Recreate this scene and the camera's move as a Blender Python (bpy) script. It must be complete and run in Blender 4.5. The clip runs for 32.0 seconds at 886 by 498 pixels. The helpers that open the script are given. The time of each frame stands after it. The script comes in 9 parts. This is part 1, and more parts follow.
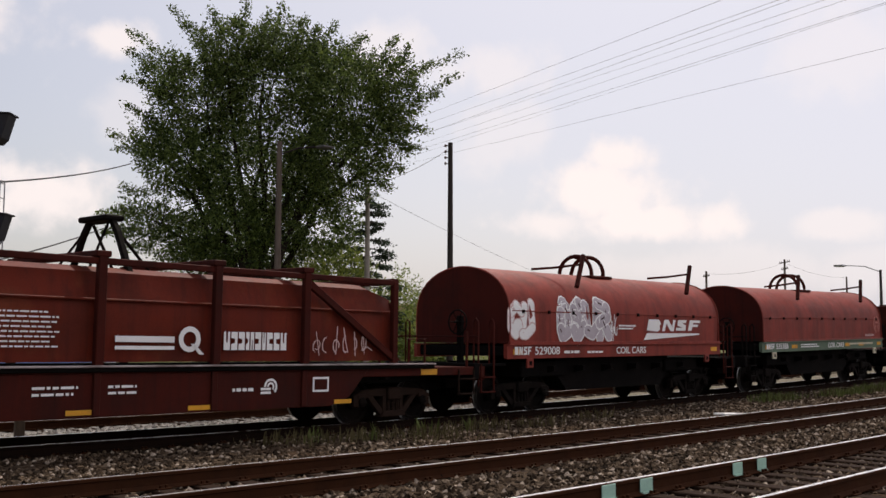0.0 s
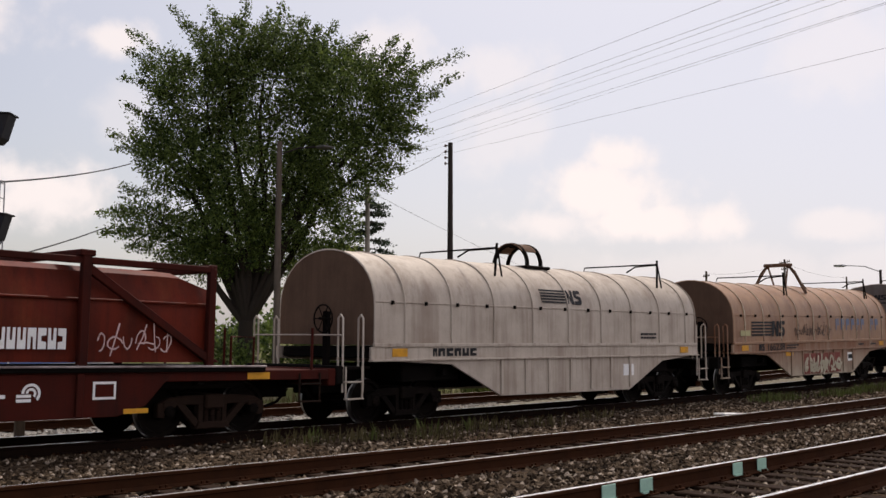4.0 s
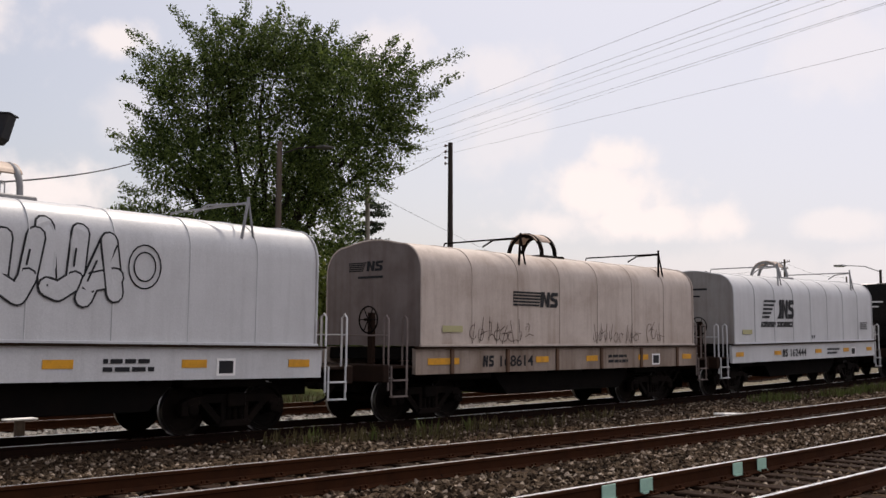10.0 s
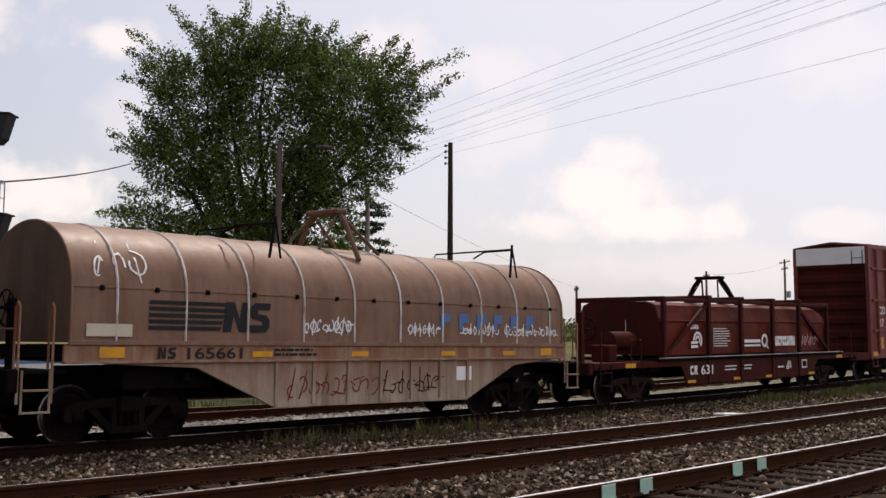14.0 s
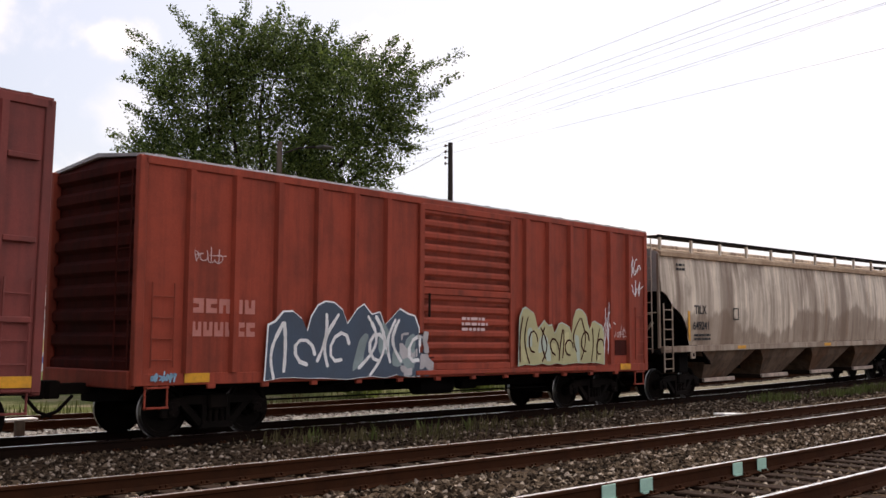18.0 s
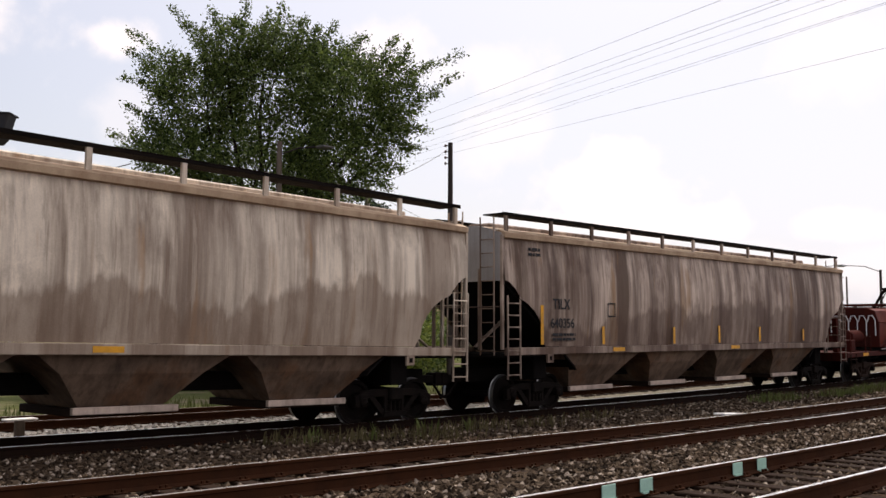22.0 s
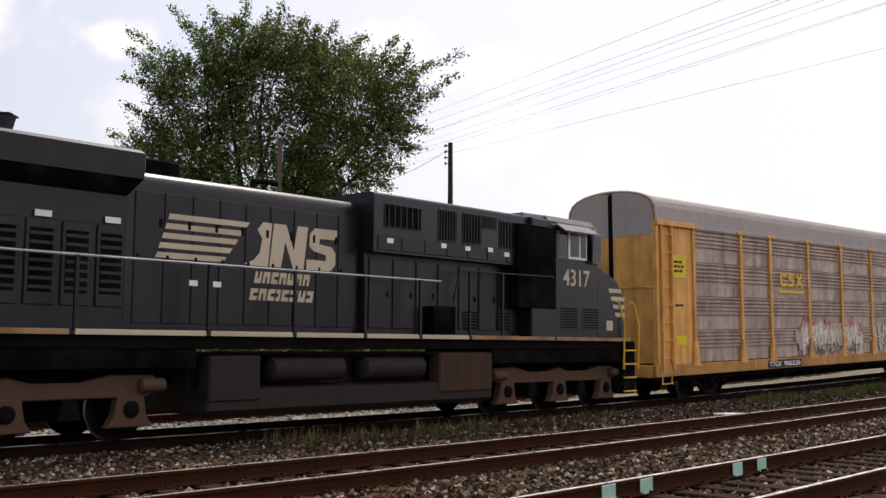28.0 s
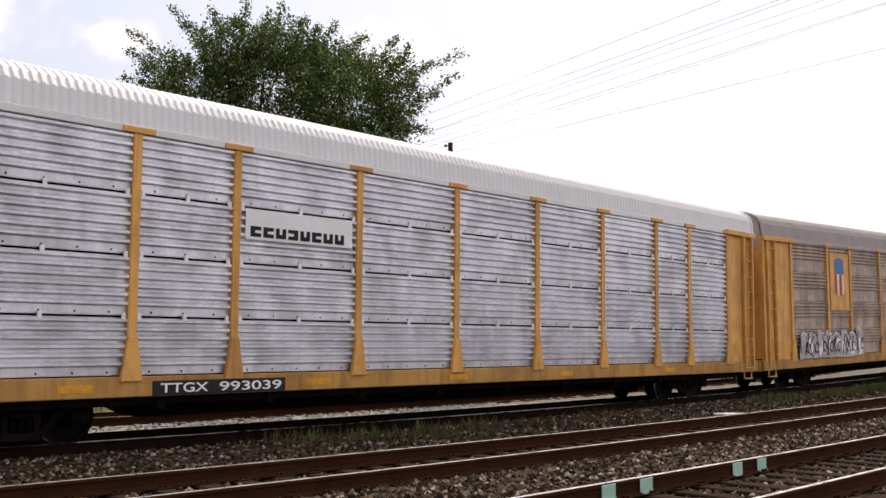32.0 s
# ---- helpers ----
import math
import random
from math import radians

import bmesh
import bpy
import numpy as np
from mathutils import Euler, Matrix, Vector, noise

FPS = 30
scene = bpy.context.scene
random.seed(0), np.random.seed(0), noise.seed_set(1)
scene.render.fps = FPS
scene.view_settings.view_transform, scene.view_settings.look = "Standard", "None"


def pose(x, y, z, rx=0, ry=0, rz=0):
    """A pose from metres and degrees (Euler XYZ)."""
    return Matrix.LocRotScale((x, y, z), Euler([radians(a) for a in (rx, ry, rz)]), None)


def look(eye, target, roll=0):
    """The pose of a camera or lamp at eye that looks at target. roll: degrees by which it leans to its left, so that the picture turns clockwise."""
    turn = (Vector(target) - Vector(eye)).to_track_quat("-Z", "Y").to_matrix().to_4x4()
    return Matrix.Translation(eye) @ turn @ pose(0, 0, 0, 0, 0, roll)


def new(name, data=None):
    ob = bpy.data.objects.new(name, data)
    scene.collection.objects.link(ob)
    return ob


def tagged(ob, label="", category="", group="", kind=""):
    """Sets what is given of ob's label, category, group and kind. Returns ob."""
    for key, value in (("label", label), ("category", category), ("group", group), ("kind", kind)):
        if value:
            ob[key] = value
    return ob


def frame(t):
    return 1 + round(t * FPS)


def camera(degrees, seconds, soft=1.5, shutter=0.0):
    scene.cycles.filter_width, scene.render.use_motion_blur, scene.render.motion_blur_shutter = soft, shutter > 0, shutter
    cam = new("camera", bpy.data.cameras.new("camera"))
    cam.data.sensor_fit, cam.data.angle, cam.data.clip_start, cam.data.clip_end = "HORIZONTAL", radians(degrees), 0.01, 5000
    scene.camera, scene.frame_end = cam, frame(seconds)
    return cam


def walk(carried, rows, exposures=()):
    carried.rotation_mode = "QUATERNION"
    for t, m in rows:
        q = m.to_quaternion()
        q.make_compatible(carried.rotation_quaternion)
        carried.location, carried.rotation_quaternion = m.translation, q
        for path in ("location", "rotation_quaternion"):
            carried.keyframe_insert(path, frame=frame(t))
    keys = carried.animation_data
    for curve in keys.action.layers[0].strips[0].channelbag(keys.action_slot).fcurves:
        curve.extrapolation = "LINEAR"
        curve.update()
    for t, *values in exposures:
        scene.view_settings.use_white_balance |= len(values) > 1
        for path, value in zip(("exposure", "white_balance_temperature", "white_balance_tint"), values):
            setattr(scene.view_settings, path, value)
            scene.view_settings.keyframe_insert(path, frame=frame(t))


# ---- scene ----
import itertools

CLIP = 32.0
# the camera stands on its tripod beside the yard
EYE = (0.0, 0.0, 1.857)
cam = camera(46.83, CLIP)
STAND = look(EYE, (7.31702, 6.76494, 2.69184), 0.2)
walk(cam, [(0.0, STAND), (CLIP, STAND)],
     [(t, e, 6850, 13) for t, e in ((0, 0.05), (4, 0.05), (13, 0.06), (14.5, 0.18), (16.5, 0.42), (19, 0.46), (21, 0.44), (22.5, 0.3), (24, 0.34), (25.5, 0.34), (28, 0.38), (29, 0.6), (31, 0.62), (32, 0.44))])

# ---- the line: gentle curve and sag, shared by all tracks ----
KY, KZ, XM = -0.000466, 0.000433, 24.0
Y_TRAIN, Y_MID, Y_NEAR, Y_BACK = 16.534, 9.49, 5.136, 21.3
SPEED, GAIN = 12.28, 0.00735


def bow(x):
    a = abs(x - XM)
    return a * a if a < 30 else 900 + 1200 * (1 - math.exp(-(a - 30) / 20))


def rail_y(base, x):
    return base + KY * bow(x)


def lift(y):
    return float(np.interp(y, [0, 5.1, 9.5, 16.5, 19, 30, 80], [0.33, 0.307, 0.199, 0.0, 0.0, -0.05, -0.2]))


def rail_z(y, x):
    return KZ * bow(x) + lift(y)


def run(t):
    return SPEED * (t - 16) + GAIN * (t - 16) ** 2


def on_line(x):
    """pose of a vehicle whose middle is at x on the train's track"""
    e = 0.5
    yaw = math.degrees(math.atan2(rail_y(0, x + e) - rail_y(0, x - e), 2 * e))
    pitch = -math.degrees(math.atan2(KZ * (bow(x + e) - bow(x - e)), 2 * e))
    return pose(x, rail_y(Y_TRAIN, x), KZ * bow(x), 0, pitch, yaw)


# ---- sky and sun ----
SUN_EL, SUN_AZ = 55.0, 58.0      # azimuth clockwise from +y
world = bpy.data.worlds.new("sky")
scene.world = world
world.use_nodes = True
wn, wl = world.node_tree.nodes, world.node_tree.links
wn.clear()
w_out = wn.new("ShaderNodeOutputWorld")
w_bg = wn.new("ShaderNodeBackground")
w_sky = wn.new("ShaderNodeTexSky")
w_sky.sky_type, w_sky.sun_disc = "NISHITA", False
w_sky.sun_elevation, w_sky.sun_rotation = radians(SUN_EL), radians(SUN_AZ)
w_sky.air_density, w_sky.dust_density, w_sky.ozone_density = 1.0, 3.0, 1.0
w_bg.inputs["Strength"].default_value = 0.094
w_co = wn.new("ShaderNodeTexCoord")


def wmath(op, a, b=None):
    n = wn.new("ShaderNodeMath")
    n.operation = op
    n.use_clamp = False
    for i, v in enumerate((a, b)):
        if v is None:
            continue
        if isinstance(v, (int, float)):
            n.inputs[i].default_value = v
        else:
            wl.new(v, n.inputs[i])
    return n.outputs[0]


CAM_M = STAND.to_3x3()


def sky_way(u, v):
    """direction of a cloud: u to the right, v up, as tangents from the picture's centre"""
    return (CAM_M @ Vector((u, v, -1))).normalized()


cl_noise = wn.new("ShaderNodeTexNoise")
cl_noise.inputs["Scale"].default_value = 7.0
cl_noise.inputs["Detail"].default_value = 9.0
cl_noise.inputs["Roughness"].default_value = 0.58
wl.new(w_co.outputs["Generated"], cl_noise.inputs["Vector"])
cl_fine = wn.new("ShaderNodeTexNoise")
cl_fine.inputs["Scale"].default_value = 30.0
cl_fine.inputs["Detail"].default_value = 5.0
wl.new(w_co.outputs["Generated"], cl_fine.inputs["Vector"])
wob = wmath("ADD", wmath("MULTIPLY", wmath("SUBTRACT", cl_noise.outputs["Fac"], 0.5), 2.2), wmath("MULTIPLY", wmath("SUBTRACT", cl_fine.outputs["Fac"], 0.5), 1.2))
cover_sum = None
for u, v, ru, rv, amount in ((0.150, 0.055, 0.09, 0.045, 1.0), (0.19, 0.025, 0.085, 0.025, 1.0), (0.10, 0.025, 0.065, 0.022, 0.8), (0.175, 0.092, 0.05, 0.026, 0.95),
                             (0.06, 0.11, 0.06, 0.045, 0.35), (0.05, 0.175, 0.09, 0.03, 0.45), (-0.40, 0.05, 0.075, 0.045, 0.9), (-0.32, 0.207, 0.04, 0.022, 0.8),
                             (-0.05, 0.19, 0.05, 0.035, 0.5), (-0.31, 0.13, 0.03, 0.04, 0.3), (0.38, 0.022, 0.045, 0.016, 0.55), (0.25, -0.02, 0.25, 0.025, 0.3), (0.39, 0.19, 0.07, 0.05, 0.3),
                             (-0.62, 0.3, 0.2, 0.1, 0.7), (0.8, 0.25, 0.25, 0.1, 0.7), (0.1, 0.6, 0.3, 0.12, 0.6), (-0.3, 0.7, 0.2, 0.12, 0.6)):
    c = sky_way(u, v)
    right, up = CAM_M @ Vector((1, 0, 0)), CAM_M @ Vector((0, 1, 0))
    dots = []
    for axis, r in ((right, ru), (up, rv)):
        d = wn.new("ShaderNodeVectorMath")
        d.operation = "DOT_PRODUCT"
        wl.new(w_co.outputs["Generated"], d.inputs[0])
        d.inputs[1].default_value = axis
        e = wmath("DIVIDE", wmath("SUBTRACT", d.outputs["Value"], c.dot(axis)), r)
        dots.append(wmath("MULTIPLY", e, e))
    ahead = wn.new("ShaderNodeVectorMath")
    ahead.operation = "DOT_PRODUCT"
    wl.new(w_co.outputs["Generated"], ahead.inputs[0])
    ahead.inputs[1].default_value = c
    e = wmath("SUBTRACT", 1.0, wmath("SQRT", wmath("ADD", dots[0], dots[1])))
    e = wmath("ADD", wmath("MULTIPLY", e, 1.0), wob)
    n = wn.new("ShaderNodeMapRange")
    n.interpolation_type = "SMOOTHSTEP"
    n.inputs["From Min"].default_value, n.inputs["From Max"].default_value = 0.0, 0.75
    n.inputs["To Max"].default_value = amount
    wl.new(e, n.inputs["Value"])
    front = wmath("GREATER_THAN", ahead.outputs["Value"], 0.2)
    m = wmath("MULTIPLY", n.outputs["Result"], front)
    cover_sum = m if cover_sum is None else wmath("MAXIMUM", cover_sum, m)
w_mix = wn.new("ShaderNodeMix")
w_mix.data_type = "RGBA"
w_mix.inputs[7].default_value = (10.2, 9.55, 9.55, 1)
w_haze = wn.new("ShaderNodeMix")
w_haze.data_type = "RGBA"
w_glow = wn.new("ShaderNodeVectorMath")
w_glow.operation = "DOT_PRODUCT"
wl.new(w_co.outputs["Generated"], w_glow.inputs[0])
w_glow.inputs[1].default_value = Vector((0.62, -0.68, 0.37)).normalized()
w_side = wmath("MULTIPLY_ADD", w_glow.outputs["Value"], 0.5)
w_side.node.inputs[2].default_value = 0.5
wl.new(wmath("MULTIPLY_ADD", wmath("POWER", w_side, 1.3), 1.05), w_haze.inputs[0])
w_haze.inputs[0].links[0].from_node.inputs[2].default_value = 0.06
w_haze.inputs[7].default_value = (8.6, 8.8, 10.0, 1)
wl.new(w_sky.outputs["Color"], w_haze.inputs[6])
wl.new(w_haze.outputs[2], w_mix.inputs[6])
wl.new(cover_sum, w_mix.inputs[0])
wl.new(w_mix.outputs[2], w_bg.inputs["Color"])
wl.new(w_bg.outputs[0], w_out.inputs[0])

sun = new("sun", bpy.data.lights.new("sun", "SUN"))
sun.data.energy, sun.data.angle, sun.data.color = 2.9, radians(0.6), (1.0, 0.95, 0.87)
s_el, s_az = radians(SUN_EL), radians(SUN_AZ)
to_sun = Vector((math.sin(s_az) * math.cos(s_el), math.cos(s_az) * math.cos(s_el), math.sin(s_el)))
sun.matrix_world = look(tuple(to_sun * 100), (0, 0, 0))

# ---- materials ----
MATS = {}


def mat(name, col, rough=0.6, metal=0.0, grime=(0.06, 0.045, 0.035), amount=0.35, streak=0.0, scale=1.5, bump=0.15, fine=40.0, second=None, second_amount=0.0, bands=0.0, spec=0.15, streak_col=None, streak_x=2.2, rust=None, drips=None, stain=None, tide=None):
    """procedural surface: colour, cloudy grime, downward streaks, fine grain and relief"""
    if name in MATS:
        return MATS[name]
    m = bpy.data.materials.new(name)
    m.use_nodes = True
    n, l = m.node_tree.nodes, m.node_tree.links
    b = n["Principled BSDF"]
    b.inputs["Metallic"].default_value = metal
    b.inputs["Specular IOR Level"].default_value = spec
    co = n.new("ShaderNodeTexCoord")
    rnd = n.new("ShaderNodeObjectInfo")
    shift = n.new("ShaderNodeMath")
    shift.operation = "MULTIPLY"
    shift.inputs[1].default_value = 37.0
    l.new(rnd.outputs["Random"], shift.inputs[0])

    def noise_at(sc, detail, stretch=(1, 1, 1), rgh=0.6):
        mp = n.new("ShaderNodeMapping")
        mp.inputs["Scale"].default_value = stretch
        l.new(co.outputs["Object"], mp.inputs["Vector"])
        l.new(shift.outputs[0], mp.inputs["Location"])
        t = n.new("ShaderNodeTexNoise")
        t.inputs["Scale"].default_value, t.inputs["Detail"].default_value, t.inputs["Roughness"].default_value = sc, detail, rgh
        l.new(mp.outputs["Vector"], t.inputs["Vector"])
        return t.outputs["Fac"]

    def ramp(fac, lo, hi, top=1.0):
        r = n.new("ShaderNodeMapRange")
        r.inputs["From Min"].default_value, r.inputs["From Max"].default_value, r.inputs["To Max"].default_value = lo, hi, top
        l.new(fac, r.inputs["Value"])
        return r.outputs["Result"]

    def mix(fac, a, c):
        x = n.new("ShaderNodeMix")
        x.data_type = "RGBA"
        l.new(fac, x.inputs[0])
        for i, v in ((6, a), (7, c)):
            if isinstance(v, tuple):
                x.inputs[i].default_value = (*v, 1)
            else:
                l.new(v, x.inputs[i])
        return x.outputs[2]

    c = mix(ramp(noise_at(scale, 6), 0.42, 0.72, amount), col, grime)
    if second:
        c = mix(ramp(noise_at(bands or scale * 0.6, 8, (1, 1, 0.05) if bands else (1, 1, 1), rgh=0.6), 0.5, 0.6, second_amount), c, second)
    if streak:
        c = mix(ramp(noise_at(streak_x, 5, (1, 1, 0.09), 0.65), 0.46, 0.68, streak), c, streak_col or grime)
        c = mix(ramp(noise_at(streak_x * 4, 4, (1, 1, 0.07), 0.6), 0.52, 0.75, streak * 0.7), c, grime)
    if drips:
        # spilt patches with a ragged rim, soft runs and a few hard ones
        c = mix(ramp(noise_at(0.8, 8, (1, 1, 0.6), 0.6), 0.53, 0.6, drips[1] * 0.6), c, grime)
        c = mix(ramp(noise_at(2.4, 5, (1, 1, 0.045), 0.6), 0.47, 0.66, drips[1]), c, drips[0])
        c = mix(ramp(noise_at(9.0, 5, (1, 1, 0.04), 0.65), 0.56, 0.64, drips[1] * 0.6), c, drips[0])
        c = mix(ramp(noise_at(1.7, 5, (1, 1, 0.1), 0.65), 0.6, 0.68, 0.55), c, stain)
        c = mix(ramp(noise_at(4.0, 5, (1, 1, 0.05), 0.6), 0.6, 0.7, 0.4), c, col)
    if tide:
        # splashed dirt with a ragged upper line: colour, height, strength
        xyz = n.new("ShaderNodeSeparateXYZ")
        l.new(co.outputs["Object"], xyz.inputs[0])
        level = xyz.outputs["Z"]
        for sc, stretch, amp in ((0.22, (1, 1, 0), 3.6), (2.2, (1, 1, 0.15), 0.9), (9.0, (1, 1, 0.1), 0.35)):
            k = n.new("ShaderNodeMath")
            k.operation = "MULTIPLY_ADD"
            l.new(noise_at(sc, 4, stretch), k.inputs[0])
            k.inputs[1].default_value = amp
            l.new(level, k.inputs[2])
            level = k.outputs[0]
        c = mix(ramp(level, tide[1] + 2.55, tide[1] + 2.4, tide[2]), c, tide[0])
    if rust:
        # rust that has run down from the top edge: colour, and the heights between which it fades
        xyz = n.new("ShaderNodeSeparateXYZ")
        l.new(co.outputs["Object"], xyz.inputs[0])
        for sx, top, low in ((3.0, 1.0, 0.25), (9.0, 0.6, 0.35)):
            k = n.new("ShaderNodeMath")
            k.operation = "MULTIPLY"
            l.new(ramp(xyz.outputs["Z"], rust[1], rust[2], top), k.inputs[0])
            l.new(ramp(noise_at(sx, 6, (1, 1, 0.1), 0.65), low, low + 0.32), k.inputs[1])
            c = mix(k.outputs[0], c, rust[0])
    grain = noise_at(fine, 4)
    hsv = n.new("ShaderNodeHueSaturation")
    l.new(c, hsv.inputs["Color"])
    val = n.new("ShaderNodeMath")
    val.operation = "MULTIPLY_ADD"
    l.new(grain, val.inputs[0])
    val.inputs[1].default_value, val.inputs[2].default_value = 0.36, 0.82
    l.new(val.outputs[0], hsv.inputs["Value"])
    l.new(hsv.outputs["Color"], b.inputs["Base Color"])
    rr = n.new("ShaderNodeMapRange")
    rr.inputs["To Min"].default_value, rr.inputs["To Max"].default_value = max(0.05, rough - 0.12), min(1, rough + 0.14)
    l.new(noise_at(scale * 3, 5), rr.inputs["Value"])
    l.new(rr.outputs["Result"], b.inputs["Roughness"])
    if bump:
        bp = n.new("ShaderNodeBump")
        bp.inputs["Strength"].default_value, bp.inputs["Distance"].default_value = bump, 0.02
        l.new(noise_at(fine * 0.4, 4), bp.inputs["Height"])
        l.new(bp.outputs["Normal"], b.inputs["Normal"])
    MATS[name] = m
    return m


RED = mat("oxide_red_paint", (0.25, 0.04, 0.026), 0.55, streak=0.45, amount=0.45, grime=(0.075, 0.022, 0.016), spec=0.12)
DARKRED = mat("dark_oxide_red", (0.062, 0.0105, 0.0065), 0.65, streak=0.5, amount=0.55, grime=(0.02, 0.009, 0.007), spec=0.06)
SHIELDRED = mat("dented_deep_red_paint", (0.14, 0.02, 0.0095), 0.55, streak=0.5, amount=0.55, grime=(0.042, 0.012, 0.008), scale=1.1, spec=0.08, second=(0.17, 0.045, 0.018), second_amount=0.5)
MAROON = mat("maroon_paint", (0.225, 0.053, 0.043), 0.5, streak=0.45, amount=0.45, grime=(0.08, 0.035, 0.03))
BOXRED = mat("boxcar_red_paint", (0.33, 0.06, 0.033), 0.55, streak=0.5, amount=0.45, grime=(0.1, 0.03, 0.02), spec=0.1)
TAN = mat("dusty_tan_paint", (0.37, 0.215, 0.125), 0.45, spec=0.22, streak=0.45, amount=0.4, grime=(0.16, 0.075, 0.045))
GIRDER = mat("rust_stained_beige_paint", (0.44, 0.35, 0.26), 0.6, streak=0.6, amount=0.5, grime=(0.16, 0.1, 0.065), rust=((0.22, 0.085, 0.038), 0.55, 1.7))
# rib white stands for sun glints on the ribs, under rusty grime
WORNGLINT = mat("worn_glint_rib_paint", (0.7, 0.66, 0.6), 0.5, amount=0.8, scale=2.5, grime=(0.28, 0.16, 0.1))
PALE = mat("weathered_beige_paint", (0.54, 0.46, 0.38), 0.55, streak=0.45, amount=0.35, grime=(0.2, 0.13, 0.09))
GREY = mat("light_grey_paint", (0.59, 0.58, 0.575), 0.42, spec=0.3, streak=0.15, amount=0.15, grime=(0.25, 0.24, 0.23))
DUSTGREY = mat("dusty_grey_paint", (0.57, 0.48, 0.415), 0.5, streak=0.35, amount=0.45, grime=(0.28, 0.2, 0.15))
BLACK = mat("black_paint", (0.004, 0.004, 0.005), 0.45, amount=0.3, grime=(0.012, 0.0105, 0.0095), spec=0.06)
LOCO = mat("locomotive_black", (0.006, 0.0056, 0.0075), 0.32, streak=0.4, amount=0.4, grime=(0.026, 0.019, 0.0175), spec=0.32)
GALV = mat("galvanised_steel", (0.8, 0.79, 0.81), 0.36, 0.5, streak=0.35, amount=0.6, grime=(0.36, 0.35, 0.36), spec=0.3, scale=1.6, streak_x=2.0, second=(0.42, 0.41, 0.42), second_amount=0.55)
DULLGALV = mat("dirty_galvanised_steel", (0.54, 0.41, 0.325), 0.5, 0.1, streak=0.5, amount=0.6, grime=(0.13, 0.1, 0.082), streak_x=3.0)
YELLOW = mat("autorack_yellow_paint", (0.8, 0.41, 0.11), 0.5, streak=0.55, amount=0.5, grime=(0.3, 0.14, 0.05))
HOPPER = mat("hopper_grey_paint", (0.8, 0.67, 0.52), 0.55, streak=0.6, amount=0.35, grime=(0.16, 0.11, 0.08), streak_x=1.4, scale=0.7, second=(0.19, 0.125, 0.085), second_amount=0.68, bands=0.6, drips=((0.16, 0.1, 0.066), 0.6), stain=(0.4, 0.23, 0.115), tide=((0.19, 0.122, 0.08), 2.35, 0.6))
HOPPER2 = mat("soiled_hopper_paint", (0.58, 0.45, 0.35), 0.55, streak=0.85, amount=0.4, grime=(0.1, 0.054, 0.036), streak_x=1.3, scale=0.6, second=(0.1, 0.06, 0.038), second_amount=0.95, bands=0.7, drips=((0.075, 0.043, 0.03), 0.8), stain=(0.3, 0.16, 0.06), tide=((0.09, 0.052, 0.036), 2.5, 0.55))
RUSTY = mat("rust_run_grey_paint", (0.72, 0.69, 0.66), 0.55, streak=0.3, amount=0.2, grime=(0.4, 0.33, 0.28), streak_x=1.6, rust=((0.47, 0.19, 0.05), 2.45, 3.9))
IRON = mat("greasy_cast_iron", (0.006, 0.0045, 0.0036), 0.75, amount=0.5, grime=(0.02, 0.013, 0.01), bump=0.3, spec=0.04)
RUSTIRON = mat("rusty_cast_iron", (0.026, 0.0145, 0.01), 0.8, amount=0.6, grime=(0.014, 0.0095, 0.0075), bump=0.4, spec=0.06)
# sooty underframes; also painted shade inside gaps and holes
UNDER = mat("underframe_soot_and_shade", (0.006, 0.005, 0.0045), 0.9, amount=0.5, grime=(0.014, 0.01, 0.008), spec=0.04)
TREAD = mat("bright_wheel_steel", (0.24, 0.23, 0.22), 0.35, 0.9, amount=0.2)
WHITE = mat("white_paint", (0.86, 0.84, 0.81), 0.6, amount=0.2, grime=(0.5, 0.44, 0.38))
CREAM = mat("cream_paint", (0.62, 0.55, 0.4), 0.6, amount=0.3, grime=(0.3, 0.24, 0.17))
DECAL_BLACK = mat("black_lettering", (0.02, 0.02, 0.022), 0.6, amount=0.2)
ORANGE = mat("amber_reflector", (0.72, 0.34, 0.03), 0.4, amount=0.55, scale=4, grime=(0.3, 0.15, 0.04))
BAYMAT = mat("soiled_bay_steel", (0.19, 0.125, 0.085), 0.7, amount=0.75, streak=0.6, grime=(0.035, 0.023, 0.016), scale=1.3, second=(0.14, 0.06, 0.025), second_amount=0.6)
GREEN = mat("weathered_green_paint", (0.12, 0.17, 0.11), 0.6, amount=0.4)
BLUE = mat("blue_spray_paint", (0.1, 0.2, 0.42), 0.6, amount=0.15)
SLATE = mat("slate_blue_spray_paint", (0.07, 0.093, 0.125), 0.6, amount=0.3)
TEAL = mat("grey_teal_spray_paint", (0.26, 0.32, 0.31), 0.6, amount=0.4)
SILVER = mat("silver_grey_spray_paint", (0.5, 0.46, 0.45), 0.5, amount=0.35)
LTBLUE = mat("pale_blue_spray_paint", (0.3, 0.5, 0.62), 0.6, amount=0.15)
PINK = mat("pink_spray_paint", (0.68, 0.47, 0.43), 0.6, amount=0.2)
SPRAYRED = mat("red_spray_paint", (0.5, 0.05, 0.05), 0.6, amount=0.2)
OLIVE = mat("ochre_spray_paint", (0.46, 0.42, 0.22), 0.6, amount=0.25)
SAFETY_Y = mat("bright_yellow_paint", (0.75, 0.55, 0.03), 0.5, amount=0.2)
MINT = mat("pale_green_spray_paint", (0.44, 0.49, 0.39), 0.6, amount=0.25)

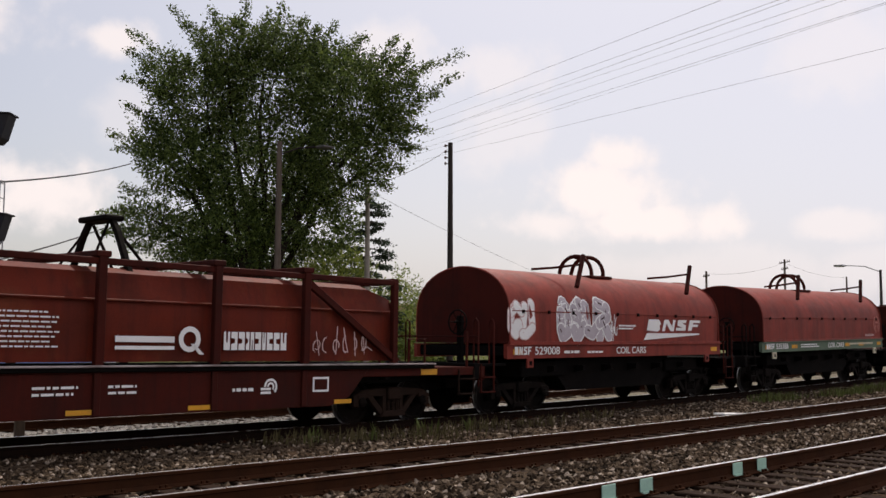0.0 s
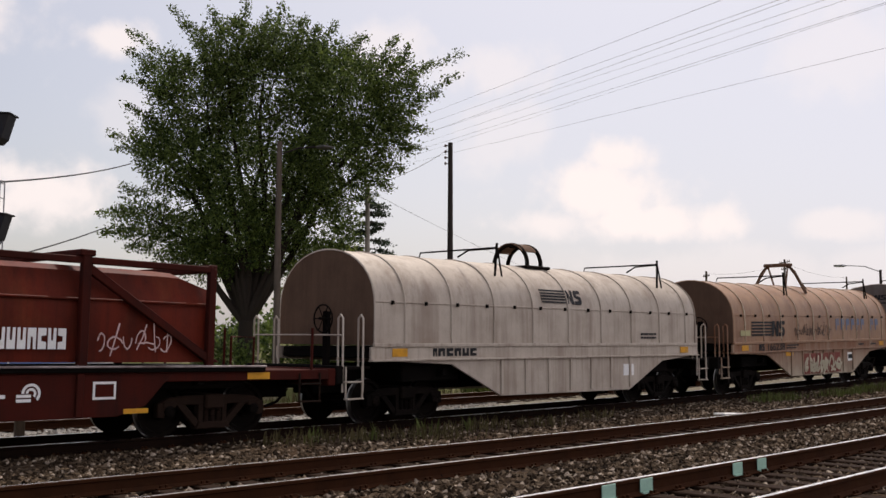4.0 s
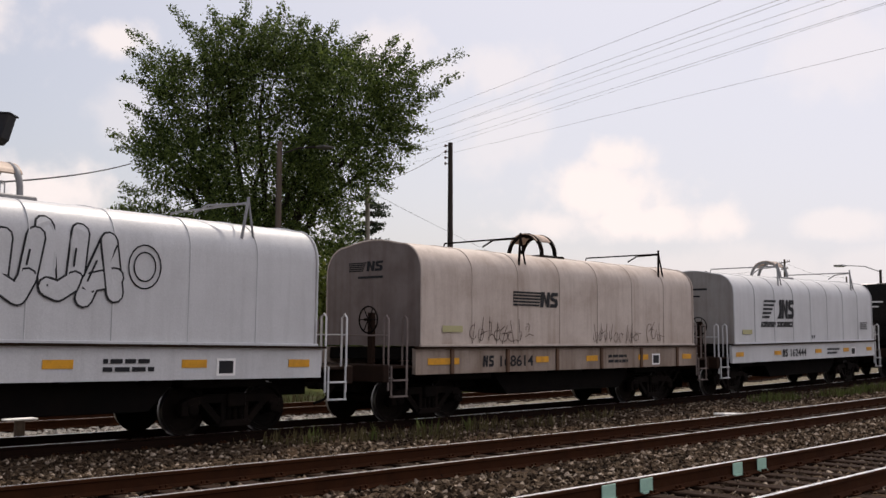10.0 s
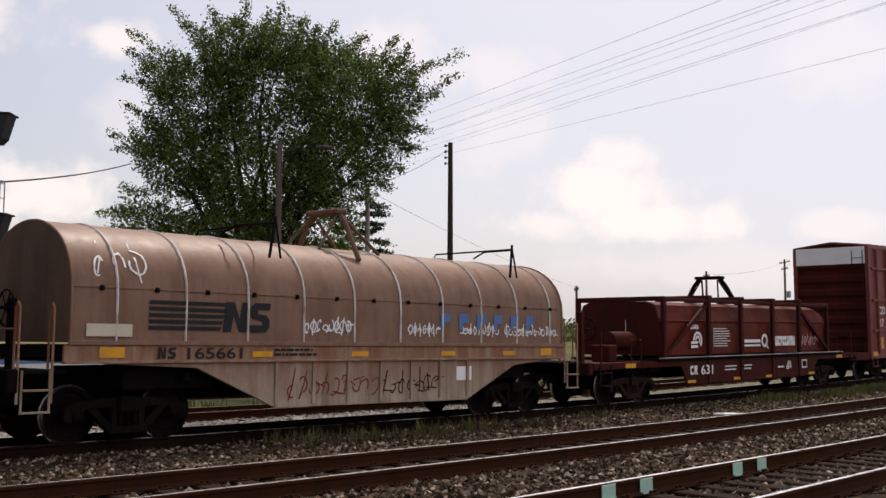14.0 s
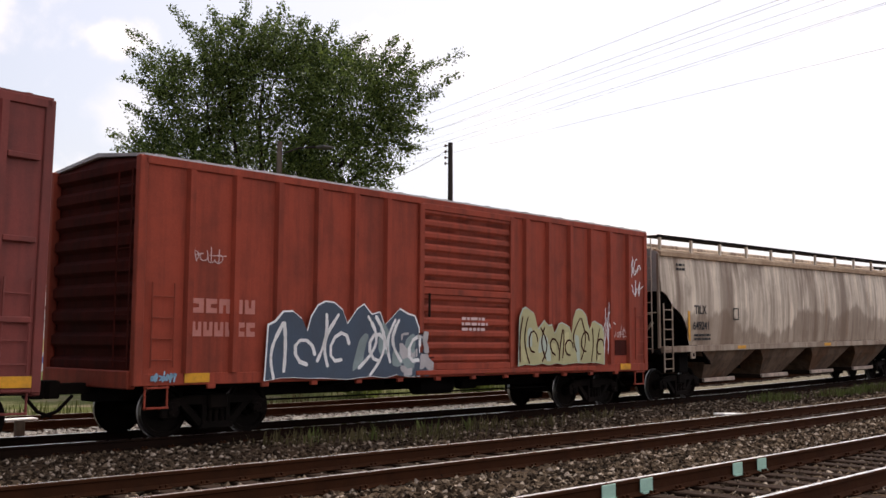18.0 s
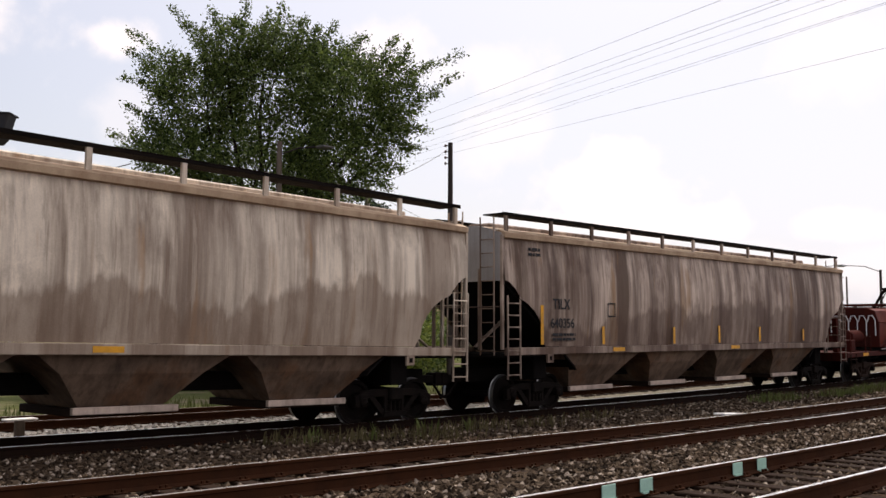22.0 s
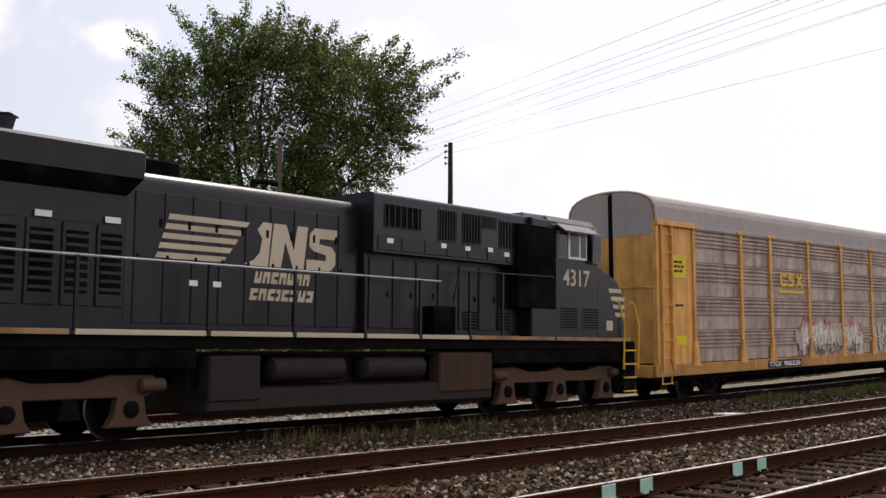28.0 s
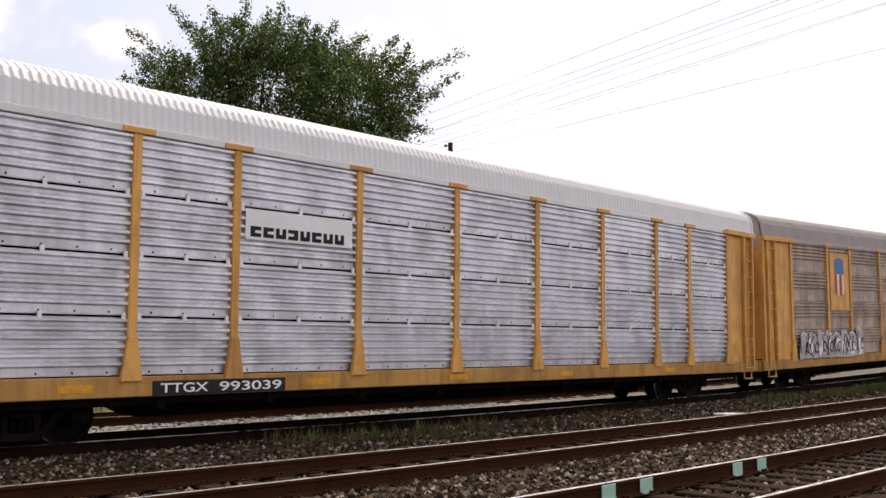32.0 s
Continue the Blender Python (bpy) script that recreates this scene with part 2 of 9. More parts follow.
TOPRUST = mat("rust_dusted_top_chord", (0.48, 0.34, 0.22), 0.65, amount=0.6, streak=0.5, grime=(0.2, 0.11, 0.06), streak_x=1.4)
DIRTSILL = mat("grimy_grey_sill_paint", (0.34, 0.27, 0.22), 0.65, amount=0.6, streak=0.6, grime=(0.14, 0.09, 0.06), scale=1.2)
# paints for wagon ends: brake dust, with the ends' shade put into the colour
DUSTSHADE_RED = mat("brake_dust_shade_red", (0.07, 0.0135, 0.0095), 0.75, amount=0.5, streak=0.5, grime=(0.021, 0.0105, 0.009), spec=0.04)
DUSTSHADE_GREY = mat("brake_dust_shade_grey", (0.22, 0.18, 0.165), 0.75, amount=0.5, streak=0.4, grime=(0.1, 0.07, 0.055), spec=0.06)
DUSTSHADE_TAN = mat("brake_dust_shade_tan", (0.15, 0.09, 0.06), 0.75, amount=0.5, streak=0.4, grime=(0.07, 0.04, 0.03), spec=0.06)
FADED = mat("faded_pink_lettering", (0.5, 0.2, 0.16), 0.6, amount=0.5, grime=(0.36, 0.09, 0.055))
PALEGEAR = mat("painted_grey_gear", (0.27, 0.265, 0.265), 0.5, amount=0.5, grime=(0.08, 0.07, 0.065))
# end-wall grey, darkened to carry the shade on the wagon ends
HOPPEREND = mat("shaded_hopper_end_paint", (0.37, 0.345, 0.32), 0.6, amount=0.3, streak=0.4, grime=(0.18, 0.14, 0.115))

# ---- mesh helpers ----


def box(bm, x0, x1, y0, y1, z0, z1, c=0.0):
    geom = bmesh.ops.create_cube(bm, size=1.0)
    vs = geom["verts"]
    for v in vs:
        v.co = ((x0 + x1) / 2 + v.co.x * (x1 - x0), (y0 + y1) / 2 + v.co.y * (y1 - y0), (z0 + z1) / 2 + v.co.z * (z1 - z0))
    if c:
        es = list({e for v in vs for e in v.link_edges})
        bmesh.ops.bevel(bm, geom=es, offset=c, segments=1, affect="EDGES")
    return bm


def prism(bm, prof, a, b, axis="x", c=0.0):
    """closed outline pushed along an axis: (y, z) along x, (x, z) along y, (x, y) along z"""
    def at(p, t):
        return (t, *p) if axis == "x" else (p[0], t, p[1]) if axis == "y" else (*p, t)
    va = [bm.verts.new(at(p, a)) for p in prof]
    vb = [bm.verts.new(at(p, b)) for p in prof]
    fs = [bm.faces.new(va), bm.faces.new(vb[::-1])]
    for i in range(len(prof)):
        j = (i + 1) % len(prof)
        fs.append(bm.faces.new((va[j], va[i], vb[i], vb[j])))
    bmesh.ops.recalc_face_normals(bm, faces=fs)
    if c:
        es = [e for e in {e for f in fs[:2] for e in f.edges}]
        bmesh.ops.bevel(bm, geom=es, offset=c, segments=1, affect="EDGES")
    return bm


def tube(bm, pts, r, seg=6, closed=False):
    pts = [Vector(p) for p in pts]
    rings = []
    n = len(pts)
    ref = None
    for i, p in enumerate(pts):
        if closed:
            d = pts[(i + 1) % n] - pts[i - 1]
        else:
            d = pts[min(i + 1, n - 1)] - pts[max(i - 1, 0)]
        d.normalize()
        side = d.cross(Vector((0, 0, 1)) if abs(d.z) < 0.9 else Vector((0, 1, 0)))
        if ref and ref.length > 0:
            s2 = ref - d * ref.dot(d)
            if s2.length > 0.1:
                side = s2
        side.normalize()
        ref = side
        up = side.cross(d)
        rings.append([bm.verts.new(p + (side * math.cos(2 * math.pi * k / seg) + up * math.sin(2 * math.pi * k / seg)) * r) for k in range(seg)])
    pairs = list(zip(rings, rings[1:])) + ([(rings[-1], rings[0])] if closed else [])
    fs = []
    for a, b in pairs:
        for k in range(seg):
            fs.append(bm.faces.new((a[k], a[(k + 1) % seg], b[(k + 1) % seg], b[k])))
    if not closed:
        fs += [bm.faces.new(rings[0][::-1]), bm.faces.new(rings[-1])]
    bmesh.ops.recalc_face_normals(bm, faces=fs)
    return bm


def lathe(bm, prof, centre=(0, 0, 0), axis="y", seg=24, start=0.0):
    """outline of (along, radius) turned round an axis through centre"""
    cx, cy, cz = centre
    rings = []
    for a, r in prof:
        ring = []
        for k in range(seg):
            t = 2 * math.pi * k / seg + start
            u, v = r * math.cos(t), r * math.sin(t)
            ring.append(bm.verts.new((cx + u, cy + a, cz + v) if axis == "y" else (cx + a, cy + u, cz + v) if axis == "x" else (cx + u, cy + v, cz + a)))
        rings.append(ring)
    fs = []
    for p, q in zip(rings, rings[1:]):
        for k in range(seg):
            fs.append(bm.faces.new((p[k], p[(k + 1) % seg], q[(k + 1) % seg], q[k])))
    for ring in (rings[0], rings[-1]):
        fs.append(bm.faces.new(ring))
    bmesh.ops.recalc_face_normals(bm, faces=fs)
    return bm


def mesh_of(name, bm, material, smooth=0):
    me = bpy.data.meshes.new(name)
    bm.to_mesh(me)
    bm.free()
    for m in material if isinstance(material, (list, tuple)) else (material,):
        me.materials.append(m)
    if smooth:
        me.polygons.foreach_set("use_smooth", [True] * len(me.polygons))
        me.set_sharp_from_angle(angle=radians(smooth))
    return me


def part(name, bm, material, parent, label="", smooth=0):
    ob = new(name, mesh_of(name, bm, material, smooth) if isinstance(bm, bmesh.types.BMesh) else bm)
    ob.parent = parent
    if label:
        ob["label"] = label
    return ob


def B():
    return bmesh.new()


def rounded(x0, x1, z0, z1, r, n=4, corners=(1, 1, 1, 1)):
    """outline of a rectangle with round corners, anticlockwise from the lower left"""
    pts = []
    for (cx, cz, a0), on in zip(((x0 + r, z0 + r, 180), (x1 - r, z0 + r, 270), (x1 - r, z1 - r, 0), (x0 + r, z1 - r, 90)), corners):
        if not on:
            pts.append(((x0 if a0 in (180, 90) else x1), (z0 if a0 in (180, 270) else z1)))
            continue
        for k in range(n + 1):
            a = radians(a0 + 90 * k / n)
            pts.append((cx + r * math.cos(a), cz + r * math.sin(a)))
    return pts

# ---- ground ----


def mesh_np(name, verts, faces, material, smooth=False):
    me = bpy.data.meshes.new(name)
    verts, faces = np.asarray(verts, np.float32), np.asarray(faces, np.int32)
    k = faces.shape[1]
    me.vertices.add(len(verts))
    me.vertices.foreach_set("co", verts.ravel())
    me.loops.add(faces.size)
    me.loops.foreach_set("vertex_index", faces.ravel())
    me.polygons.add(len(faces))
    me.polygons.foreach_set("loop_start", np.arange(len(faces), dtype=np.int32) * k)
    me.polygons.foreach_set("use_smooth", np.full(len(faces), smooth))
    me.update(calc_edges=True)
    me.materials.append(material)
    return me


def bow_np(x):
    a = np.abs(x - XM)
    return np.where(a < 30, a * a, 900 + 1200 * (1 - np.exp(-(a - 30) / 20)))


def ground_np(x, y):
    """height of the ground: track beds, shallow hollows between them, level land behind"""
    curve = KY * bow_np(x)
    v = y - curve
    z = KZ * bow_np(x) + np.interp(v, [0, 5.1, 9.5, 16.5, 19, 30, 80], [0.33, 0.307, 0.199, 0.0, 0.0, -0.05, -0.2])
    dip = np.zeros_like(v)
    for a, b, d in ((6.6, 8.0, 0.05), (11.2, 14.6, 0.12), (18.2, 19.7, 0.14), (22.9, 26, 0.1)):
        dip = np.maximum(dip, d * np.clip(1 - np.abs(v - (a + b) / 2) / ((b - a) / 2), 0, 1) ** 0.6)
    return z - 0.215 - dip


rng = np.random.default_rng(7)
gx = np.concatenate([-np.geomspace(3000, 6, 26), np.arange(-4, 60, 0.25), np.geomspace(61, 3000, 34)])
gy = np.concatenate([-np.geomspace(3000, 2, 24), np.arange(0, 27, 0.18), np.geomspace(27.5, 3000, 44)])
GX, GY = np.meshgrid(gx, gy, indexing="ij")
GZ = ground_np(GX, GY)
near = (np.abs(GX - 28) < 33) & (GY > 0) & (GY < 27)
GZ = GZ + np.where(near, rng.normal(0, 0.012, GX.shape), 0)
gi = np.arange(GX.size).reshape(GX.shape)
quads = np.stack([gi[:-1, :-1], gi[1:, :-1], gi[1:, 1:], gi[:-1, 1:]], -1).reshape(-1, 4)

GROUND = bpy.data.materials.new("gravel_and_grass")
GROUND.use_nodes = True
gn, gl = GROUND.node_tree.nodes, GROUND.node_tree.links
gb = gn["Principled BSDF"]
gb.inputs["Roughness"].default_value = 0.95
gb.inputs["Specular IOR Level"].default_value = 0.04
gco = gn.new("ShaderNodeTexCoord")


def g_noise(sc, detail=6, rgh=0.65):
    t = gn.new("ShaderNodeTexNoise")
    t.inputs["Scale"].default_value, t.inputs["Detail"].default_value, t.inputs["Roughness"].default_value = sc, detail, rgh
    gl.new(gco.outputs["Object"], t.inputs["Vector"])
    return t.outputs["Fac"]


def g_range(v, a, b, c=0.0, d=1.0):
    t = gn.new("ShaderNodeMapRange")
    for k, w in zip(("From Min", "From Max", "To Min", "To Max"), (a, b, c, d)):
        t.inputs[k].default_value = w
    gl.new(v, t.inputs["Value"])
    return t.outputs["Result"]


def g_mix(f, a, b):
    t = gn.new("ShaderNodeMix")
    t.data_type = "RGBA"
    gl.new(f, t.inputs[0]) if not isinstance(f, float) else None
    for i, v in ((6, a), (7, b)):
        if isinstance(v, tuple):
            t.inputs[i].default_value = (*v, 1)
        else:
            gl.new(v, t.inputs[i])
    return t.outputs[2]


def g_math(op, a, b):
    t = gn.new("ShaderNodeMath")
    t.operation = op
    for i, v in enumerate((a, b)):
        if isinstance(v, float):
            t.inputs[i].default_value = v
        else:
            gl.new(v, t.inputs[i])
    return t.outputs[0]


g_sep = gn.new("ShaderNodeSeparateXYZ")
gl.new(gco.outputs["Object"], g_sep.inputs[0])
vor = gn.new("ShaderNodeTexVoronoi")
vor.inputs["Scale"].default_value = 14.0
gl.new(gco.outputs["Object"], vor.inputs["Vector"])
g_cell = gn.new("ShaderNodeSeparateColor")
gl.new(vor.outputs["Color"], g_cell.inputs[0])
stone = g_mix(g_cell.outputs[0], (0.014, 0.0095, 0.006), (0.095, 0.068, 0.046))
stone = g_mix(g_range(g_noise(0.5), 0.45, 0.65, 0, 0.7), stone, (0.05, 0.026, 0.013))
pale = g_mix(g_cell.outputs[1], (0.2, 0.18, 0.16), (0.42, 0.395, 0.36))
grass = g_mix(g_noise(3.0, 8), (0.04, 0.06, 0.016), (0.13, 0.125, 0.045))
grass = g_mix(g_range(g_noise(0.35), 0.5, 0.6), grass, (0.17, 0.14, 0.085))
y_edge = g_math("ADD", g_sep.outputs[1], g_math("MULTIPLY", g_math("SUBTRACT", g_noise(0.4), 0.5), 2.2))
x_edge = g_math("ADD", g_sep.outputs[0], g_math("MULTIPLY", g_math("SUBTRACT", g_noise(0.3), 0.5), 12.0))
pale = g_mix(g_range(x_edge, 18.0, 27.0), pale, (0.2, 0.175, 0.13))
# train's shadow painted into the ballast colour along the running line
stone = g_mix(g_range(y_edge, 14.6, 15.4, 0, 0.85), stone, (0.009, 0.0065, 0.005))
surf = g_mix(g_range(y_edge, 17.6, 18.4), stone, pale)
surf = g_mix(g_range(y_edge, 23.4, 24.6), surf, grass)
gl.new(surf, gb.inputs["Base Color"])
g_bump = gn.new("ShaderNodeBump")
g_bump.inputs["Strength"].default_value, g_bump.inputs["Distance"].default_value = 0.9, 0.05
gl.new(g_math("SUBTRACT", 1.0, vor.outputs["Distance"]), g_bump.inputs["Height"])
gl.new(g_bump.outputs["Normal"], gb.inputs["Normal"])
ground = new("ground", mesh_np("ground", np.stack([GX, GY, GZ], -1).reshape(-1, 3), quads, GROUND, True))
tagged(ground, "grey-brown railway ballast, pale gravel and rough grass", "ground", kind="structure")

# loose stones of the ballast
STONE = bpy.data.materials.new("ballast_stone")
STONE.use_nodes = True
sn, sl = STONE.node_tree.nodes, STONE.node_tree.links
sb = sn["Principled BSDF"]
sb.inputs["Roughness"].default_value = 0.9
sb.inputs["Specular IOR Level"].default_value = 0.04
s_geo = sn.new("ShaderNodeNewGeometry")
s_ramp = sn.new("ShaderNodeValToRGB")
for pos, c in ((0.0, (0.011, 0.0075, 0.005)), (0.45, (0.042, 0.027, 0.0165)), (0.82, (0.135, 0.095, 0.062))):
    e = s_ramp.color_ramp.elements.new(pos)
    e.color = (*c, 1)
s_ramp.color_ramp.elements[-1].color = (0.4, 0.32, 0.25, 1)
sl.new(s_geo.outputs["Random Per Island"], s_ramp.inputs["Fac"])
sl.new(s_ramp.outputs["Color"], sb.inputs["Base Color"])
OCT = np.array([(1, 0, 0), (-1, 0, 0), (0, 1, 0), (0, -1, 0), (0, 0, 1), (0, 0, -1)], float)
OCT_F = np.array([(0, 2, 4), (2, 1, 4), (1, 3, 4), (3, 0, 4), (2, 0, 5), (1, 2, 5), (3, 1, 5), (0, 3, 5)])


def stones(name, count, x0, x1, bands, size, label, material):
    xs, ys = [], []
    widths = np.array([b - a for a, b, _ in bands]) * np.array([w for *_, w in bands])
    for (a, b, _), k in zip(bands, rng.multinomial(count, widths / widths.sum())):
        u = rng.random(k)
        x = x0 + (x1 - x0) * u ** 1.35
        xs.append(x)
        ys.append(rng.uniform(a, b, k) + KY * bow_np(x))
    x, y = np.concatenate(xs), np.concatenate(ys)
    n = len(x)
    r = rng.uniform(size * 0.55, size * 1.25, n)
    v = OCT[None] * rng.uniform(0.6, 1.25, (n, 6, 1)) + rng.normal(0, 0.18, (n, 6, 3))
    v[:, :, 2] *= 0.75
    a = rng.uniform(0, 6.28, n)
    c, s = np.cos(a)[:, None], np.sin(a)[:, None]
    v = np.stack([v[:, :, 0] * c - v[:, :, 1] * s, v[:, :, 0] * s + v[:, :, 1] * c, v[:, :, 2]], -1) * r[:, None, None]
    v += np.stack([x, y, ground_np(x, y) + r * 0.25], -1)[:, None]
    f = (OCT_F[None] + 6 * np.arange(n)[:, None, None]).reshape(-1, 3)
    ob = new(name, mesh_np(name, v.reshape(-1, 3), f, material))
    tagged(ob, label, "ballast", kind="stuff")


stones("ballast", 52000, 5, 47, ((3.6, 6.9, 1), (6.9, 8.4, 1.6), (8.4, 10.6, 0.9), (10.6, 15.6, 1.0)), 0.042, "loose grey and brown crushed-stone ballast between the tracks", STONE)
PALESTONE = mat("pale_gravel_stone", (0.36, 0.335, 0.3), 0.9, amount=0.6, grime=(0.14, 0.115, 0.095), fine=9)
stones("gravel", 7000, 5, 24, ((17.5, 20.2, 1), (22.2, 24.2, 0.7)), 0.05, "pale sunlit gravel beyond the running line", PALESTONE)

# ---- tracks ----
RAIL = mat("rusty_rail_steel", (0.043, 0.0165, 0.0075), 0.85, 0.0, spec=0.03, amount=0.6, grime=(0.022, 0.0105, 0.006), bump=0.3, scale=3)
RAILTOP = mat("polished_rail_head", (0.78, 0.76, 0.75), 0.27, 0.9, amount=0.15, bump=0.05)
DULLTOP = mat("dull_rail_head", (0.3, 0.24, 0.2), 0.4, 0.6, amount=0.3, bump=0.1)
TIE = mat("creosoted_timber", (0.026, 0.014, 0.0085), 0.9, amount=0.5, grime=(0.016, 0.0095, 0.0065), bump=0.5, scale=3, spec=0.06)
RAIL_PROF = [(0.07, -0.18), (0.07, -0.168), (0.014, -0.14), (0.012, -0.05), (0.036, -0.038), (0.036, -0.012), (0.028, -0.001)]
RAIL_PROF = RAIL_PROF + [(-a, b) for a, b in reversed(RAIL_PROF)]
tie_bm = box(B(), -0.115, 0.115, -1.3, 1.3, -0.36, -0.183, 0.012)
TIE_ME = mesh_of("tie", tie_bm, TIE)
bm = B()
for sy in (-1, 1):
    for ry in (-0.7525, 0.7525):
        box(bm, -0.09, 0.09, ry + sy * 0.07 - 0.05, ry + sy * 0.07 + 0.05, -0.184, -0.166, 0.003)
        box(bm, -0.05, -0.025, ry + sy * 0.085 - 0.02, ry + sy * 0.085 + 0.012, -0.17, -0.135, 0.003)
        box(bm, 0.025, 0.05, ry + sy * 0.085 - 0.02, ry + sy * 0.085 + 0.012, -0.17, -0.135, 0.003)
SPIKE_ME = mesh_of("tie_plate", bm, RAIL)
SP_V = np.array([v.co[:] for v in SPIKE_ME.vertices])
SP_F = [tuple(q.vertices) for q in SPIKE_ME.polygons]


def track(base, top, label, x0=-60.0, x1=300.0, ties=(2.0, 52.0), web=RAIL):
    root = new("railway_track")
    tagged(root, label, "railway track", "parallel tracks")
    for off in (-0.7525, 0.7525):
        bm = B()
        xs = np.concatenate([np.arange(x0, 4, 4), np.arange(4, 56, 1.0), np.arange(56, x1, 6)])
        rings = []
        for x in xs:
            yc, zc = rail_y(base, x) + off, rail_z(base, x)
            rings.append([bm.verts.new((x, yc + a, zc + b)) for a, b in RAIL_PROF])
        n = len(RAIL_PROF)
        for p, q in zip(rings, rings[1:]):
            for k in range(n):
                f = bm.faces.new((p[k], p[(k + 1) % n], q[(k + 1) % n], q[k]))
                f.material_index = 1 if k == 6 else 0
        bmesh.ops.recalc_face_normals(bm, faces=bm.faces[:])
        part("rail", bm, (web, top), root)
    x = ties[0]
    pv, pf = [], []
    while x < ties[1]:
        ob = part("tie", TIE_ME, None, root)
        ob.location = (x, rail_y(base, x), rail_z(base, x) + random.uniform(-0.006, 0.002))
        ob.rotation_euler = (0, 0, math.atan2(rail_y(0, x + 1) - rail_y(0, x - 1), 2) + random.uniform(-0.012, 0.012))
        pf += [tuple(i + len(pv) * len(SP_V) for i in q) for q in SP_F]
        pv.append(SP_V + np.array((x, rail_y(base, x), rail_z(base, x))))
        x += 0.53 + random.uniform(-0.03, 0.03)
    me = bpy.data.meshes.new("tie_plate")
    me.from_pydata(np.concatenate(pv).tolist(), [], pf)
    me.materials.append(RAIL)
    tagged(part("tie_plate", me, None, root), "rusty tie plates and spikes", kind="stuff")
    return root


# running-line rails: train's shadow put into a darker copy of the rail colour
track(Y_TRAIN, RAILTOP, "running line of rusty rails on dark timber ties", ties=(2, 50), web=mat("shaded_rail_steel", (0.014, 0.0075, 0.005), 0.85, spec=0.03, amount=0.5, grime=(0.008, 0.005, 0.004), bump=0.3, scale=3))
track(Y_MID, RAILTOP, "rusty rails with a bright worn head on timber ties", ties=(2, 50))
near_track = track(Y_NEAR, RAILTOP, "rusty rails with pale green paint marks on the web", ties=(2, 34))
track(Y_BACK, DULLTOP, "dull little-used siding rails behind the running line", ties=(2, 50))
PALEGREEN = mat("pale_green_mark", (0.36, 0.55, 0.44), 0.6, amount=0.25, grime=(0.2, 0.25, 0.2), scale=8)
for x in (8.62, 9.33, 11.4, 12.05):
    bm = box(B(), -0.12, 0.12, -0.004, 0.004, -0.075, 0.06, 0.003)
    box(bm, -0.105, 0.105, -0.03, 0.03, -0.095, -0.07, 0.004)
    ob = part("paint_mark", bm, PALEGREEN, near_track, "pale green painted plate on the rail")
    ob.location = (x, rail_y(Y_NEAR, x) + 0.7525 - 0.04, rail_z(Y_NEAR, x) - 0.075)

# scrap board lying in the ballast
bm = box(B(), -0.62, 0.62, -0.16, 0.16, 0.0, 0.05, 0.01)
ob = tagged(new("scrap_board", mesh_of("scrap_board", bm, WHITE)), "pale weathered board lying on the ballast", "board")
ob.matrix_world = pose(25.1, rail_y(12.95, 25.1), float(ground_np(np.array(25.1), np.array(rail_y(12.95, 25.1)))) + 0.01, 0, 3, 6)

# ---- weeds ----
WEED = mat("dry_weed_green", (0.07, 0.055, 0.022), 0.8, amount=0.5, grime=(0.16, 0.13, 0.06), fine=15)
GRASSM = mat("fresh_weed_green", (0.09, 0.11, 0.028), 0.8, amount=0.4, grime=(0.18, 0.18, 0.055), fine=15)


def weeds(name, spots, material, label):
    vs = []
    for x, y, spread, count, tall in spots:
        px, py = x + rng.normal(0, spread, count), y + rng.normal(0, spread * 0.35, count)
        gz = ground_np(px, py)
        h = rng.uniform(0.35, 1.0, count) * tall
        a = rng.uniform(0, 6.28, count)
        w = rng.uniform(0.004, 0.011, count)
        lean = rng.normal(0, 0.22, (count, 2)) * h[:, None]
        ca, sa = np.cos(a) * w, np.sin(a) * w
        b0 = np.stack([px - ca, py - sa, gz], -1)
        b1 = np.stack([px + ca, py + sa, gz], -1)
        mid = np.stack([px + lean[:, 0] * 0.4, py + lean[:, 1] * 0.4, gz + h * 0.6], -1)
        tip = np.stack([px + lean[:, 0], py + lean[:, 1], gz + h], -1)
        off = np.stack([ca, sa, np.zeros(count)], -1)
        vs.append(np.stack([b0, b1, mid + off * 1.6, mid - off * 1.6, tip], 1))
    v = np.concatenate(vs)
    n = len(v)
    f = np.array([(0, 1, 2), (0, 2, 3), (3, 2, 4)])[None] + 5 * np.arange(n)[:, None, None]
    ob = new(name, mesh_np(name, v.reshape(-1, 3), f.reshape(-1, 3), material))
    tagged(ob, label, "weeds", kind="stuff")


DRY = [(x, rail_y(y, x), 0.45, 60, 0.3) for x, y in ((11.6, 14.75), (12.4, 14.5), (13.3, 14.4), (14.2, 14.3), (15.0, 14.3), (16.2, 14.4), (17.2, 14.5), (14.6, 13.6), (18.6, 14.2), (21, 14.4), (31, 14.2), (34, 14), (36.5, 14), (38, 13.7))]
DRY += [(x, rail_y(y, x), 0.9, 120, 0.5) for x, y in ((27, 25), (33, 25.5), (38, 26), (44, 25), (50, 25.5), (20, 25))]
FRESH = [(x, rail_y(y, x), 0.5, 150, 0.3) for x, y in ((30.5, 14.4), (31.6, 14.3), (34.6, 14), (36, 13.9), (37.2, 14), (38.6, 14.2), (40, 14))]
FRESH += [(x, rail_y(y, x), 0.12, 14, 0.42) for x, y in ((12.2, 14.5), (13.5, 14.3), (14.9, 14.3), (16.4, 14.4))]
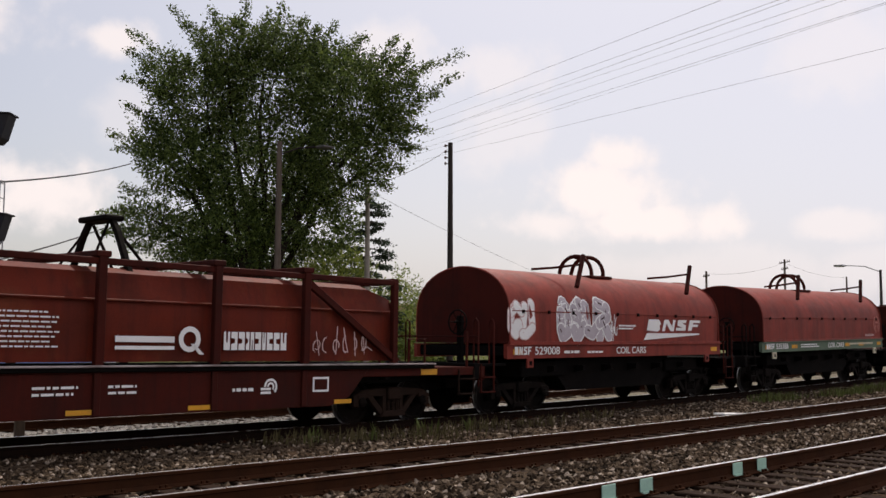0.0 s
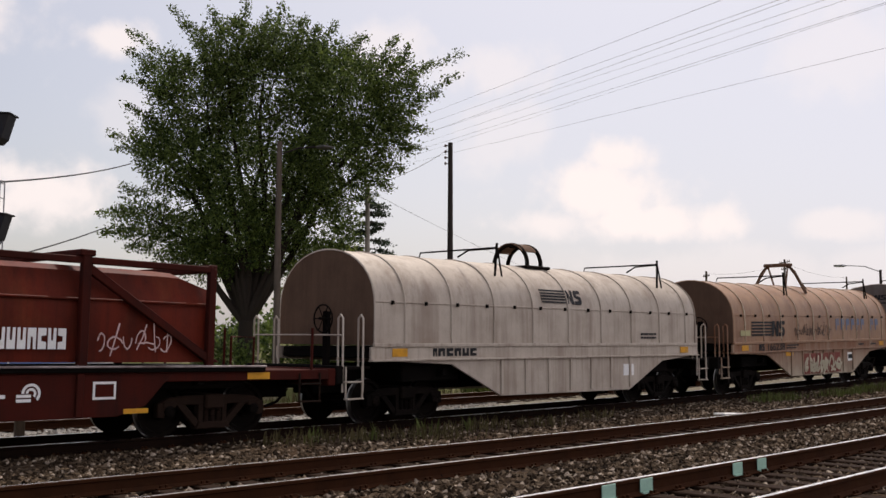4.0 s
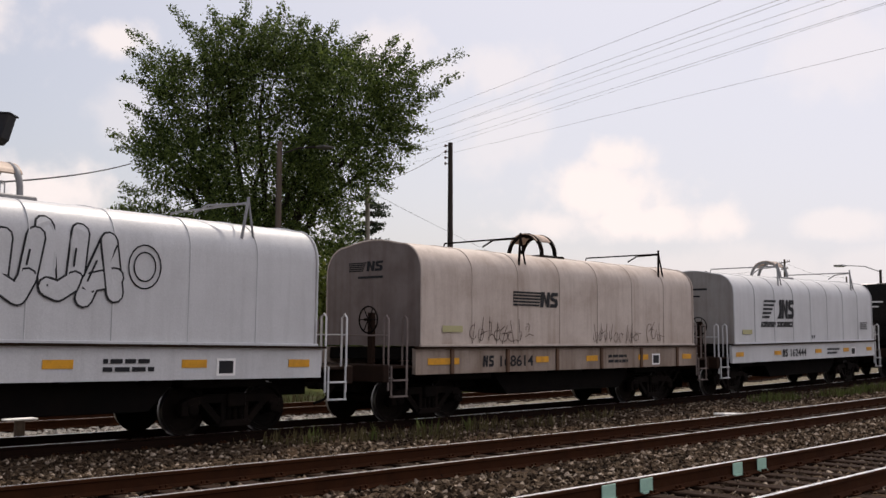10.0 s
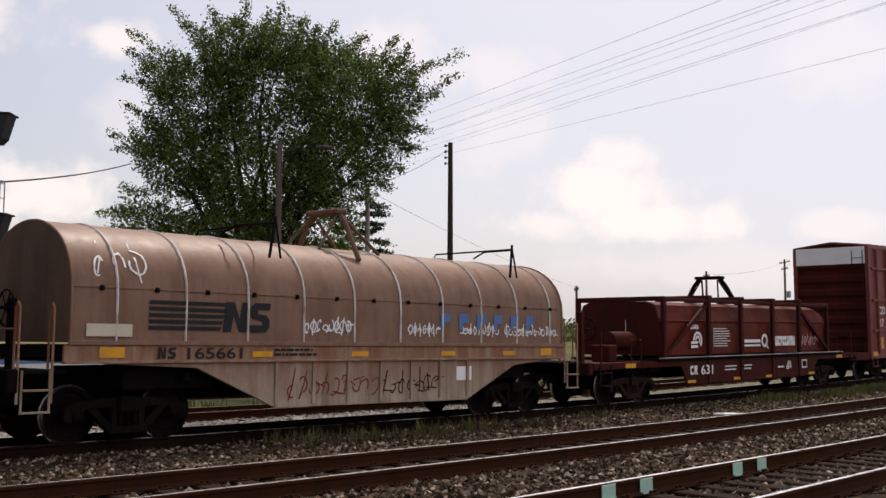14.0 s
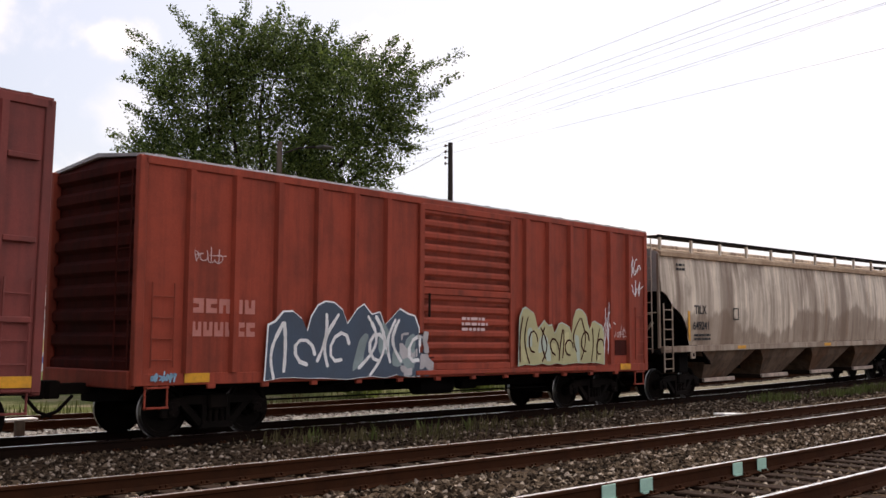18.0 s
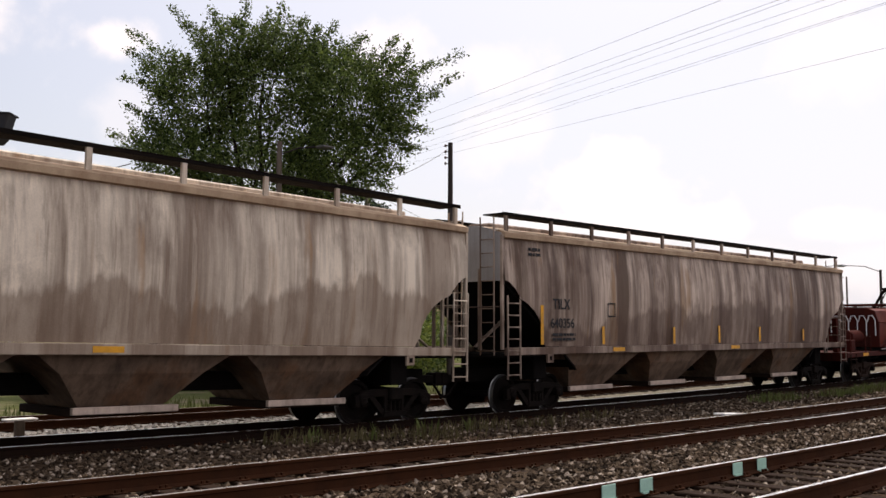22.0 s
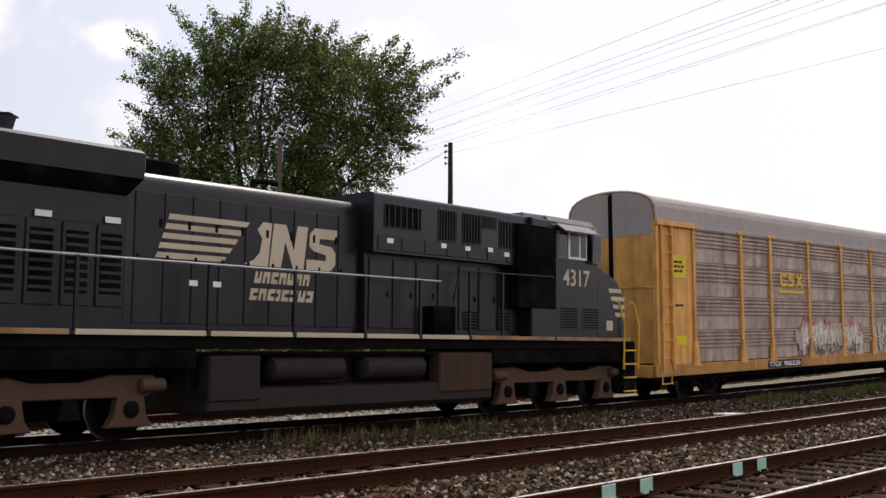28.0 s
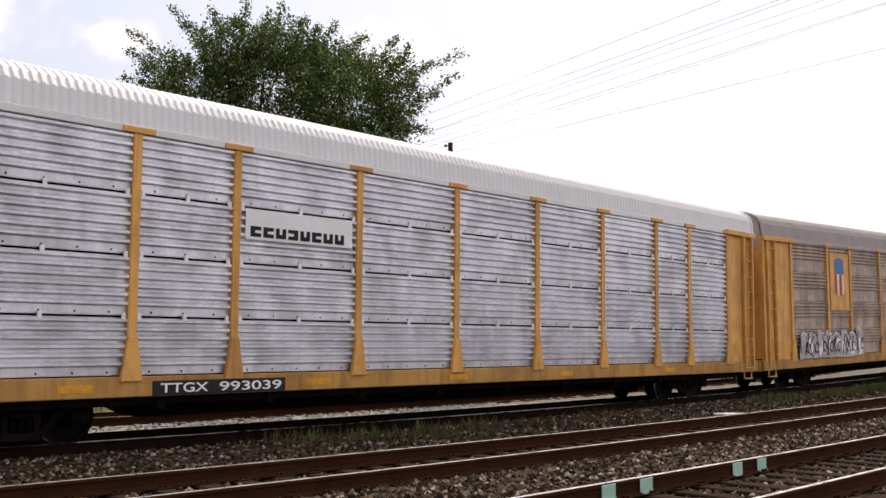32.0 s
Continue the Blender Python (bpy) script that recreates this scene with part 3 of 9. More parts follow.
FRESH += [(x, rail_y(y, x), 0.7, 150, 0.55) for x, y in ((22.5, 24.4), (23.3, 24.6), (28.2, 24.3), (29, 24.5), (36, 24.6), (42, 24.4), (12, 24.5), (16, 24.8))]
weeds("dry_weeds", DRY, WEED, "dry grass and weeds growing between the tracks")
weeds("green_weeds", FRESH, GRASSM, "fresh green weeds beside the running line")

# ---- trees ----
BARK = mat("grey_brown_bark", (0.034, 0.025, 0.019), 0.9, amount=0.5, grime=(0.03, 0.025, 0.02), bump=0.6, scale=4, streak=0.4, streak_x=6)


def leaf_mat(name, a, b):
    m = bpy.data.materials.new(name)
    m.use_nodes = True
    n, l = m.node_tree.nodes, m.node_tree.links
    n.clear()
    out, add = n.new("ShaderNodeOutputMaterial"), n.new("ShaderNodeMixShader")
    dif, tr = n.new("ShaderNodeBsdfPrincipled"), n.new("ShaderNodeBsdfTranslucent")
    geo, mx = n.new("ShaderNodeNewGeometry"), n.new("ShaderNodeMix")
    mx.data_type = "RGBA"
    mx.inputs[6].default_value, mx.inputs[7].default_value = (*a, 1), (*b, 1)
    l.new(geo.outputs["Random Per Island"], mx.inputs[0])
    l.new(mx.outputs[2], dif.inputs["Base Color"])
    l.new(mx.outputs[2], tr.inputs["Color"])
    dif.inputs["Roughness"].default_value = 0.55
    dif.inputs["Specular IOR Level"].default_value = 0.25
    add.inputs[0].default_value = 0.35
    l.new(dif.outputs[0], add.inputs[1])
    l.new(tr.outputs[0], add.inputs[2])
    l.new(add.outputs[0], out.inputs["Surface"])
    return m


LEAF = leaf_mat("elm_leaf", (0.018, 0.036, 0.009), (0.155, 0.205, 0.046))
LEAF2 = leaf_mat("bright_leaf", (0.1, 0.14, 0.025), (0.24, 0.27, 0.06))
NEEDLE = leaf_mat("spruce_needle", (0.015, 0.03, 0.014), (0.035, 0.055, 0.025))


def leaves(points, ways, size, per, spread, material, name="crown"):
    """sprays of leaves: along each twig from a point, leaves set to both sides"""
    n = len(points)
    t = rng.random((n, per))
    base = points[:, None] + ways[:, None] * t[..., None] + rng.normal(0, spread, (n, per, 3))
    base = base.reshape(-1, 3)
    m = len(base)
    d = rng.normal(0, 1, (m, 3)) + np.repeat(ways / np.linalg.norm(ways, axis=1, keepdims=True), per, 0) * 0.8
    d /= np.linalg.norm(d, axis=1, keepdims=True)
    s = np.cross(d, rng.normal(0, 1, (m, 3)))
    s /= np.linalg.norm(s, axis=1, keepdims=True)
    k = rng.uniform(0.6, 1.25, (m, 1)) * size
    nrm = np.cross(d, s)
    v = np.stack([base, base + d * k * 0.5 + s * k * 0.3 + nrm * k * 0.1, base + d * k, base + d * k * 0.5 - s * k * 0.3 + nrm * k * 0.1], 1)
    f = (np.arange(4)[None] + 4 * np.arange(m)[:, None])
    return mesh_np(name, v.reshape(-1, 3), f, material)


def limb(bm, a, b, r0, r1, bend=0.25, seg=7, steps=5):
    a, b = Vector(a), Vector(b)
    off = Vector((random.uniform(-1, 1), random.uniform(-1, 1), random.uniform(-0.2, 0.5))) * (b - a).length * bend * 0.5
    pts = [a.lerp(b, i / steps) + off * math.sin(math.pi * i / steps) for i in range(steps + 1)]
    rings = []
    for i, p in enumerate(pts):
        d = (pts[min(i + 1, steps)] - pts[max(i - 1, 0)]).normalized()
        s = d.cross(Vector((0.3, 1, 0.1))).normalized()
        u = s.cross(d)
        r = r0 + (r1 - r0) * i / steps
        rings.append([bm.verts.new(p + (s * math.cos(6.2832 * k / seg) + u * math.sin(6.2832 * k / seg)) * r) for k in range(seg)])
    for p, q in zip(rings, rings[1:]):
        for k in range(seg):
            bm.faces.new((p[k], p[(k + 1) % seg], q[(k + 1) % seg], q[k]))
    bm.faces.new(rings[-1])
    return pts


VIEW_R = Vector((0.679, -0.734, 0))
VIEW_F = Vector((0.734, 0.679, 0))


def broad_tree(name, label, foot, fork, blobs, twigs, per, leaf, size, trunk_r, stems, twig_len=0.8, shoots=()):
    """blobs of the crown: across, along, up from the foot, and three radii"""
    root = tagged(new(name), label, "tree")
    root.matrix_world = pose(*foot)
    bm = B()
    limb(bm, (0, 0, -0.2), (0.05, 0, fork), trunk_r * 1.15, trunk_r, 0.05, 10)
    centres = []
    for a, f, u, ra, rf, ru in blobs:
        centres.append((VIEW_R * a + VIEW_F * f + Vector((0, 0, u)), ra, rf, ru))
    for i in range(stems):
        c, ra, rf, ru = centres[i % len(centres)]
        top = c + Vector((random.uniform(-.3, .3) * ra, random.uniform(-.3, .3) * ra, random.uniform(-0.2, 0.5) * ru))
        knee = Vector((0.05, 0, fork)).lerp(top, 0.5) + Vector((0, 0, 0.9))
        pts = limb(bm, (0.05, 0, fork - 0.2), knee, trunk_r * 0.55, trunk_r * 0.3, 0.15)
        limb(bm, knee, top, trunk_r * 0.3, trunk_r * 0.08, 0.25)
        for k in range(7):
            p = knee.lerp(top, random.uniform(-0.3, 0.95))
            way = Vector((random.gauss(0, 1), random.gauss(0, 1), random.gauss(0.5, 0.6))).normalized()
            limb(bm, p, p + way * random.uniform(0.8, 2.2), trunk_r * 0.1, 0.012, 0.3, 5, 4)
    part("trunk", bm, BARK, root, smooth=60)
    vol = np.array([ra * rf * ru for _, ra, rf, ru in centres]) ** 0.72
    P, D = [], []
    for (c, ra, rf, ru), k in zip(centres, rng.multinomial(twigs, vol / vol.sum())):
        w = rng.normal(0, 1, (k, 3))
        w /= np.linalg.norm(w, axis=1, keepdims=True)
        rad = rng.uniform(0.12, 1.0, (k, 1)) ** 0.5
        loc = w * rad * np.array([ra, rf, ru])
        p = np.array(c)[None] + loc[:, :1] * np.array(VIEW_R) + loc[:, 1:2] * np.array(VIEW_F) + loc[:, 2:] * np.array((0, 0, 1))
        out = w[:, :1] * np.array(VIEW_R) + w[:, 1:2] * np.array(VIEW_F) + w[:, 2:] * np.array((0, 0, 1)) + np.array((0, 0, 0.35)) + rng.normal(0, 0.35, (k, 3))
        out /= np.linalg.norm(out, axis=1, keepdims=True)
        P.append(p)
        D.append(out * rng.uniform(0.5, 1.3, (k, 1)) * twig_len)
    # long shoots that stand out of the outline
    for a0, u0, a1, u1 in shoots:
        p0, p1 = (VIEW_R * a + VIEW_F * random.uniform(-1.2, 0.2) + Vector((0, 0, u)) for a, u in ((a0, u0), (a1, u1)))
        n = 16
        way = np.array(p1 - p0)
        t = np.linspace(0.05, 1.0, n)[:, None]
        sag = np.sin(t * np.pi) * np.array((0, 0, random.uniform(-0.1, 0.25)))
        P.append(np.array(p0)[None] + way[None] * t + sag + rng.normal(0, 0.06, (n, 3)) * (1.2 - t))
        D.append(way[None] / np.linalg.norm(way) * 0.25 + rng.normal(0, 0.16, (n, 3)) * (1.1 - t))
    P, D = np.concatenate(P), np.concatenate(D)
    # bare twigs that carry the sprays
    k = min(len(P), 1500)
    tv = []
    for p, d in zip(P[:k], D[:k]):
        s = np.cross(d, (0.2, 0.4, 1.0))
        s = s / np.linalg.norm(s) * 0.012
        tv.append((p - d * 0.5 - s, p - d * 0.5 + s, p + d))
    tw = tagged(part("twig", mesh_np("twig", np.array(tv).reshape(-1, 3), np.arange(3 * k).reshape(-1, 3), BARK), None, root), kind="stuff")
    cr = part("crown", leaves(P, D, size, per, 0.1, leaf), None, root)
    return root


PXM = 41.4 / 1810          # metres to a step of the plan at the tree's distance
ELM = []
for cx, cy, rx, ry in ((480, 140, 140, 85), (345, 165, 90, 85), (610, 180, 100, 85), (690, 160, 50, 70), (320, 290, 80, 70), (450, 310, 140, 110), (600, 290, 95, 85), (265, 395, 55, 35),
                       (330, 430, 80, 50), (405, 85, 60, 40), (500, 80, 60, 40), (585, 110, 55, 35), (275, 120, 28, 40), (262, 245, 30, 28), (560, 400, 80, 60), (420, 420, 90, 65), (695, 235, 35, 40), (370, 465, 60, 35), (480, 445, 60, 45)):
    ELM.append(((cx - 437) * PXM, random.uniform(-0.8, 0.8), 1.86 + (593 - cy) * PXM, rx * PXM * 0.93, min(rx, ry) * PXM * 1.1 + 0.3, ry * PXM * 0.93))
broad_tree("elm_tree", "tall leafy green elm with a spreading uneven crown", (25.0, 34.0, 0.0), 2.4, ELM, 7600, 20, LEAF, 0.125, 0.3, 18, 0.55,
           [((a - 437) * PXM, 1.86 + (593 - b) * PXM, (c - 437) * PXM, 1.86 + (593 - d) * PXM) for a, b, c, d in (
               (310, 130, 226, 58), (300, 150, 232, 95), (290, 170, 222, 142), (290, 230, 226, 192), (280, 260, 206, 245), (280, 290, 214, 268), (260, 380, 180, 380), (250, 410, 190, 415), (290, 450, 230, 440), (270, 350, 222, 335),
               (350, 90, 305, 18), (380, 80, 330, 45), (400, 70, 374, 18), (430, 80, 433, 4), (450, 90, 470, 22), (480, 80, 494, 10), (510, 80, 540, 45), (560, 100, 590, 48), (600, 110, 642, 60), (640, 130, 660, 85),
               (670, 130, 700, 62), (690, 140, 722, 85), (700, 150, 760, 110), (710, 160, 815, 92), (720, 165, 806, 130), (720, 190, 770, 165), (700, 230, 752, 230), (690, 260, 740, 262), (660, 300, 708, 300), (640, 320, 690, 335), (420, 70, 410, 30), (540, 90, 560, 55))])
BR = 46.0 / 1810
broad_tree("young_tree", "bright green young broadleaf tree beside the elm", (30.0, 34.5, 0.0), 1.2,
           [((cx - 575) * BR, 0.3 * k, (598 - cy) * BR, rx * BR, rx * BR, ry * BR) for k, (cx, cy, rx, ry) in enumerate(((575, 430, 65, 50), (540, 490, 50, 50), (610, 500, 50, 50), (580, 540, 70, 40)))], 900, 12, LEAF2, 0.2, 0.14, 5)


def spruce(foot, tall, wide):
    root = tagged(new("spruce_tree"), "dark thin spruce with drooping bare-tipped boughs", "tree")
    root.matrix_world = pose(*foot)
    bm = B()
    limb(bm, (0, 0, -0.2), (0, 0, tall), 0.16, 0.02, 0.01, 8)
    P, D = [], []
    z = 1.2
    while z < tall - 0.3:
        k = random.randint(3, 5)
        for i in range(k):
            a = random.uniform(0, 6.28)
            ln = wide * (1 - (z / tall)) ** 0.8 * random.uniform(0.6, 1.15) + 0.25
            tip = Vector((math.cos(a) * ln, math.sin(a) * ln, z + ln * random.uniform(-0.12, 0.12)))
            limb(bm, (0, 0, z), tip, 0.035, 0.008, 0.15, 5, 3)
            n = int(8 + ln * 9)
            for j in range(n):
                t = random.uniform(0.2, 1)
                q = Vector((0, 0, z)).lerp(tip, t)
                P.append(q)
                w = (tip - Vector((0, 0, z))).normalized() + Vector((random.gauss(0, .6), random.gauss(0, .6), -0.35))
                D.append(w * 0.3)
        z += random.uniform(0.28, 0.45)
    part("trunk", bm, BARK, root, smooth=60)
    part("bough", leaves(np.array(P), np.array(D), 0.14, 9, 0.05, NEEDLE, "bough"), None, root)


spruce((32.9, 35.2, 0.0), 8.9, 2.0)


def shrub(foot, r, tall, n, leaf, label):
    root = tagged(new("shrub"), label, "shrub", "shrubs along the fence")
    root.matrix_world = pose(*foot)
    bm = B()
    for i in range(7):
        a = 6.28 * i / 7
        limb(bm, (0, 0, -0.1), (math.cos(a) * r * 0.5, math.sin(a) * r * 0.5, tall * 0.7), 0.03, 0.01, 0.3, 5, 4)
    part("stems", bm, BARK, root)
    w = rng.normal(0, 1, (n, 3))
    w /= np.linalg.norm(w, axis=1, keepdims=True)
    lump = 1 + 0.3 * np.sin(w[:, :1] * 5 + foot[0]) * np.cos(w[:, 1:2] * 4)
    p = w * rng.uniform(0.4, 1, (n, 1)) ** 0.6 * np.array((r, r, tall * 0.5)) * lump + np.array((0, 0, tall * 0.5))
    p[:, 2] = np.maximum(p[:, 2], 0.05)
    part("foliage", leaves(p, w * 0.35 + np.array((0, 0, 0.1)), 0.17, 9, 0.08, leaf, "foliage"), None, root)


for x, y, r, tall, n, lf in ((28.5, 33, 1.5, 2.2, 380, LEAF), (31.2, 33.5, 1.7, 2.6, 420, LEAF), (33.8, 34, 1.5, 2.8, 400, LEAF2), (36.3, 35, 1.6, 2.9, 400, LEAF), (39, 37, 1.8, 3.0, 420, LEAF2),
                            (44.5, 45, 2.4, 5.6, 600, LEAF2), (48, 47.5, 2.2, 5.0, 520, LEAF), (26, 34.5, 1.3, 1.9, 300, LEAF), (23, 33, 1.2, 1.6, 260, LEAF)):
    shrub((x, y, -0.2), r, tall, n, lf, "dense green shrub at the yard's edge")
for x, y in ((22.6, 24.6), (28.3, 24.4)):
    shrub((x, rail_y(y, x), -0.15), 0.55, 0.75, 90, LEAF2, "low bright green bush on the gravel")

# ---- poles and wires ----
WOOD = mat("weathered_pole_timber", (0.13, 0.1, 0.08), 0.9, amount=0.4, grime=(0.05, 0.04, 0.03), streak=0.5, streak_x=8)
DARKWOOD = mat("dark_creosoted_pole", (0.04, 0.032, 0.03), 0.85, amount=0.4, streak=0.4, streak_x=8)
PALEPOLE = mat("pale_concrete_pole", (0.3, 0.27, 0.23), 0.85, amount=0.3, grime=(0.16, 0.12, 0.1), streak=0.3)
WIRE = mat("black_cable", (0.03, 0.03, 0.033), 0.6)
PORCELAIN = mat("brown_porcelain", (0.08, 0.04, 0.03), 0.3)
METAL = mat("grey_metal", (0.3, 0.3, 0.31), 0.45, 0.7)


def pole(name, label, x, y, top, r, material, arms=(), insul=0, base=-0.4):
    root = tagged(new(name), label, "pole", "line poles")
    root.matrix_world = pose(x, y, 0)
    part("mast", lathe(B(), [(base, r * 1.25), (top * 0.5, r * 1.05), (top, r * 0.85)], axis="z", seg=12), material, root, smooth=60)
    for z, half in arms:
        bm = box(B(), -0.06, 0.06, -half, half, z - 0.06, z + 0.06, 0.01)
        part("crossarm", bm, material, root).rotation_euler = (0, 0, radians(-42))
        for k in (-0.95, -0.55, 0.55, 0.95):
            b2 = lathe(B(), [(z + 0.06, 0.02), (z + 0.12, 0.05), (z + 0.16, 0.03), (z + 0.22, 0.045), (z + 0.25, 0.01)], (0, half * k, 0), "z", 8)
            part("insulator", b2, PORCELAIN, root, "brown porcelain insulator").rotation_euler = (0, 0, radians(-42))
    for k in range(insul):
        z = top - 0.15 - 0.28 * k
        c = Vector((-0.679, 0.734, 0)) * (r + 0.1)
        b2 = tube(B(), [(0, 0, z), (c.x, c.y, z)], 0.02)
        lathe(b2, [(z - 0.07, 0.02), (z - 0.03, 0.06), (z + 0.03, 0.06), (z + 0.07, 0.02)], (c.x, c.y, 0), "z", 8)
        part("insulator", b2, PORCELAIN, root, "brown porcelain insulator")
    return root


TANARM = mat("dull_grey_casting", (0.12, 0.11, 0.1), 0.6)
p1 = pole("utility_pole", "weathered grey timber pole with a street light arm", 24.14, 30.85, 9.2, 0.12, WOOD)
bm = tube(B(), [(0, 0, 8.7), (0.5, -0.54, 8.95), (1.0, -1.08, 9.0)], 0.03, 8)
part("light_arm", bm, DARKWOOD, p1, "thin dark steel arm")
part("lamp_head", box(B(), 0.9, 1.45, -1.5, -1.02, 8.93, 9.03, 0.04), TANARM, p1, "dull grey lamp head")
pole("concrete_pole", "pale slender concrete pole beside the spruce", 28.9, 31.0, 8.1, 0.11, PALEPOLE)
pole("telegraph_pole", "dark creosoted pole with pin insulators near its top", 35.1, 32.0, 10.85, 0.13, DARKWOOD, insul=4)
pole("distant_pole", "distant thin utility pole with a crossarm", 112, 60.3, 9.6, 0.14, WOOD, ((9.0, 1.0),))
dp = pole("distant_pole", "distant thin utility pole with two crossarms", 133.2, 60, 12.2, 0.15, WOOD, ((11.8, 1.6), (10.9, 1.0)))
pole("distant_pole", "distant bare utility pole", 154.7, 60, 10.8, 0.14, WOOD)
pole("distant_pole", "distant thin utility pole with a crossarm", 84.7, 60, 6.8, 0.13, WOOD, ((6.4, 0.9),))
lp = pole("street_lamp", "distant street lamp on a dark curved arm", 118.2, 42, 9.35, 0.16, DARKWOOD)
part("lamp_arm", tube(B(), [(0, 0, 9.1), (-1.6, 1.2, 9.7), (-3.6, 2.8, 9.75)], 0.05, 6), METAL, lp)
part("lamp_head", box(B(), -4.6, -3.5, 2.5, 3.5, 9.6, 9.82, 0.06), METAL, lp)
part("transformer", lathe(B(), [(7.0, 0.1), (7.05, 0.28), (7.9, 0.28), (7.95, 0.1)], (0.3, -0.35, 0), "z", 12), METAL, dp, "grey drum transformer")


def wire(a, b, r, sag, grow=0.0, n=14):
    a, b = Vector(a), Vector(b)
    d = b - a
    a, b = a - d * grow, b + d * grow
    pts = [a.lerp(b, i / n) - Vector((0, 0, sag * 4 * (i / n) * (1 - i / n))) for i in range(n + 1)]
    ob = new("overhead_wire", mesh_of("overhead_wire", tube(B(), pts, r, 5), WIRE, 60))
    tagged(ob, "thin black overhead cable strung between poles", "cable", "overhead wires")


for a, b, r in (((38.49, 37, 13.41), (22.43, 11.53, 10.0), 0.005), ((38.49, 37, 12.92), (23.36, 10.5, 10.0), 0.005), ((38.71, 37, 12.5), (23.55, 10.29, 10.0), 0.005), ((38.71, 37, 12.5), (24.1, 9.68, 10.0), 0.004),
                ((38.5, 37, 11.96), (24.45, 9.3, 10.0), 0.004), ((38.07, 37, 11.51), (25.33, 8.77, 10.0), 0.005), ((40.71, 37, 12.24), (25.46, 8.82, 10.0), 0.004), ((40.72, 37, 11.71), (29.4, 10.22, 10.0), 0.005)):
    wire(a, b, r, 0.0, 0.5)
wire((9.2, 21, 4.98), (19.7, 34, 8.14), 0.02, 0.1)
wire((9.25, 21, 3.37), (18.7, 34, 5.66), 0.02, 0.05)
wire((112, 60.3, 9.3), (133.2, 60, 11.8), 0.013, 0.6)
wire((133.2, 60, 11.8), (154.7, 60, 10.7), 0.013, 0.6)
wire((35.1, 32, 10.6), (29, 31.2, 8.0), 0.012, 0.2)
wire((29, 31.2, 7.9), (84.7, 60, 6.6), 0.008, 0.3)

# ---- signal mast behind the running line ----
SIGNAL = mat("black_signal_paint", (0.02, 0.02, 0.024), 0.55, amount=0.3)
sg = tagged(new("railway_signal"), "black colour-light railway signal with two hooded heads", "signal")
sg.matrix_world = pose(8.85, 20.9, 0, 0, 0, -45)
part("mast", lathe(B(), [(-0.3, 0.09), (6.4, 0.07)], axis="z", seg=12), METAL, sg, smooth=60)
for z in (5.72, 3.66):
    head = part("signal_head", prism(B(), [(-0.45, z), (0.26, z), (0.36, z + 0.1), (0.5, z + 0.6), (-0.45, z + 0.64)], -0.22, 0.22, "y", 0.02), SIGNAL, sg)
    part("visor", prism(B(), [(-0.47, z + 0.62), (0.52, z + 0.58), (0.53, z + 0.61), (-0.47, z + 0.66)], -0.26, 0.26, "y", 0.008), SIGNAL, head)
    part("lens", lathe(B(), [(-0.23, 0.1), (-0.225, 0.1)], (0.1, 0, z + 0.3), "y", 16), METAL, head)
bm = B()
for yy in (-0.12, 0.12):
    tube(bm, [(0.34, yy, 2.4), (0.34, yy, 4.95)], 0.014)
for k in range(9):
    tube(bm, [(0.34, -0.12, 2.5 + 0.3 * k), (0.34, 0.12, 2.5 + 0.3 * k)], 0.01)
tube(bm, [(0, 0, 4.9), (0.34, 0, 4.95)], 0.02)
part("ladder", bm, METAL, sg)

# low post between the tracks behind the train
bm = box(B(), -0.09, 0.09, -0.05, 0.05, -0.3, 0.12, 0.01)
st = tagged(new("track_marker"), "short timber post with a white flat top plate", "marker")
st.matrix_world = pose(9.05, 19.4, 0.08)
part("stub", bm, WOOD, st)
part("plate", box(B(), -0.3, 0.3, -0.14, 0.14, 0.12, 0.15, 0.008), WHITE, st)

# ---- buildings beyond ----
WALLW = mat("white_metal_wall", (0.78, 0.77, 0.74), 0.6, amount=0.15, grime=(0.5, 0.48, 0.44), streak=0.2)
BANDY = mat("pale_yellow_band", (0.72, 0.6, 0.3), 0.6, amount=0.15)
BANDB = mat("blue_band", (0.12, 0.2, 0.42), 0.6, amount=0.2)
ROOFD = mat("dark_roof_edge", (0.05, 0.05, 0.055), 0.7)
ROOFB = mat("brown_shingle_roof", (0.16, 0.11, 0.085), 0.9, amount=0.4)
BEIGE = mat("beige_stucco", (0.48, 0.4, 0.28), 0.8, amount=0.25, grime=(0.3, 0.24, 0.17))
GLASS = mat("dark_window_glass", (0.03, 0.035, 0.04), 0.1, 0.0, amount=0.1, spec=0.8)

wb = tagged(new("warehouse"), "long low white metal building with yellow and blue bands", "building")
wb.matrix_world = pose(0, 58, 0)
part("wall", box(B(), -45, 33.0, 0, 14, -0.6, 3.3, 0.02), WALLW, wb)
part("roof", box(B(), -45.2, 33.2, -0.25, 14.2, 3.3, 3.46, 0.02), ROOFD, wb)
part("gutter", box(B(), -45, 33.05, -0.12, -0.0, 2.55, 2.66, 0.01), ROOFD, wb)
part("yellow_band", box(B(), -45, 33.02, -0.02, 0.0, 0.75, 1.55), BANDY, wb)
part("blue_band", box(B(), -45, 33.02, -0.02, 0.0, 0.1, 0.5), BANDB, wb)
for k in range(12):
    part("wall_rib", box(B(), -42 + 6.2 * k, -41.9 + 6.2 * k, -0.05, 0.0, -0.5, 3.3), WALLW, wb)

hs = tagged(new("house"), "small distant house with a brown gabled roof", "house")
hs.matrix_world = pose(40, 70, 0)
part("wall", box(B(), 0, 7, 0, 6, -0.6, 2.6), BEIGE, hs)
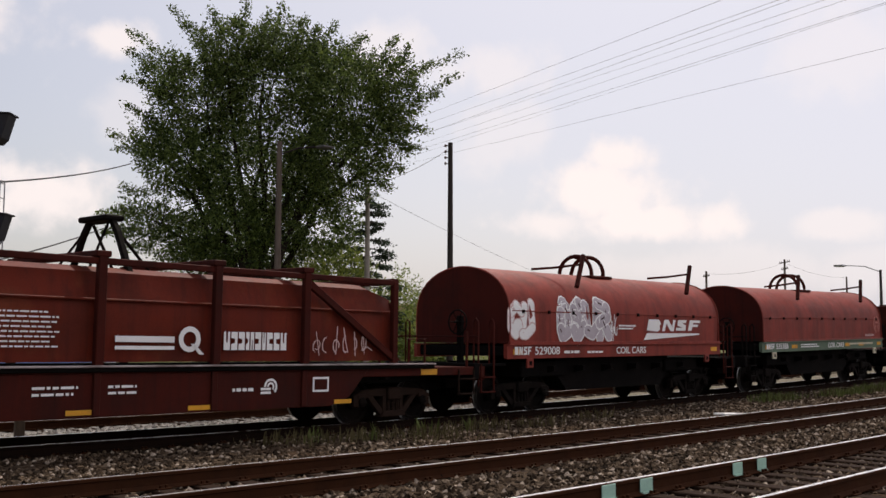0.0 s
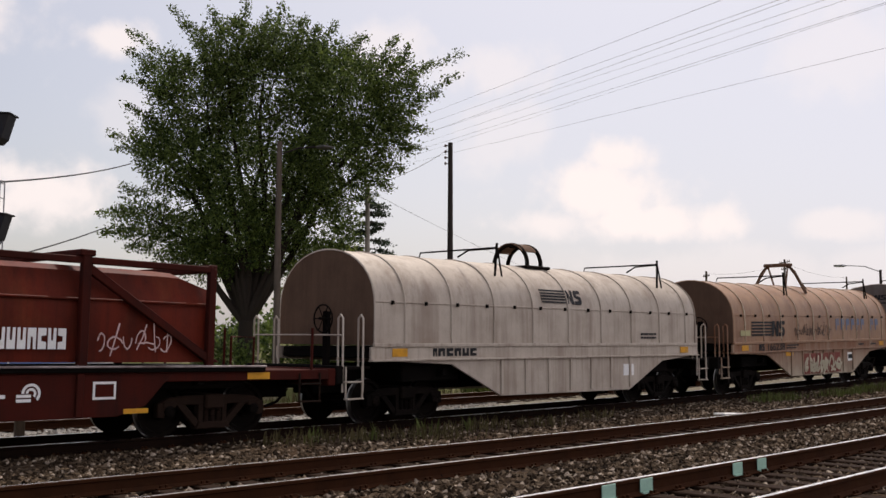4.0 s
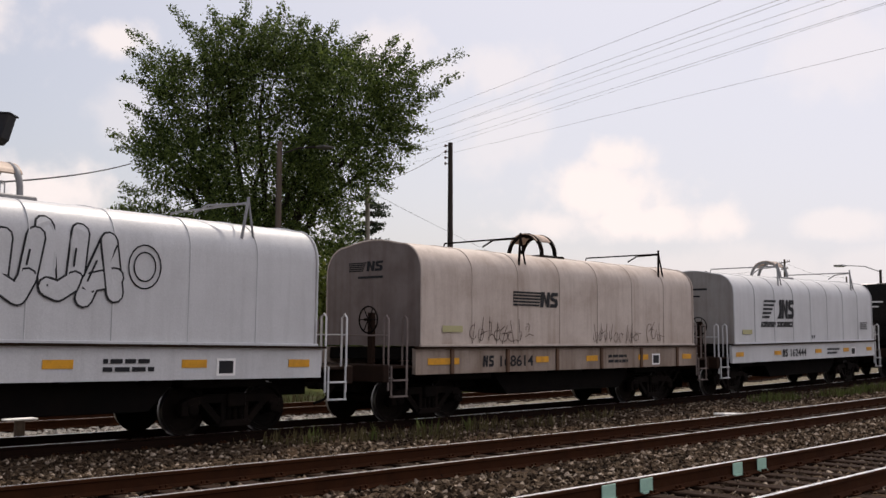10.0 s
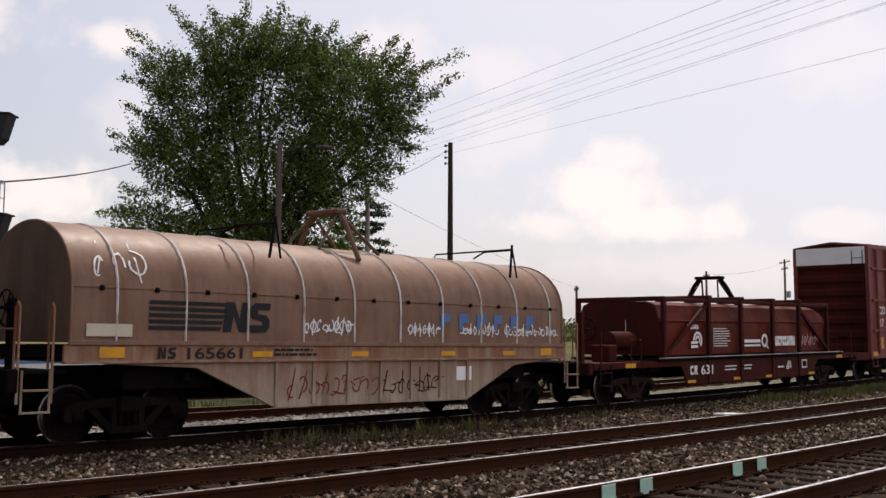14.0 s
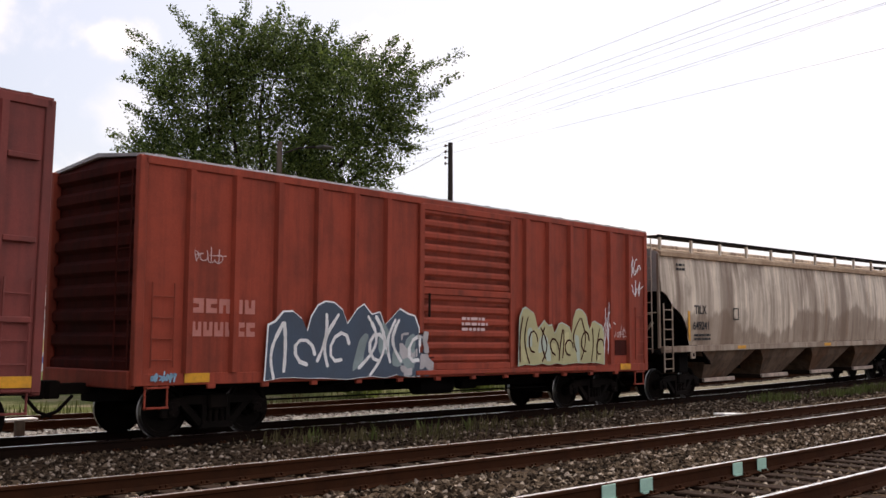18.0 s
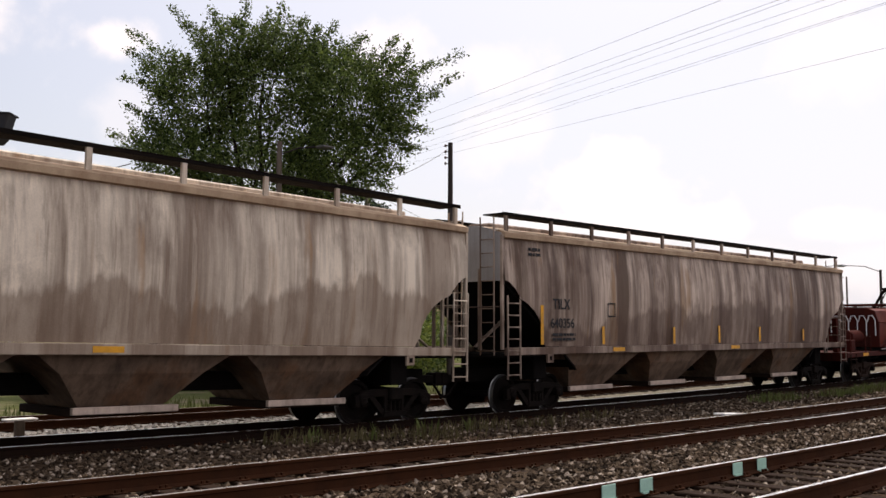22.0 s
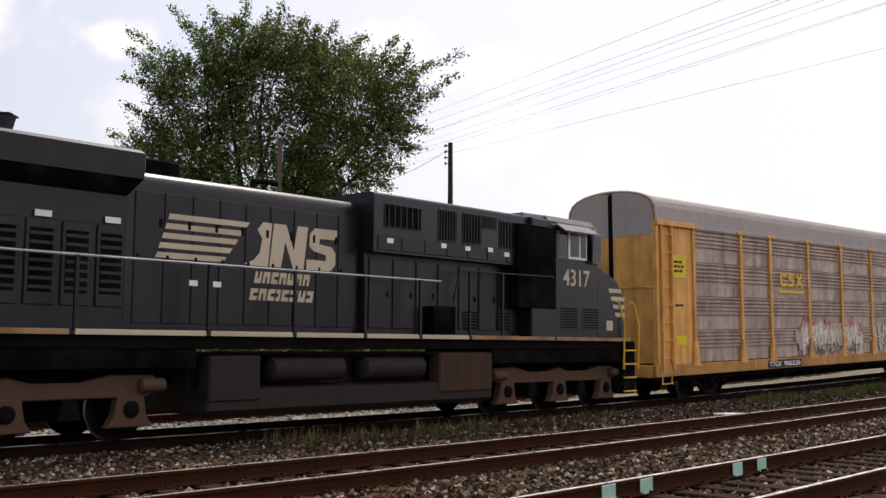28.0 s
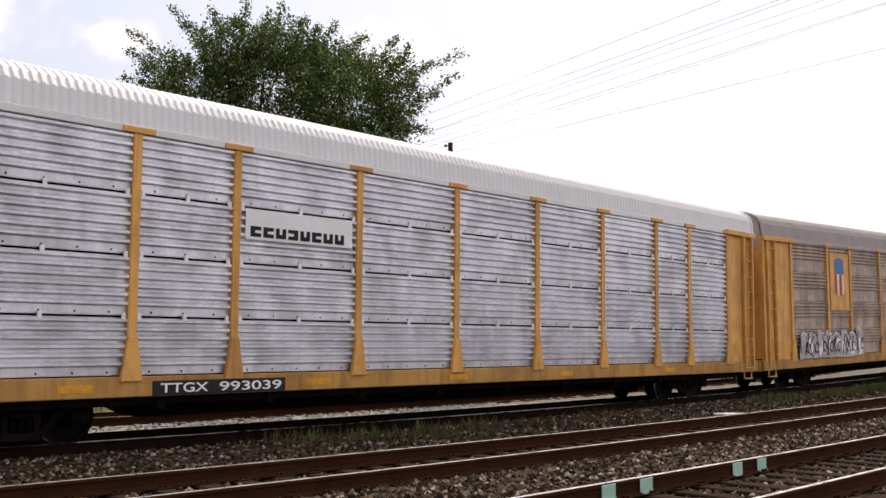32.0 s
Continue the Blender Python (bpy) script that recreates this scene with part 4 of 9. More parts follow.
part("roof", prism(B(), [(-0.4, 2.5), (6.4, 2.5), (3, 4.1)], -0.4, 7.4, "x"), ROOFB, hs)
w = part("window", box(B(), 2.4, 3.6, -0.06, 0.0, 0.9, 2.0), WHITE, hs)
part("pane", box(B(), 2.5, 3.5, -0.07, -0.06, 1.0, 1.9), GLASS, w)

tb = tagged(new("office_building"), "flat-roofed beige building with a tan parapet", "building")
tb.matrix_world = pose(66, 62, 0)
part("wall", box(B(), 0, 13, 0, 9, -0.6, 3.2, 0.02), BEIGE, tb)
part("parapet", box(B(), -0.15, 13.15, -0.15, 9.15, 3.2, 4.6, 0.03), mat("tan_parapet", (0.38, 0.27, 0.17), 0.8, amount=0.3), tb)
for k in range(4):
    w = part("window", box(B(), 1.2 + 3 * k, 2.6 + 3 * k, -0.05, 0.0, 0.8, 2.2), WHITE, tb)
    part("pane", box(B(), 1.3 + 3 * k, 2.5 + 3 * k, -0.06, -0.05, 0.9, 2.1), GLASS, w)

# far row of trees closing the horizon
FAR = []
for k in range(330):
    a = rng.uniform(-0.3, 2.2)
    d = rng.uniform(170, 330)
    FAR.append((math.sin(a) * d, math.cos(a) * d, rng.uniform(2.5, 6.5)))
P, D = [], []
for x, y, t in FAR:
    k = 34
    q = rng.normal(0, 1, (k, 3)) * np.array((2.6, 2.6, t * 0.28)) + np.array((x, y, t * 0.45))
    P.append(q)
    D.append(rng.normal(0, 1, (k, 3)) * 0.8)
ob = new("far_woods", leaves(np.concatenate(P), np.concatenate(D), 1.3, 6, 0.4, LEAF, "far_woods"))
tagged(ob, "low distant line of green trees", "trees", kind="stuff")

# ---- running gear shared by the wagons ----
ROOTS, WHEELS = [], []
R_WHEEL = 0.457


def wheelset_mesh(r, name):
    bm = B()
    lathe(bm, [(-1.02, 0.075), (1.02, 0.075)], seg=12)
    for s in (-1, 1):
        prof = [(s * 0.68, r * 0.3), (s * 0.66, r * 0.82), (s * 0.672, r + 0.026), (s * 0.70, r + 0.026), (s * 0.712, r + 0.002), (s * 0.80, r - 0.004), (s * 0.805, r * 0.84), (s * 0.745, r * 0.78), (s * 0.755, r * 0.36), (s * 0.83, r * 0.3)]
        lathe(bm, prof, seg=28)
        lathe(bm, [(s * 0.98, 0.1), (s * 1.1, 0.1), (s * 1.12, 0.07)], seg=14)
        for k in range(3):
            a = 6.2832 * k / 3
            lathe(bm, [(s * 1.115, 0.018), (s * 1.14, 0.018)], (0.06 * math.cos(a), 0, 0.06 * math.sin(a)), seg=6)
    me = mesh_of(name, bm, (IRON, TREAD), 40)
    for p in me.polygons:
        c = p.center
        if abs(math.hypot(c.x, c.z) - r) < 0.02 and 0.66 < abs(c.y) < 0.81:
            p.material_index = 1
    return me


WHEELSET = wheelset_mesh(R_WHEEL, "wheelset")


def side_frame_mesh(y):
    bm = B()
    prism(bm, [(-1.12, 0.36), (-1.12, 0.58), (-0.92, 0.68), (-0.5, 0.72), (0.5, 0.72), (0.92, 0.68), (1.12, 0.58), (1.12, 0.36), (0.98, 0.34), (0.92, 0.5), (0.72, 0.56), (-0.72, 0.56), (-0.92, 0.5), (-0.98, 0.34)], y - 0.07, y + 0.07, "y", 0.015)
    for s in (-1, 1):
        prism(bm, [(s * 0.76, 0.58), (s * 0.6, 0.6), (s * 0.2, 0.2), (s * 0.34, 0.16)], y - 0.06, y + 0.06, "y", 0.012)
        prism(bm, [(s * 0.2, 0.24), (s * 0.3, 0.24), (s * 0.3, 0.6), (s * 0.2, 0.6)], y - 0.075, y + 0.075, "y", 0.01)
        box(bm, s * 0.89 - 0.13, s * 0.89 + 0.13, y - 0.09, y + 0.09, 0.52, 0.62, 0.015)
    prism(bm, [(-0.36, 0.14), (0.36, 0.14), (0.3, 0.26), (-0.3, 0.26)], y - 0.11, y + 0.11, "y", 0.012)
    return bm


SIDE_FRAMES = {}


def truck_meshes(key, m):
    if key not in SIDE_FRAMES:
        springs = B()
        lathe(springs, [(0.25 + 0.026 * k + (0.013 if j else 0), 0.055 if j else 0.042) for k in range(9) for j in (0, 1)], (0, 0, 0), "z", 8)
        bol = B()
        box(bol, -0.2, 0.2, -1.15, 1.15, 0.48, 0.74, 0.03)
        box(bol, -0.5, -0.42, -0.75, 0.75, 0.36, 0.46, 0.01)
        box(bol, 0.42, 0.5, -0.75, 0.75, 0.36, 0.46, 0.01)
        lathe(bol, [(0.74, 0.2), (0.82, 0.2)], axis="z", seg=16)
        SIDE_FRAMES[key] = (mesh_of("side_frame", side_frame_mesh(0), m), mesh_of("spring", springs, m, 50), mesh_of("bolster", bol, m))
    return SIDE_FRAMES[key]


def truck(root, x, m=None, key="iron", xs=(-0.89, 0.89), wheel=None, r=R_WHEEL):
    fr, sp, bo = truck_meshes(key, m or IRON)
    t = part("truck", bo, None, root)
    t.location = (x, 0, 0)
    for s in (-1, 1):
        a = part("side_frame", fr, None, t)
        a.location = (0, s * 1.0, 0)
        for sx in (-0.13, 0, 0.13):
            for sy in (-0.05, 0.06) if s < 0 else (0.0,):
                part("spring", sp, None, t).location = (sx, s * 1.0 + sy, 0)
    for dx in xs:
        w = part("wheelset", wheel or WHEELSET, None, t)
        w.location = (dx, 0, r)
        WHEELS.append((w, root, dx, r, random.uniform(0, 6.28)))
    return t


def coupler(root, x, s):
    bm = B()
    box(bm, min(x, x - s * 0.8), max(x, x - s * 0.8), -0.1, 0.1, 0.76, 0.95, 0.02)
    prism(bm, [(x - s * 0.02, -0.16), (x + s * 0.16, -0.17), (x + s * 0.26, -0.05), (x + s * 0.16, 0.02), (x + s * 0.2, 0.14), (x + s * 0.05, 0.2), (x - s * 0.06, 0.12)], 0.7, 1.0, "z", 0.02)
    part("coupler", bm, IRON, root)
    tb = tube(B(), [(x - s * 0.2, -0.25, 0.75), (x + s * 0.05, -0.24, 0.5), (x + s * 0.3, -0.2, 0.42)], 0.03, 6)
    part("air_hose", tb, IRON, root, "black rubber brake hose")


def vehicle(name, label, xc, category="freight wagon"):
    root = tagged(new(name), label, category, "train of wagons")
    ROOTS.append((root, xc))
    return root


def decal(root, name, x0, x1, z0, z1, m, y=-1.51, label=""):
    return part(name, box(B(), x0, x1, y - 0.004, y + 0.004, z0, z1), m, root, label)


def text(root, s, x, z, size, m, y=-1.512, name="lettering", label="", bold=0.0, squeeze=1.0, width=0.0):
    cu = bpy.data.curves.new("t", "FONT")
    cu.body, cu.size, cu.extrude, cu.offset = s, size, 0.002, min(bold, size * 0.012)
    tmp = bpy.data.objects.new("t", cu)
    me = bpy.data.meshes.new_from_object(tmp)
    bpy.data.objects.remove(tmp)
    bpy.data.curves.remove(cu)
    me.materials.clear()
    me.materials.append(m)
    if width:
        xs = [v.co.x for v in me.vertices]
        squeeze = width / (max(xs) - min(xs))
    me.transform(Matrix.Translation((x, y, z)) @ Matrix.Rotation(radians(90), 4, "X") @ Matrix.Diagonal((squeeze, 1, 1, 1)))
    ob = new(name, me)
    ob.parent = root
    if label:
        ob["label"] = label
    return ob


def bars(root, x0, x1, z0, z1, rows, m, y=-1.512, seed=1, gap=0.45, name="small_print", wrap=None):
    """unreadable small writing as rows of short bars"""
    rs = random.Random(seed)
    bm = B()
    h = (z1 - z0) / rows
    for r in range(rows):
        x = x0
        zb = z1 - (r + 1) * h + h * gap * 0.5
        end = x0 + (x1 - x0) * rs.uniform(0.75, 1.0)
        while x < end - 0.02:
            w = min(rs.uniform(0.5, 2.2) * h, end - x)
            box(bm, x, x + w, y - 0.003, y + 0.003, zb, zb + h * (1 - gap))
            x += w + h * 0.35
    return part(name, wrapped(bm, y, wrap), m, root)


def wordmark(root, x0, x1, z0, z1, n, m, y=-1.512, seed=1, name="wordmark", wrap=None, gap=0, slant=0.0):
    """a row of n short slit blocks in place of a name; gap: the block after which a space is left"""
    rs = random.Random(seed)
    w = (x1 - x0) / (n + (0.6 if gap else 0))
    h = z1 - z0
    x, first = x0, None
    for k in range(n):
        bm = B()
        e = w * (0.45 if rs.random() < 0.12 else 0.8)
        shape = [(0, 0), (1, 0), (1, 0.34), (0.42, 0.38), (0.42, 0.62), (1, 0.66), (1, 1), (0, 1)]
        turn = rs.randrange(4)
        if turn % 2:
            shape = [(v, u) for u, v in shape]
        if turn > 1:
            shape = [(1 - u, 1 - v) for u, v in shape]
        prism(bm, [(x + u * e + slant * h * v, z0 + v * h) for u, v in shape], y - 0.003, y, "y")
        ob = part("mark_block" if first else name, wrapped(bm, y, wrap), m, first or root)
        first = first or ob
        x += e + w * 0.17 + (w * 0.6 if k + 1 == gap else 0)
    return first


def wrapped(bm, y, wrap):
    """lay flat work on a curved face"""
    if wrap:
        for v in bm.verts:
            v.co.y += wrap(v.co.x, v.co.z) + 1.5
    return bm


def flat(root, name, polys, m, y=-1.512, thick=0.004, label="", wrap=None):
    if name == "emblem" and len(polys) < 13:
        first = None
        for p in polys:
            ob = part("emblem" if first is None else "emblem_shape", wrapped(prism(B(), p, y - thick, y, "y"), y, wrap), m, first or root, "" if first else label)
            first = first or ob
        return first
    bm = B()
    for p in polys:
        prism(bm, p, y - thick, y, "y")
    return part(name, wrapped(bm, y, wrap), m, root, label)


BLOCK_N = ((0.0, 0), (0.3, 0), (0.4, 0.6), (0.62, 0), (0.9, 0), (1.0, 1), (0.72, 1), (0.63, 0.42), (0.42, 1), (0.1, 1))
BLOCK_S = ((0.0, 0.0), (0.78, 0.0), (0.95, 0.16), (0.95, 0.44), (0.82, 0.58), (0.4, 0.63), (0.42, 0.76), (0.98, 0.76), (1.0, 1.0), (0.26, 1.0), (0.1, 0.86), (0.08, 0.56), (0.22, 0.45), (0.63, 0.38), (0.62, 0.24), (0.0, 0.24))
BLOCK_C = ((0.2, 0), (0.85, 0), (0.95, 0.12), (0.95, 0.3), (0.66, 0.3), (0.66, 0.2), (0.34, 0.2), (0.34, 0.8), (0.66, 0.8), (0.66, 0.7), (0.95, 0.7), (0.95, 0.88), (0.85, 1), (0.2, 1), (0.05, 0.85), (0.05, 0.15))
BLOCK_R = ((0.05, 0), (0.34, 0), (0.34, 0.36), (0.5, 0.36), (0.66, 0), (0.98, 0), (0.78, 0.42), (0.95, 0.58), (0.95, 0.86), (0.8, 1), (0.05, 1))

BLOCK_B = ((0.05, 0), (0.8, 0), (0.95, 0.14), (0.95, 0.4), (0.86, 0.52), (0.95, 0.64), (0.95, 0.86), (0.8, 1), (0.05, 1))
BLOCK_F = ((0.05, 0), (0.34, 0), (0.34, 0.4), (0.8, 0.4), (0.8, 0.6), (0.34, 0.6), (0.34, 0.8), (0.95, 0.8), (0.95, 1), (0.05, 1))


def block_shape(outline, x, z, w, h):
    return [(x + u * w, z + v * h) for u, v in outline]


def bar_logo(root, x, z, w, m, y=-1.512, wrap=None):
    """five long bars that run into two slanted blocks"""
    h = w * 0.21
    polys = []
    for k in range(5):
        z0 = z + h * (k / 5 + 0.04)
        polys.append([(x, z0), (x + w * (0.56 + 0.012 * k), z0), (x + w * (0.575 + 0.012 * k), z0 + h * 0.12), (x, z0 + h * 0.12)])
    polys.append(block_shape(BLOCK_N, x + w * 0.585, z, w * 0.23, h))
    polys.append(block_shape(BLOCK_S, x + w * 0.81, z, w * 0.19, h))
    return flat(root, "emblem", polys, m, y, 0.004, "", wrap)


def stripe_logo(root, x, z, w, m, y=-1.512, thick=0.004, wrap=None, tall=0.27, reach=(0.21, 0.05)):
    """speed stripes that end on a slant, a curved neck and two slanted blocks, as plain shapes"""
    h = w * tall
    polys = []
    for k in range(5):
        z0 = z + h * (0.205 * k + 0.02)
        z1 = z0 + h * 0.12
        polys.append([(x + w * 0.014 * k, z0), (x + w * (reach[0] + reach[1] * k), z0), (x + w * (reach[0] + 0.015 + reach[1] * k), z1), (x + w * (0.014 * k + 0.008), z1)])
    polys.append([(x + w * a, z + h * b) for a, b in ((0.45, 0.03), (0.5, 0.0), (0.583, 0.0), (0.602, 1.0), (0.55, 1.0), (0.52, 0.82), (0.548, 0.62), (0.535, 0.3), (0.5, 0.12))])
    polys.append(block_shape(BLOCK_N, x + w * 0.59, z, w * 0.225, h))
    polys.append(block_shape(BLOCK_S, x + w * 0.81, z, w * 0.19, h))
    return flat(root, "emblem", polys, m, y, thick, "", wrap)


def blob(rs, cx, cz, rx, rz, n=18, wob=0.12, slant=0.0):
    ph = [rs.uniform(0, 6.28) for _ in range(3)]
    out = []
    for k in range(n):
        a = 6.2832 * k / n
        e = 1 + wob * (math.sin(2 * a + ph[0]) + 0.7 * math.sin(3 * a + ph[1]) + 0.4 * math.sin(5 * a + ph[2]))
        c, s = math.cos(a), math.sin(a)
        k2 = 0.62
        px = math.copysign(abs(c) ** k2, c) * rx * e
        pz = math.copysign(abs(s) ** k2, s) * rz * e
        out.append((cx + px + slant * pz, cz + pz))
    return out


GLYPHS = {
    "S": [[(0.95, 0.85), (0.6, 1.0), (0.15, 0.88), (0.1, 0.65), (0.5, 0.52), (0.92, 0.38), (0.85, 0.1), (0.4, 0.0), (0.05, 0.12)]],
    "E": [[(0.95, 1.0), (0.1, 0.95), (0.1, 0.5), (0.1, 0.03), (0.95, 0.0)], [(0.1, 0.5), (0.75, 0.52)]],
    "L": [[(0.15, 1.0), (0.12, 0.05), (0.95, 0.0)]],
    "F": [[(0.95, 1.0), (0.1, 0.95), (0.12, 0.0)], [(0.1, 0.52), (0.75, 0.55)]],
    "Y": [[(0.05, 1.0), (0.3, 0.5), (0.85, 0.5)], [(0.95, 1.0), (0.85, 0.5), (0.6, 0.1), (0.1, 0.0)]],
    "U": [[(0.05, 1.0), (0.1, 0.2), (0.45, 0.0), (0.85, 0.2), (0.92, 1.0)]],
    "P": [[(0.12, 0.0), (0.12, 1.0), (0.75, 0.98), (0.95, 0.75), (0.7, 0.48), (0.15, 0.45)]],
    "A": [[(0.02, 0.0), (0.45, 1.0), (0.95, 0.0)], [(0.2, 0.35), (0.75, 0.35)]],
    "G": [[(0.95, 0.85), (0.5, 1.0), (0.08, 0.7), (0.08, 0.25), (0.5, 0.0), (0.92, 0.15), (0.92, 0.45), (0.55, 0.45)]],
    "O": [[(0.5, 1.0), (0.08, 0.7), (0.08, 0.25), (0.5, 0.0), (0.92, 0.25), (0.92, 0.7), (0.5, 1.0)]],
    "N": [[(0.08, 0.0), (0.1, 1.0), (0.85, 0.05), (0.92, 1.0)]],
    "K": [[(0.1, 1.0), (0.1, 0.0)], [(0.95, 1.0), (0.15, 0.48), (0.95, 0.0)]],
    "R": [[(0.1, 0.0), (0.1, 1.0), (0.85, 0.9), (0.8, 0.55), (0.15, 0.5)], [(0.45, 0.5), (0.95, 0.0)]],
    "H": [[(0.08, 1.0), (0.1, 0.0)], [(0.92, 1.0), (0.9, 0.0)], [(0.1, 0.5), (0.9, 0.52)]],
    "I": [[(0.5, 1.0), (0.5, 0.0)]],
    "C": [[(0.95, 0.85), (0.5, 1.0), (0.08, 0.7), (0.08, 0.25), (0.5, 0.0), (0.95, 0.15)]],
    "T": [[(0.02, 0.95), (0.98, 1.0)], [(0.5, 0.97), (0.5, 0.0)]],
    "W": [[(0.02, 1.0), (0.25, 0.0), (0.5, 0.7), (0.75, 0.0), (0.98, 1.0)]],
    "M": [[(0.05, 0.0), (0.15, 1.0), (0.5, 0.35), (0.85, 1.0), (0.95, 0.0)]],
}
WILD = "SEAGONKRUWM"


def capsule(a, b, r, n=5):
    d = math.atan2(b[1] - a[1], b[0] - a[0])
    out = []
    for c, base in ((b, d - math.pi / 2), (a, d + math.pi / 2)):
        for k in range(n + 1):
            t = base + math.pi * k / n
            out.append((c[0] + r * math.cos(t), c[1] + r * math.sin(t)))
    return out


def graffiti(root, x0, x1, z0, z1, n, fill, edge, seed, label, y=-1.512, inner=None, wob=0.1, squash=1.0, wrap=None, letters="", fat=0.17):
    """fat overlapping sprayed letters with a rim, and thin shine strokes inside"""
    rs = random.Random(seed)
    if n == 1 and not letters:
        shapes = [blob(rs, (x0 + x1) / 2 + rs.uniform(-0.28, 0.28) * (x1 - x0), (z0 + z1) / 2 + rs.uniform(-0.2, 0.2) * (z1 - z0), (x1 - x0) * rs.uniform(0.16, 0.3), (z1 - z0) * rs.uniform(0.24, 0.36), 16, wob) for _ in range(9)]
        bm, rim = B(), B()
        for i, p in enumerate(shapes):
            prism(bm, p, y - 0.004 - 0.0003 * i, y, "y")
        g = part("graffiti", wrapped(bm, y, wrap), fill, root, label)
        for i, p in enumerate(shapes[:4]):
            c = (sum(a for a, _ in p) / len(p), sum(b for _, b in p) / len(p))
            prism(rim, [(c[0] + (a - c[0]) * 0.35, c[1] + (b - c[1]) * 0.35) for a, b in p], y - 0.009 - 0.0003 * i, y, "y")
        part("stroke", wrapped(rim, y, wrap), inner or edge, g)
        return g
    word = letters or "".join(rs.choice(WILD) for _ in range(n))
    w = (x1 - x0) / len(word)
    h = z1 - z0
    r = fat * min(w * 0.95, h * 0.75)
    fills = fill if isinstance(fill, (list, tuple)) else (fill,)
    edge_r = r + min(0.04, r * 0.24)
    ink, each = B(), []
    for k, ch in enumerate(word):
        sl = rs.uniform(-0.1, 0.22)
        top, low = rs.uniform(0.9, 1.04), rs.uniform(-0.03, 0.08)
        face, under = B(), B()
        yb = y - 0.004 * k
        for line in GLYPHS[ch]:
            pts = []
            for u, v in line:
                jit = 0.02 if letters else 0.13
                px = x0 + w * (k + 0.08 + 0.86 * (u + rs.uniform(-jit, jit))) + sl * (v - 0.5) * h * 0.3
                pz = z0 + r + (h - 2 * r) * (low + (top - low) * (v + rs.uniform(-jit, jit)))
                pts.append((px, pz))
            for i, (a, b) in enumerate(zip(pts, pts[1:])):
                prism(under, capsule(a, b, edge_r), yb - 0.0015 - 0.0001 * i, y, "y")
                prism(face, capsule(a, b, r), yb - 0.0035 - 0.0001 * i, yb, "y")
                if rs.random() < 0.45:
                    m1 = (a[0] * 0.75 + b[0] * 0.25 - r * 0.35, a[1] * 0.75 + b[1] * 0.25 + r * 0.3)
                    m2 = (a[0] * 0.4 + b[0] * 0.6 - r * 0.35, a[1] * 0.4 + b[1] * 0.6 + r * 0.3)
                    prism(ink, capsule(m1, m2, r * 0.13, 3), yb - 0.005, yb - 0.003, "y")
        each.append((face, under, fills[k % len(fills)]))
    g = None
    for face, under, m in each:
        ob = part("rim" if g else "graffiti", wrapped(under, y, wrap), edge, g or root, "" if g else label)
        g = g or ob
        part("letter", wrapped(face, y, wrap), m, g)
    tagged(part("stroke", wrapped(ink, y, wrap), inner or edge, g), kind="stuff")
    return g


def mural(root, x0, x1, z0, z1, colours, seed, label, y=-1.512, n=9, size=0.3, wrap=None, edge=0.35):
    """dense sprayed picture: layer on layer of loose patches and strokes under an uneven top edge"""
    rs = random.Random(seed)
    ph = [rs.uniform(0, 6.28) for _ in range(3)]
    first = None
    for i, m in enumerate(colours):
        bm = B()
        yy = y - 0.0035 * i
        for k in range(n):
            x = rs.uniform(x0 + size * 0.3, x1 - size * 0.3)
            roof = z1 - (z1 - z0) * edge * (0.5 + 0.3 * math.sin(x * 4.3 + ph[0]) + 0.2 * math.sin(x * 9.1 + ph[1]))
            z = z0 + (roof - z0) * rs.uniform(0.08, 0.95)
            if rs.random() < (0.75 if i < 2 else 0.35):
                p = blob(rs, x, z, size * rs.uniform(0.15, 0.9), min(size * rs.uniform(0.2, 1.2), max(0.05, (z - z0) * 0.95)), 14, 0.3)
            else:
                a = rs.uniform(0, 3.14)
                d = size * rs.uniform(0.4, 1.1)
                p = capsule((x, z), (x + d * math.cos(a), max(z0 + 0.04, min(roof, z + d * math.sin(a)))), size * rs.uniform(0.04, 0.16), 3)
            prism(bm, p, yy - 0.003 - 0.00006 * k, y, "y")
        ob = part("graffiti" if first is None else "sprayed_colour", wrapped(bm, y, wrap), m, root if first is None else first, label if first is None else "")
        tagged(ob, kind="stuff")
        first = first or ob
    return first


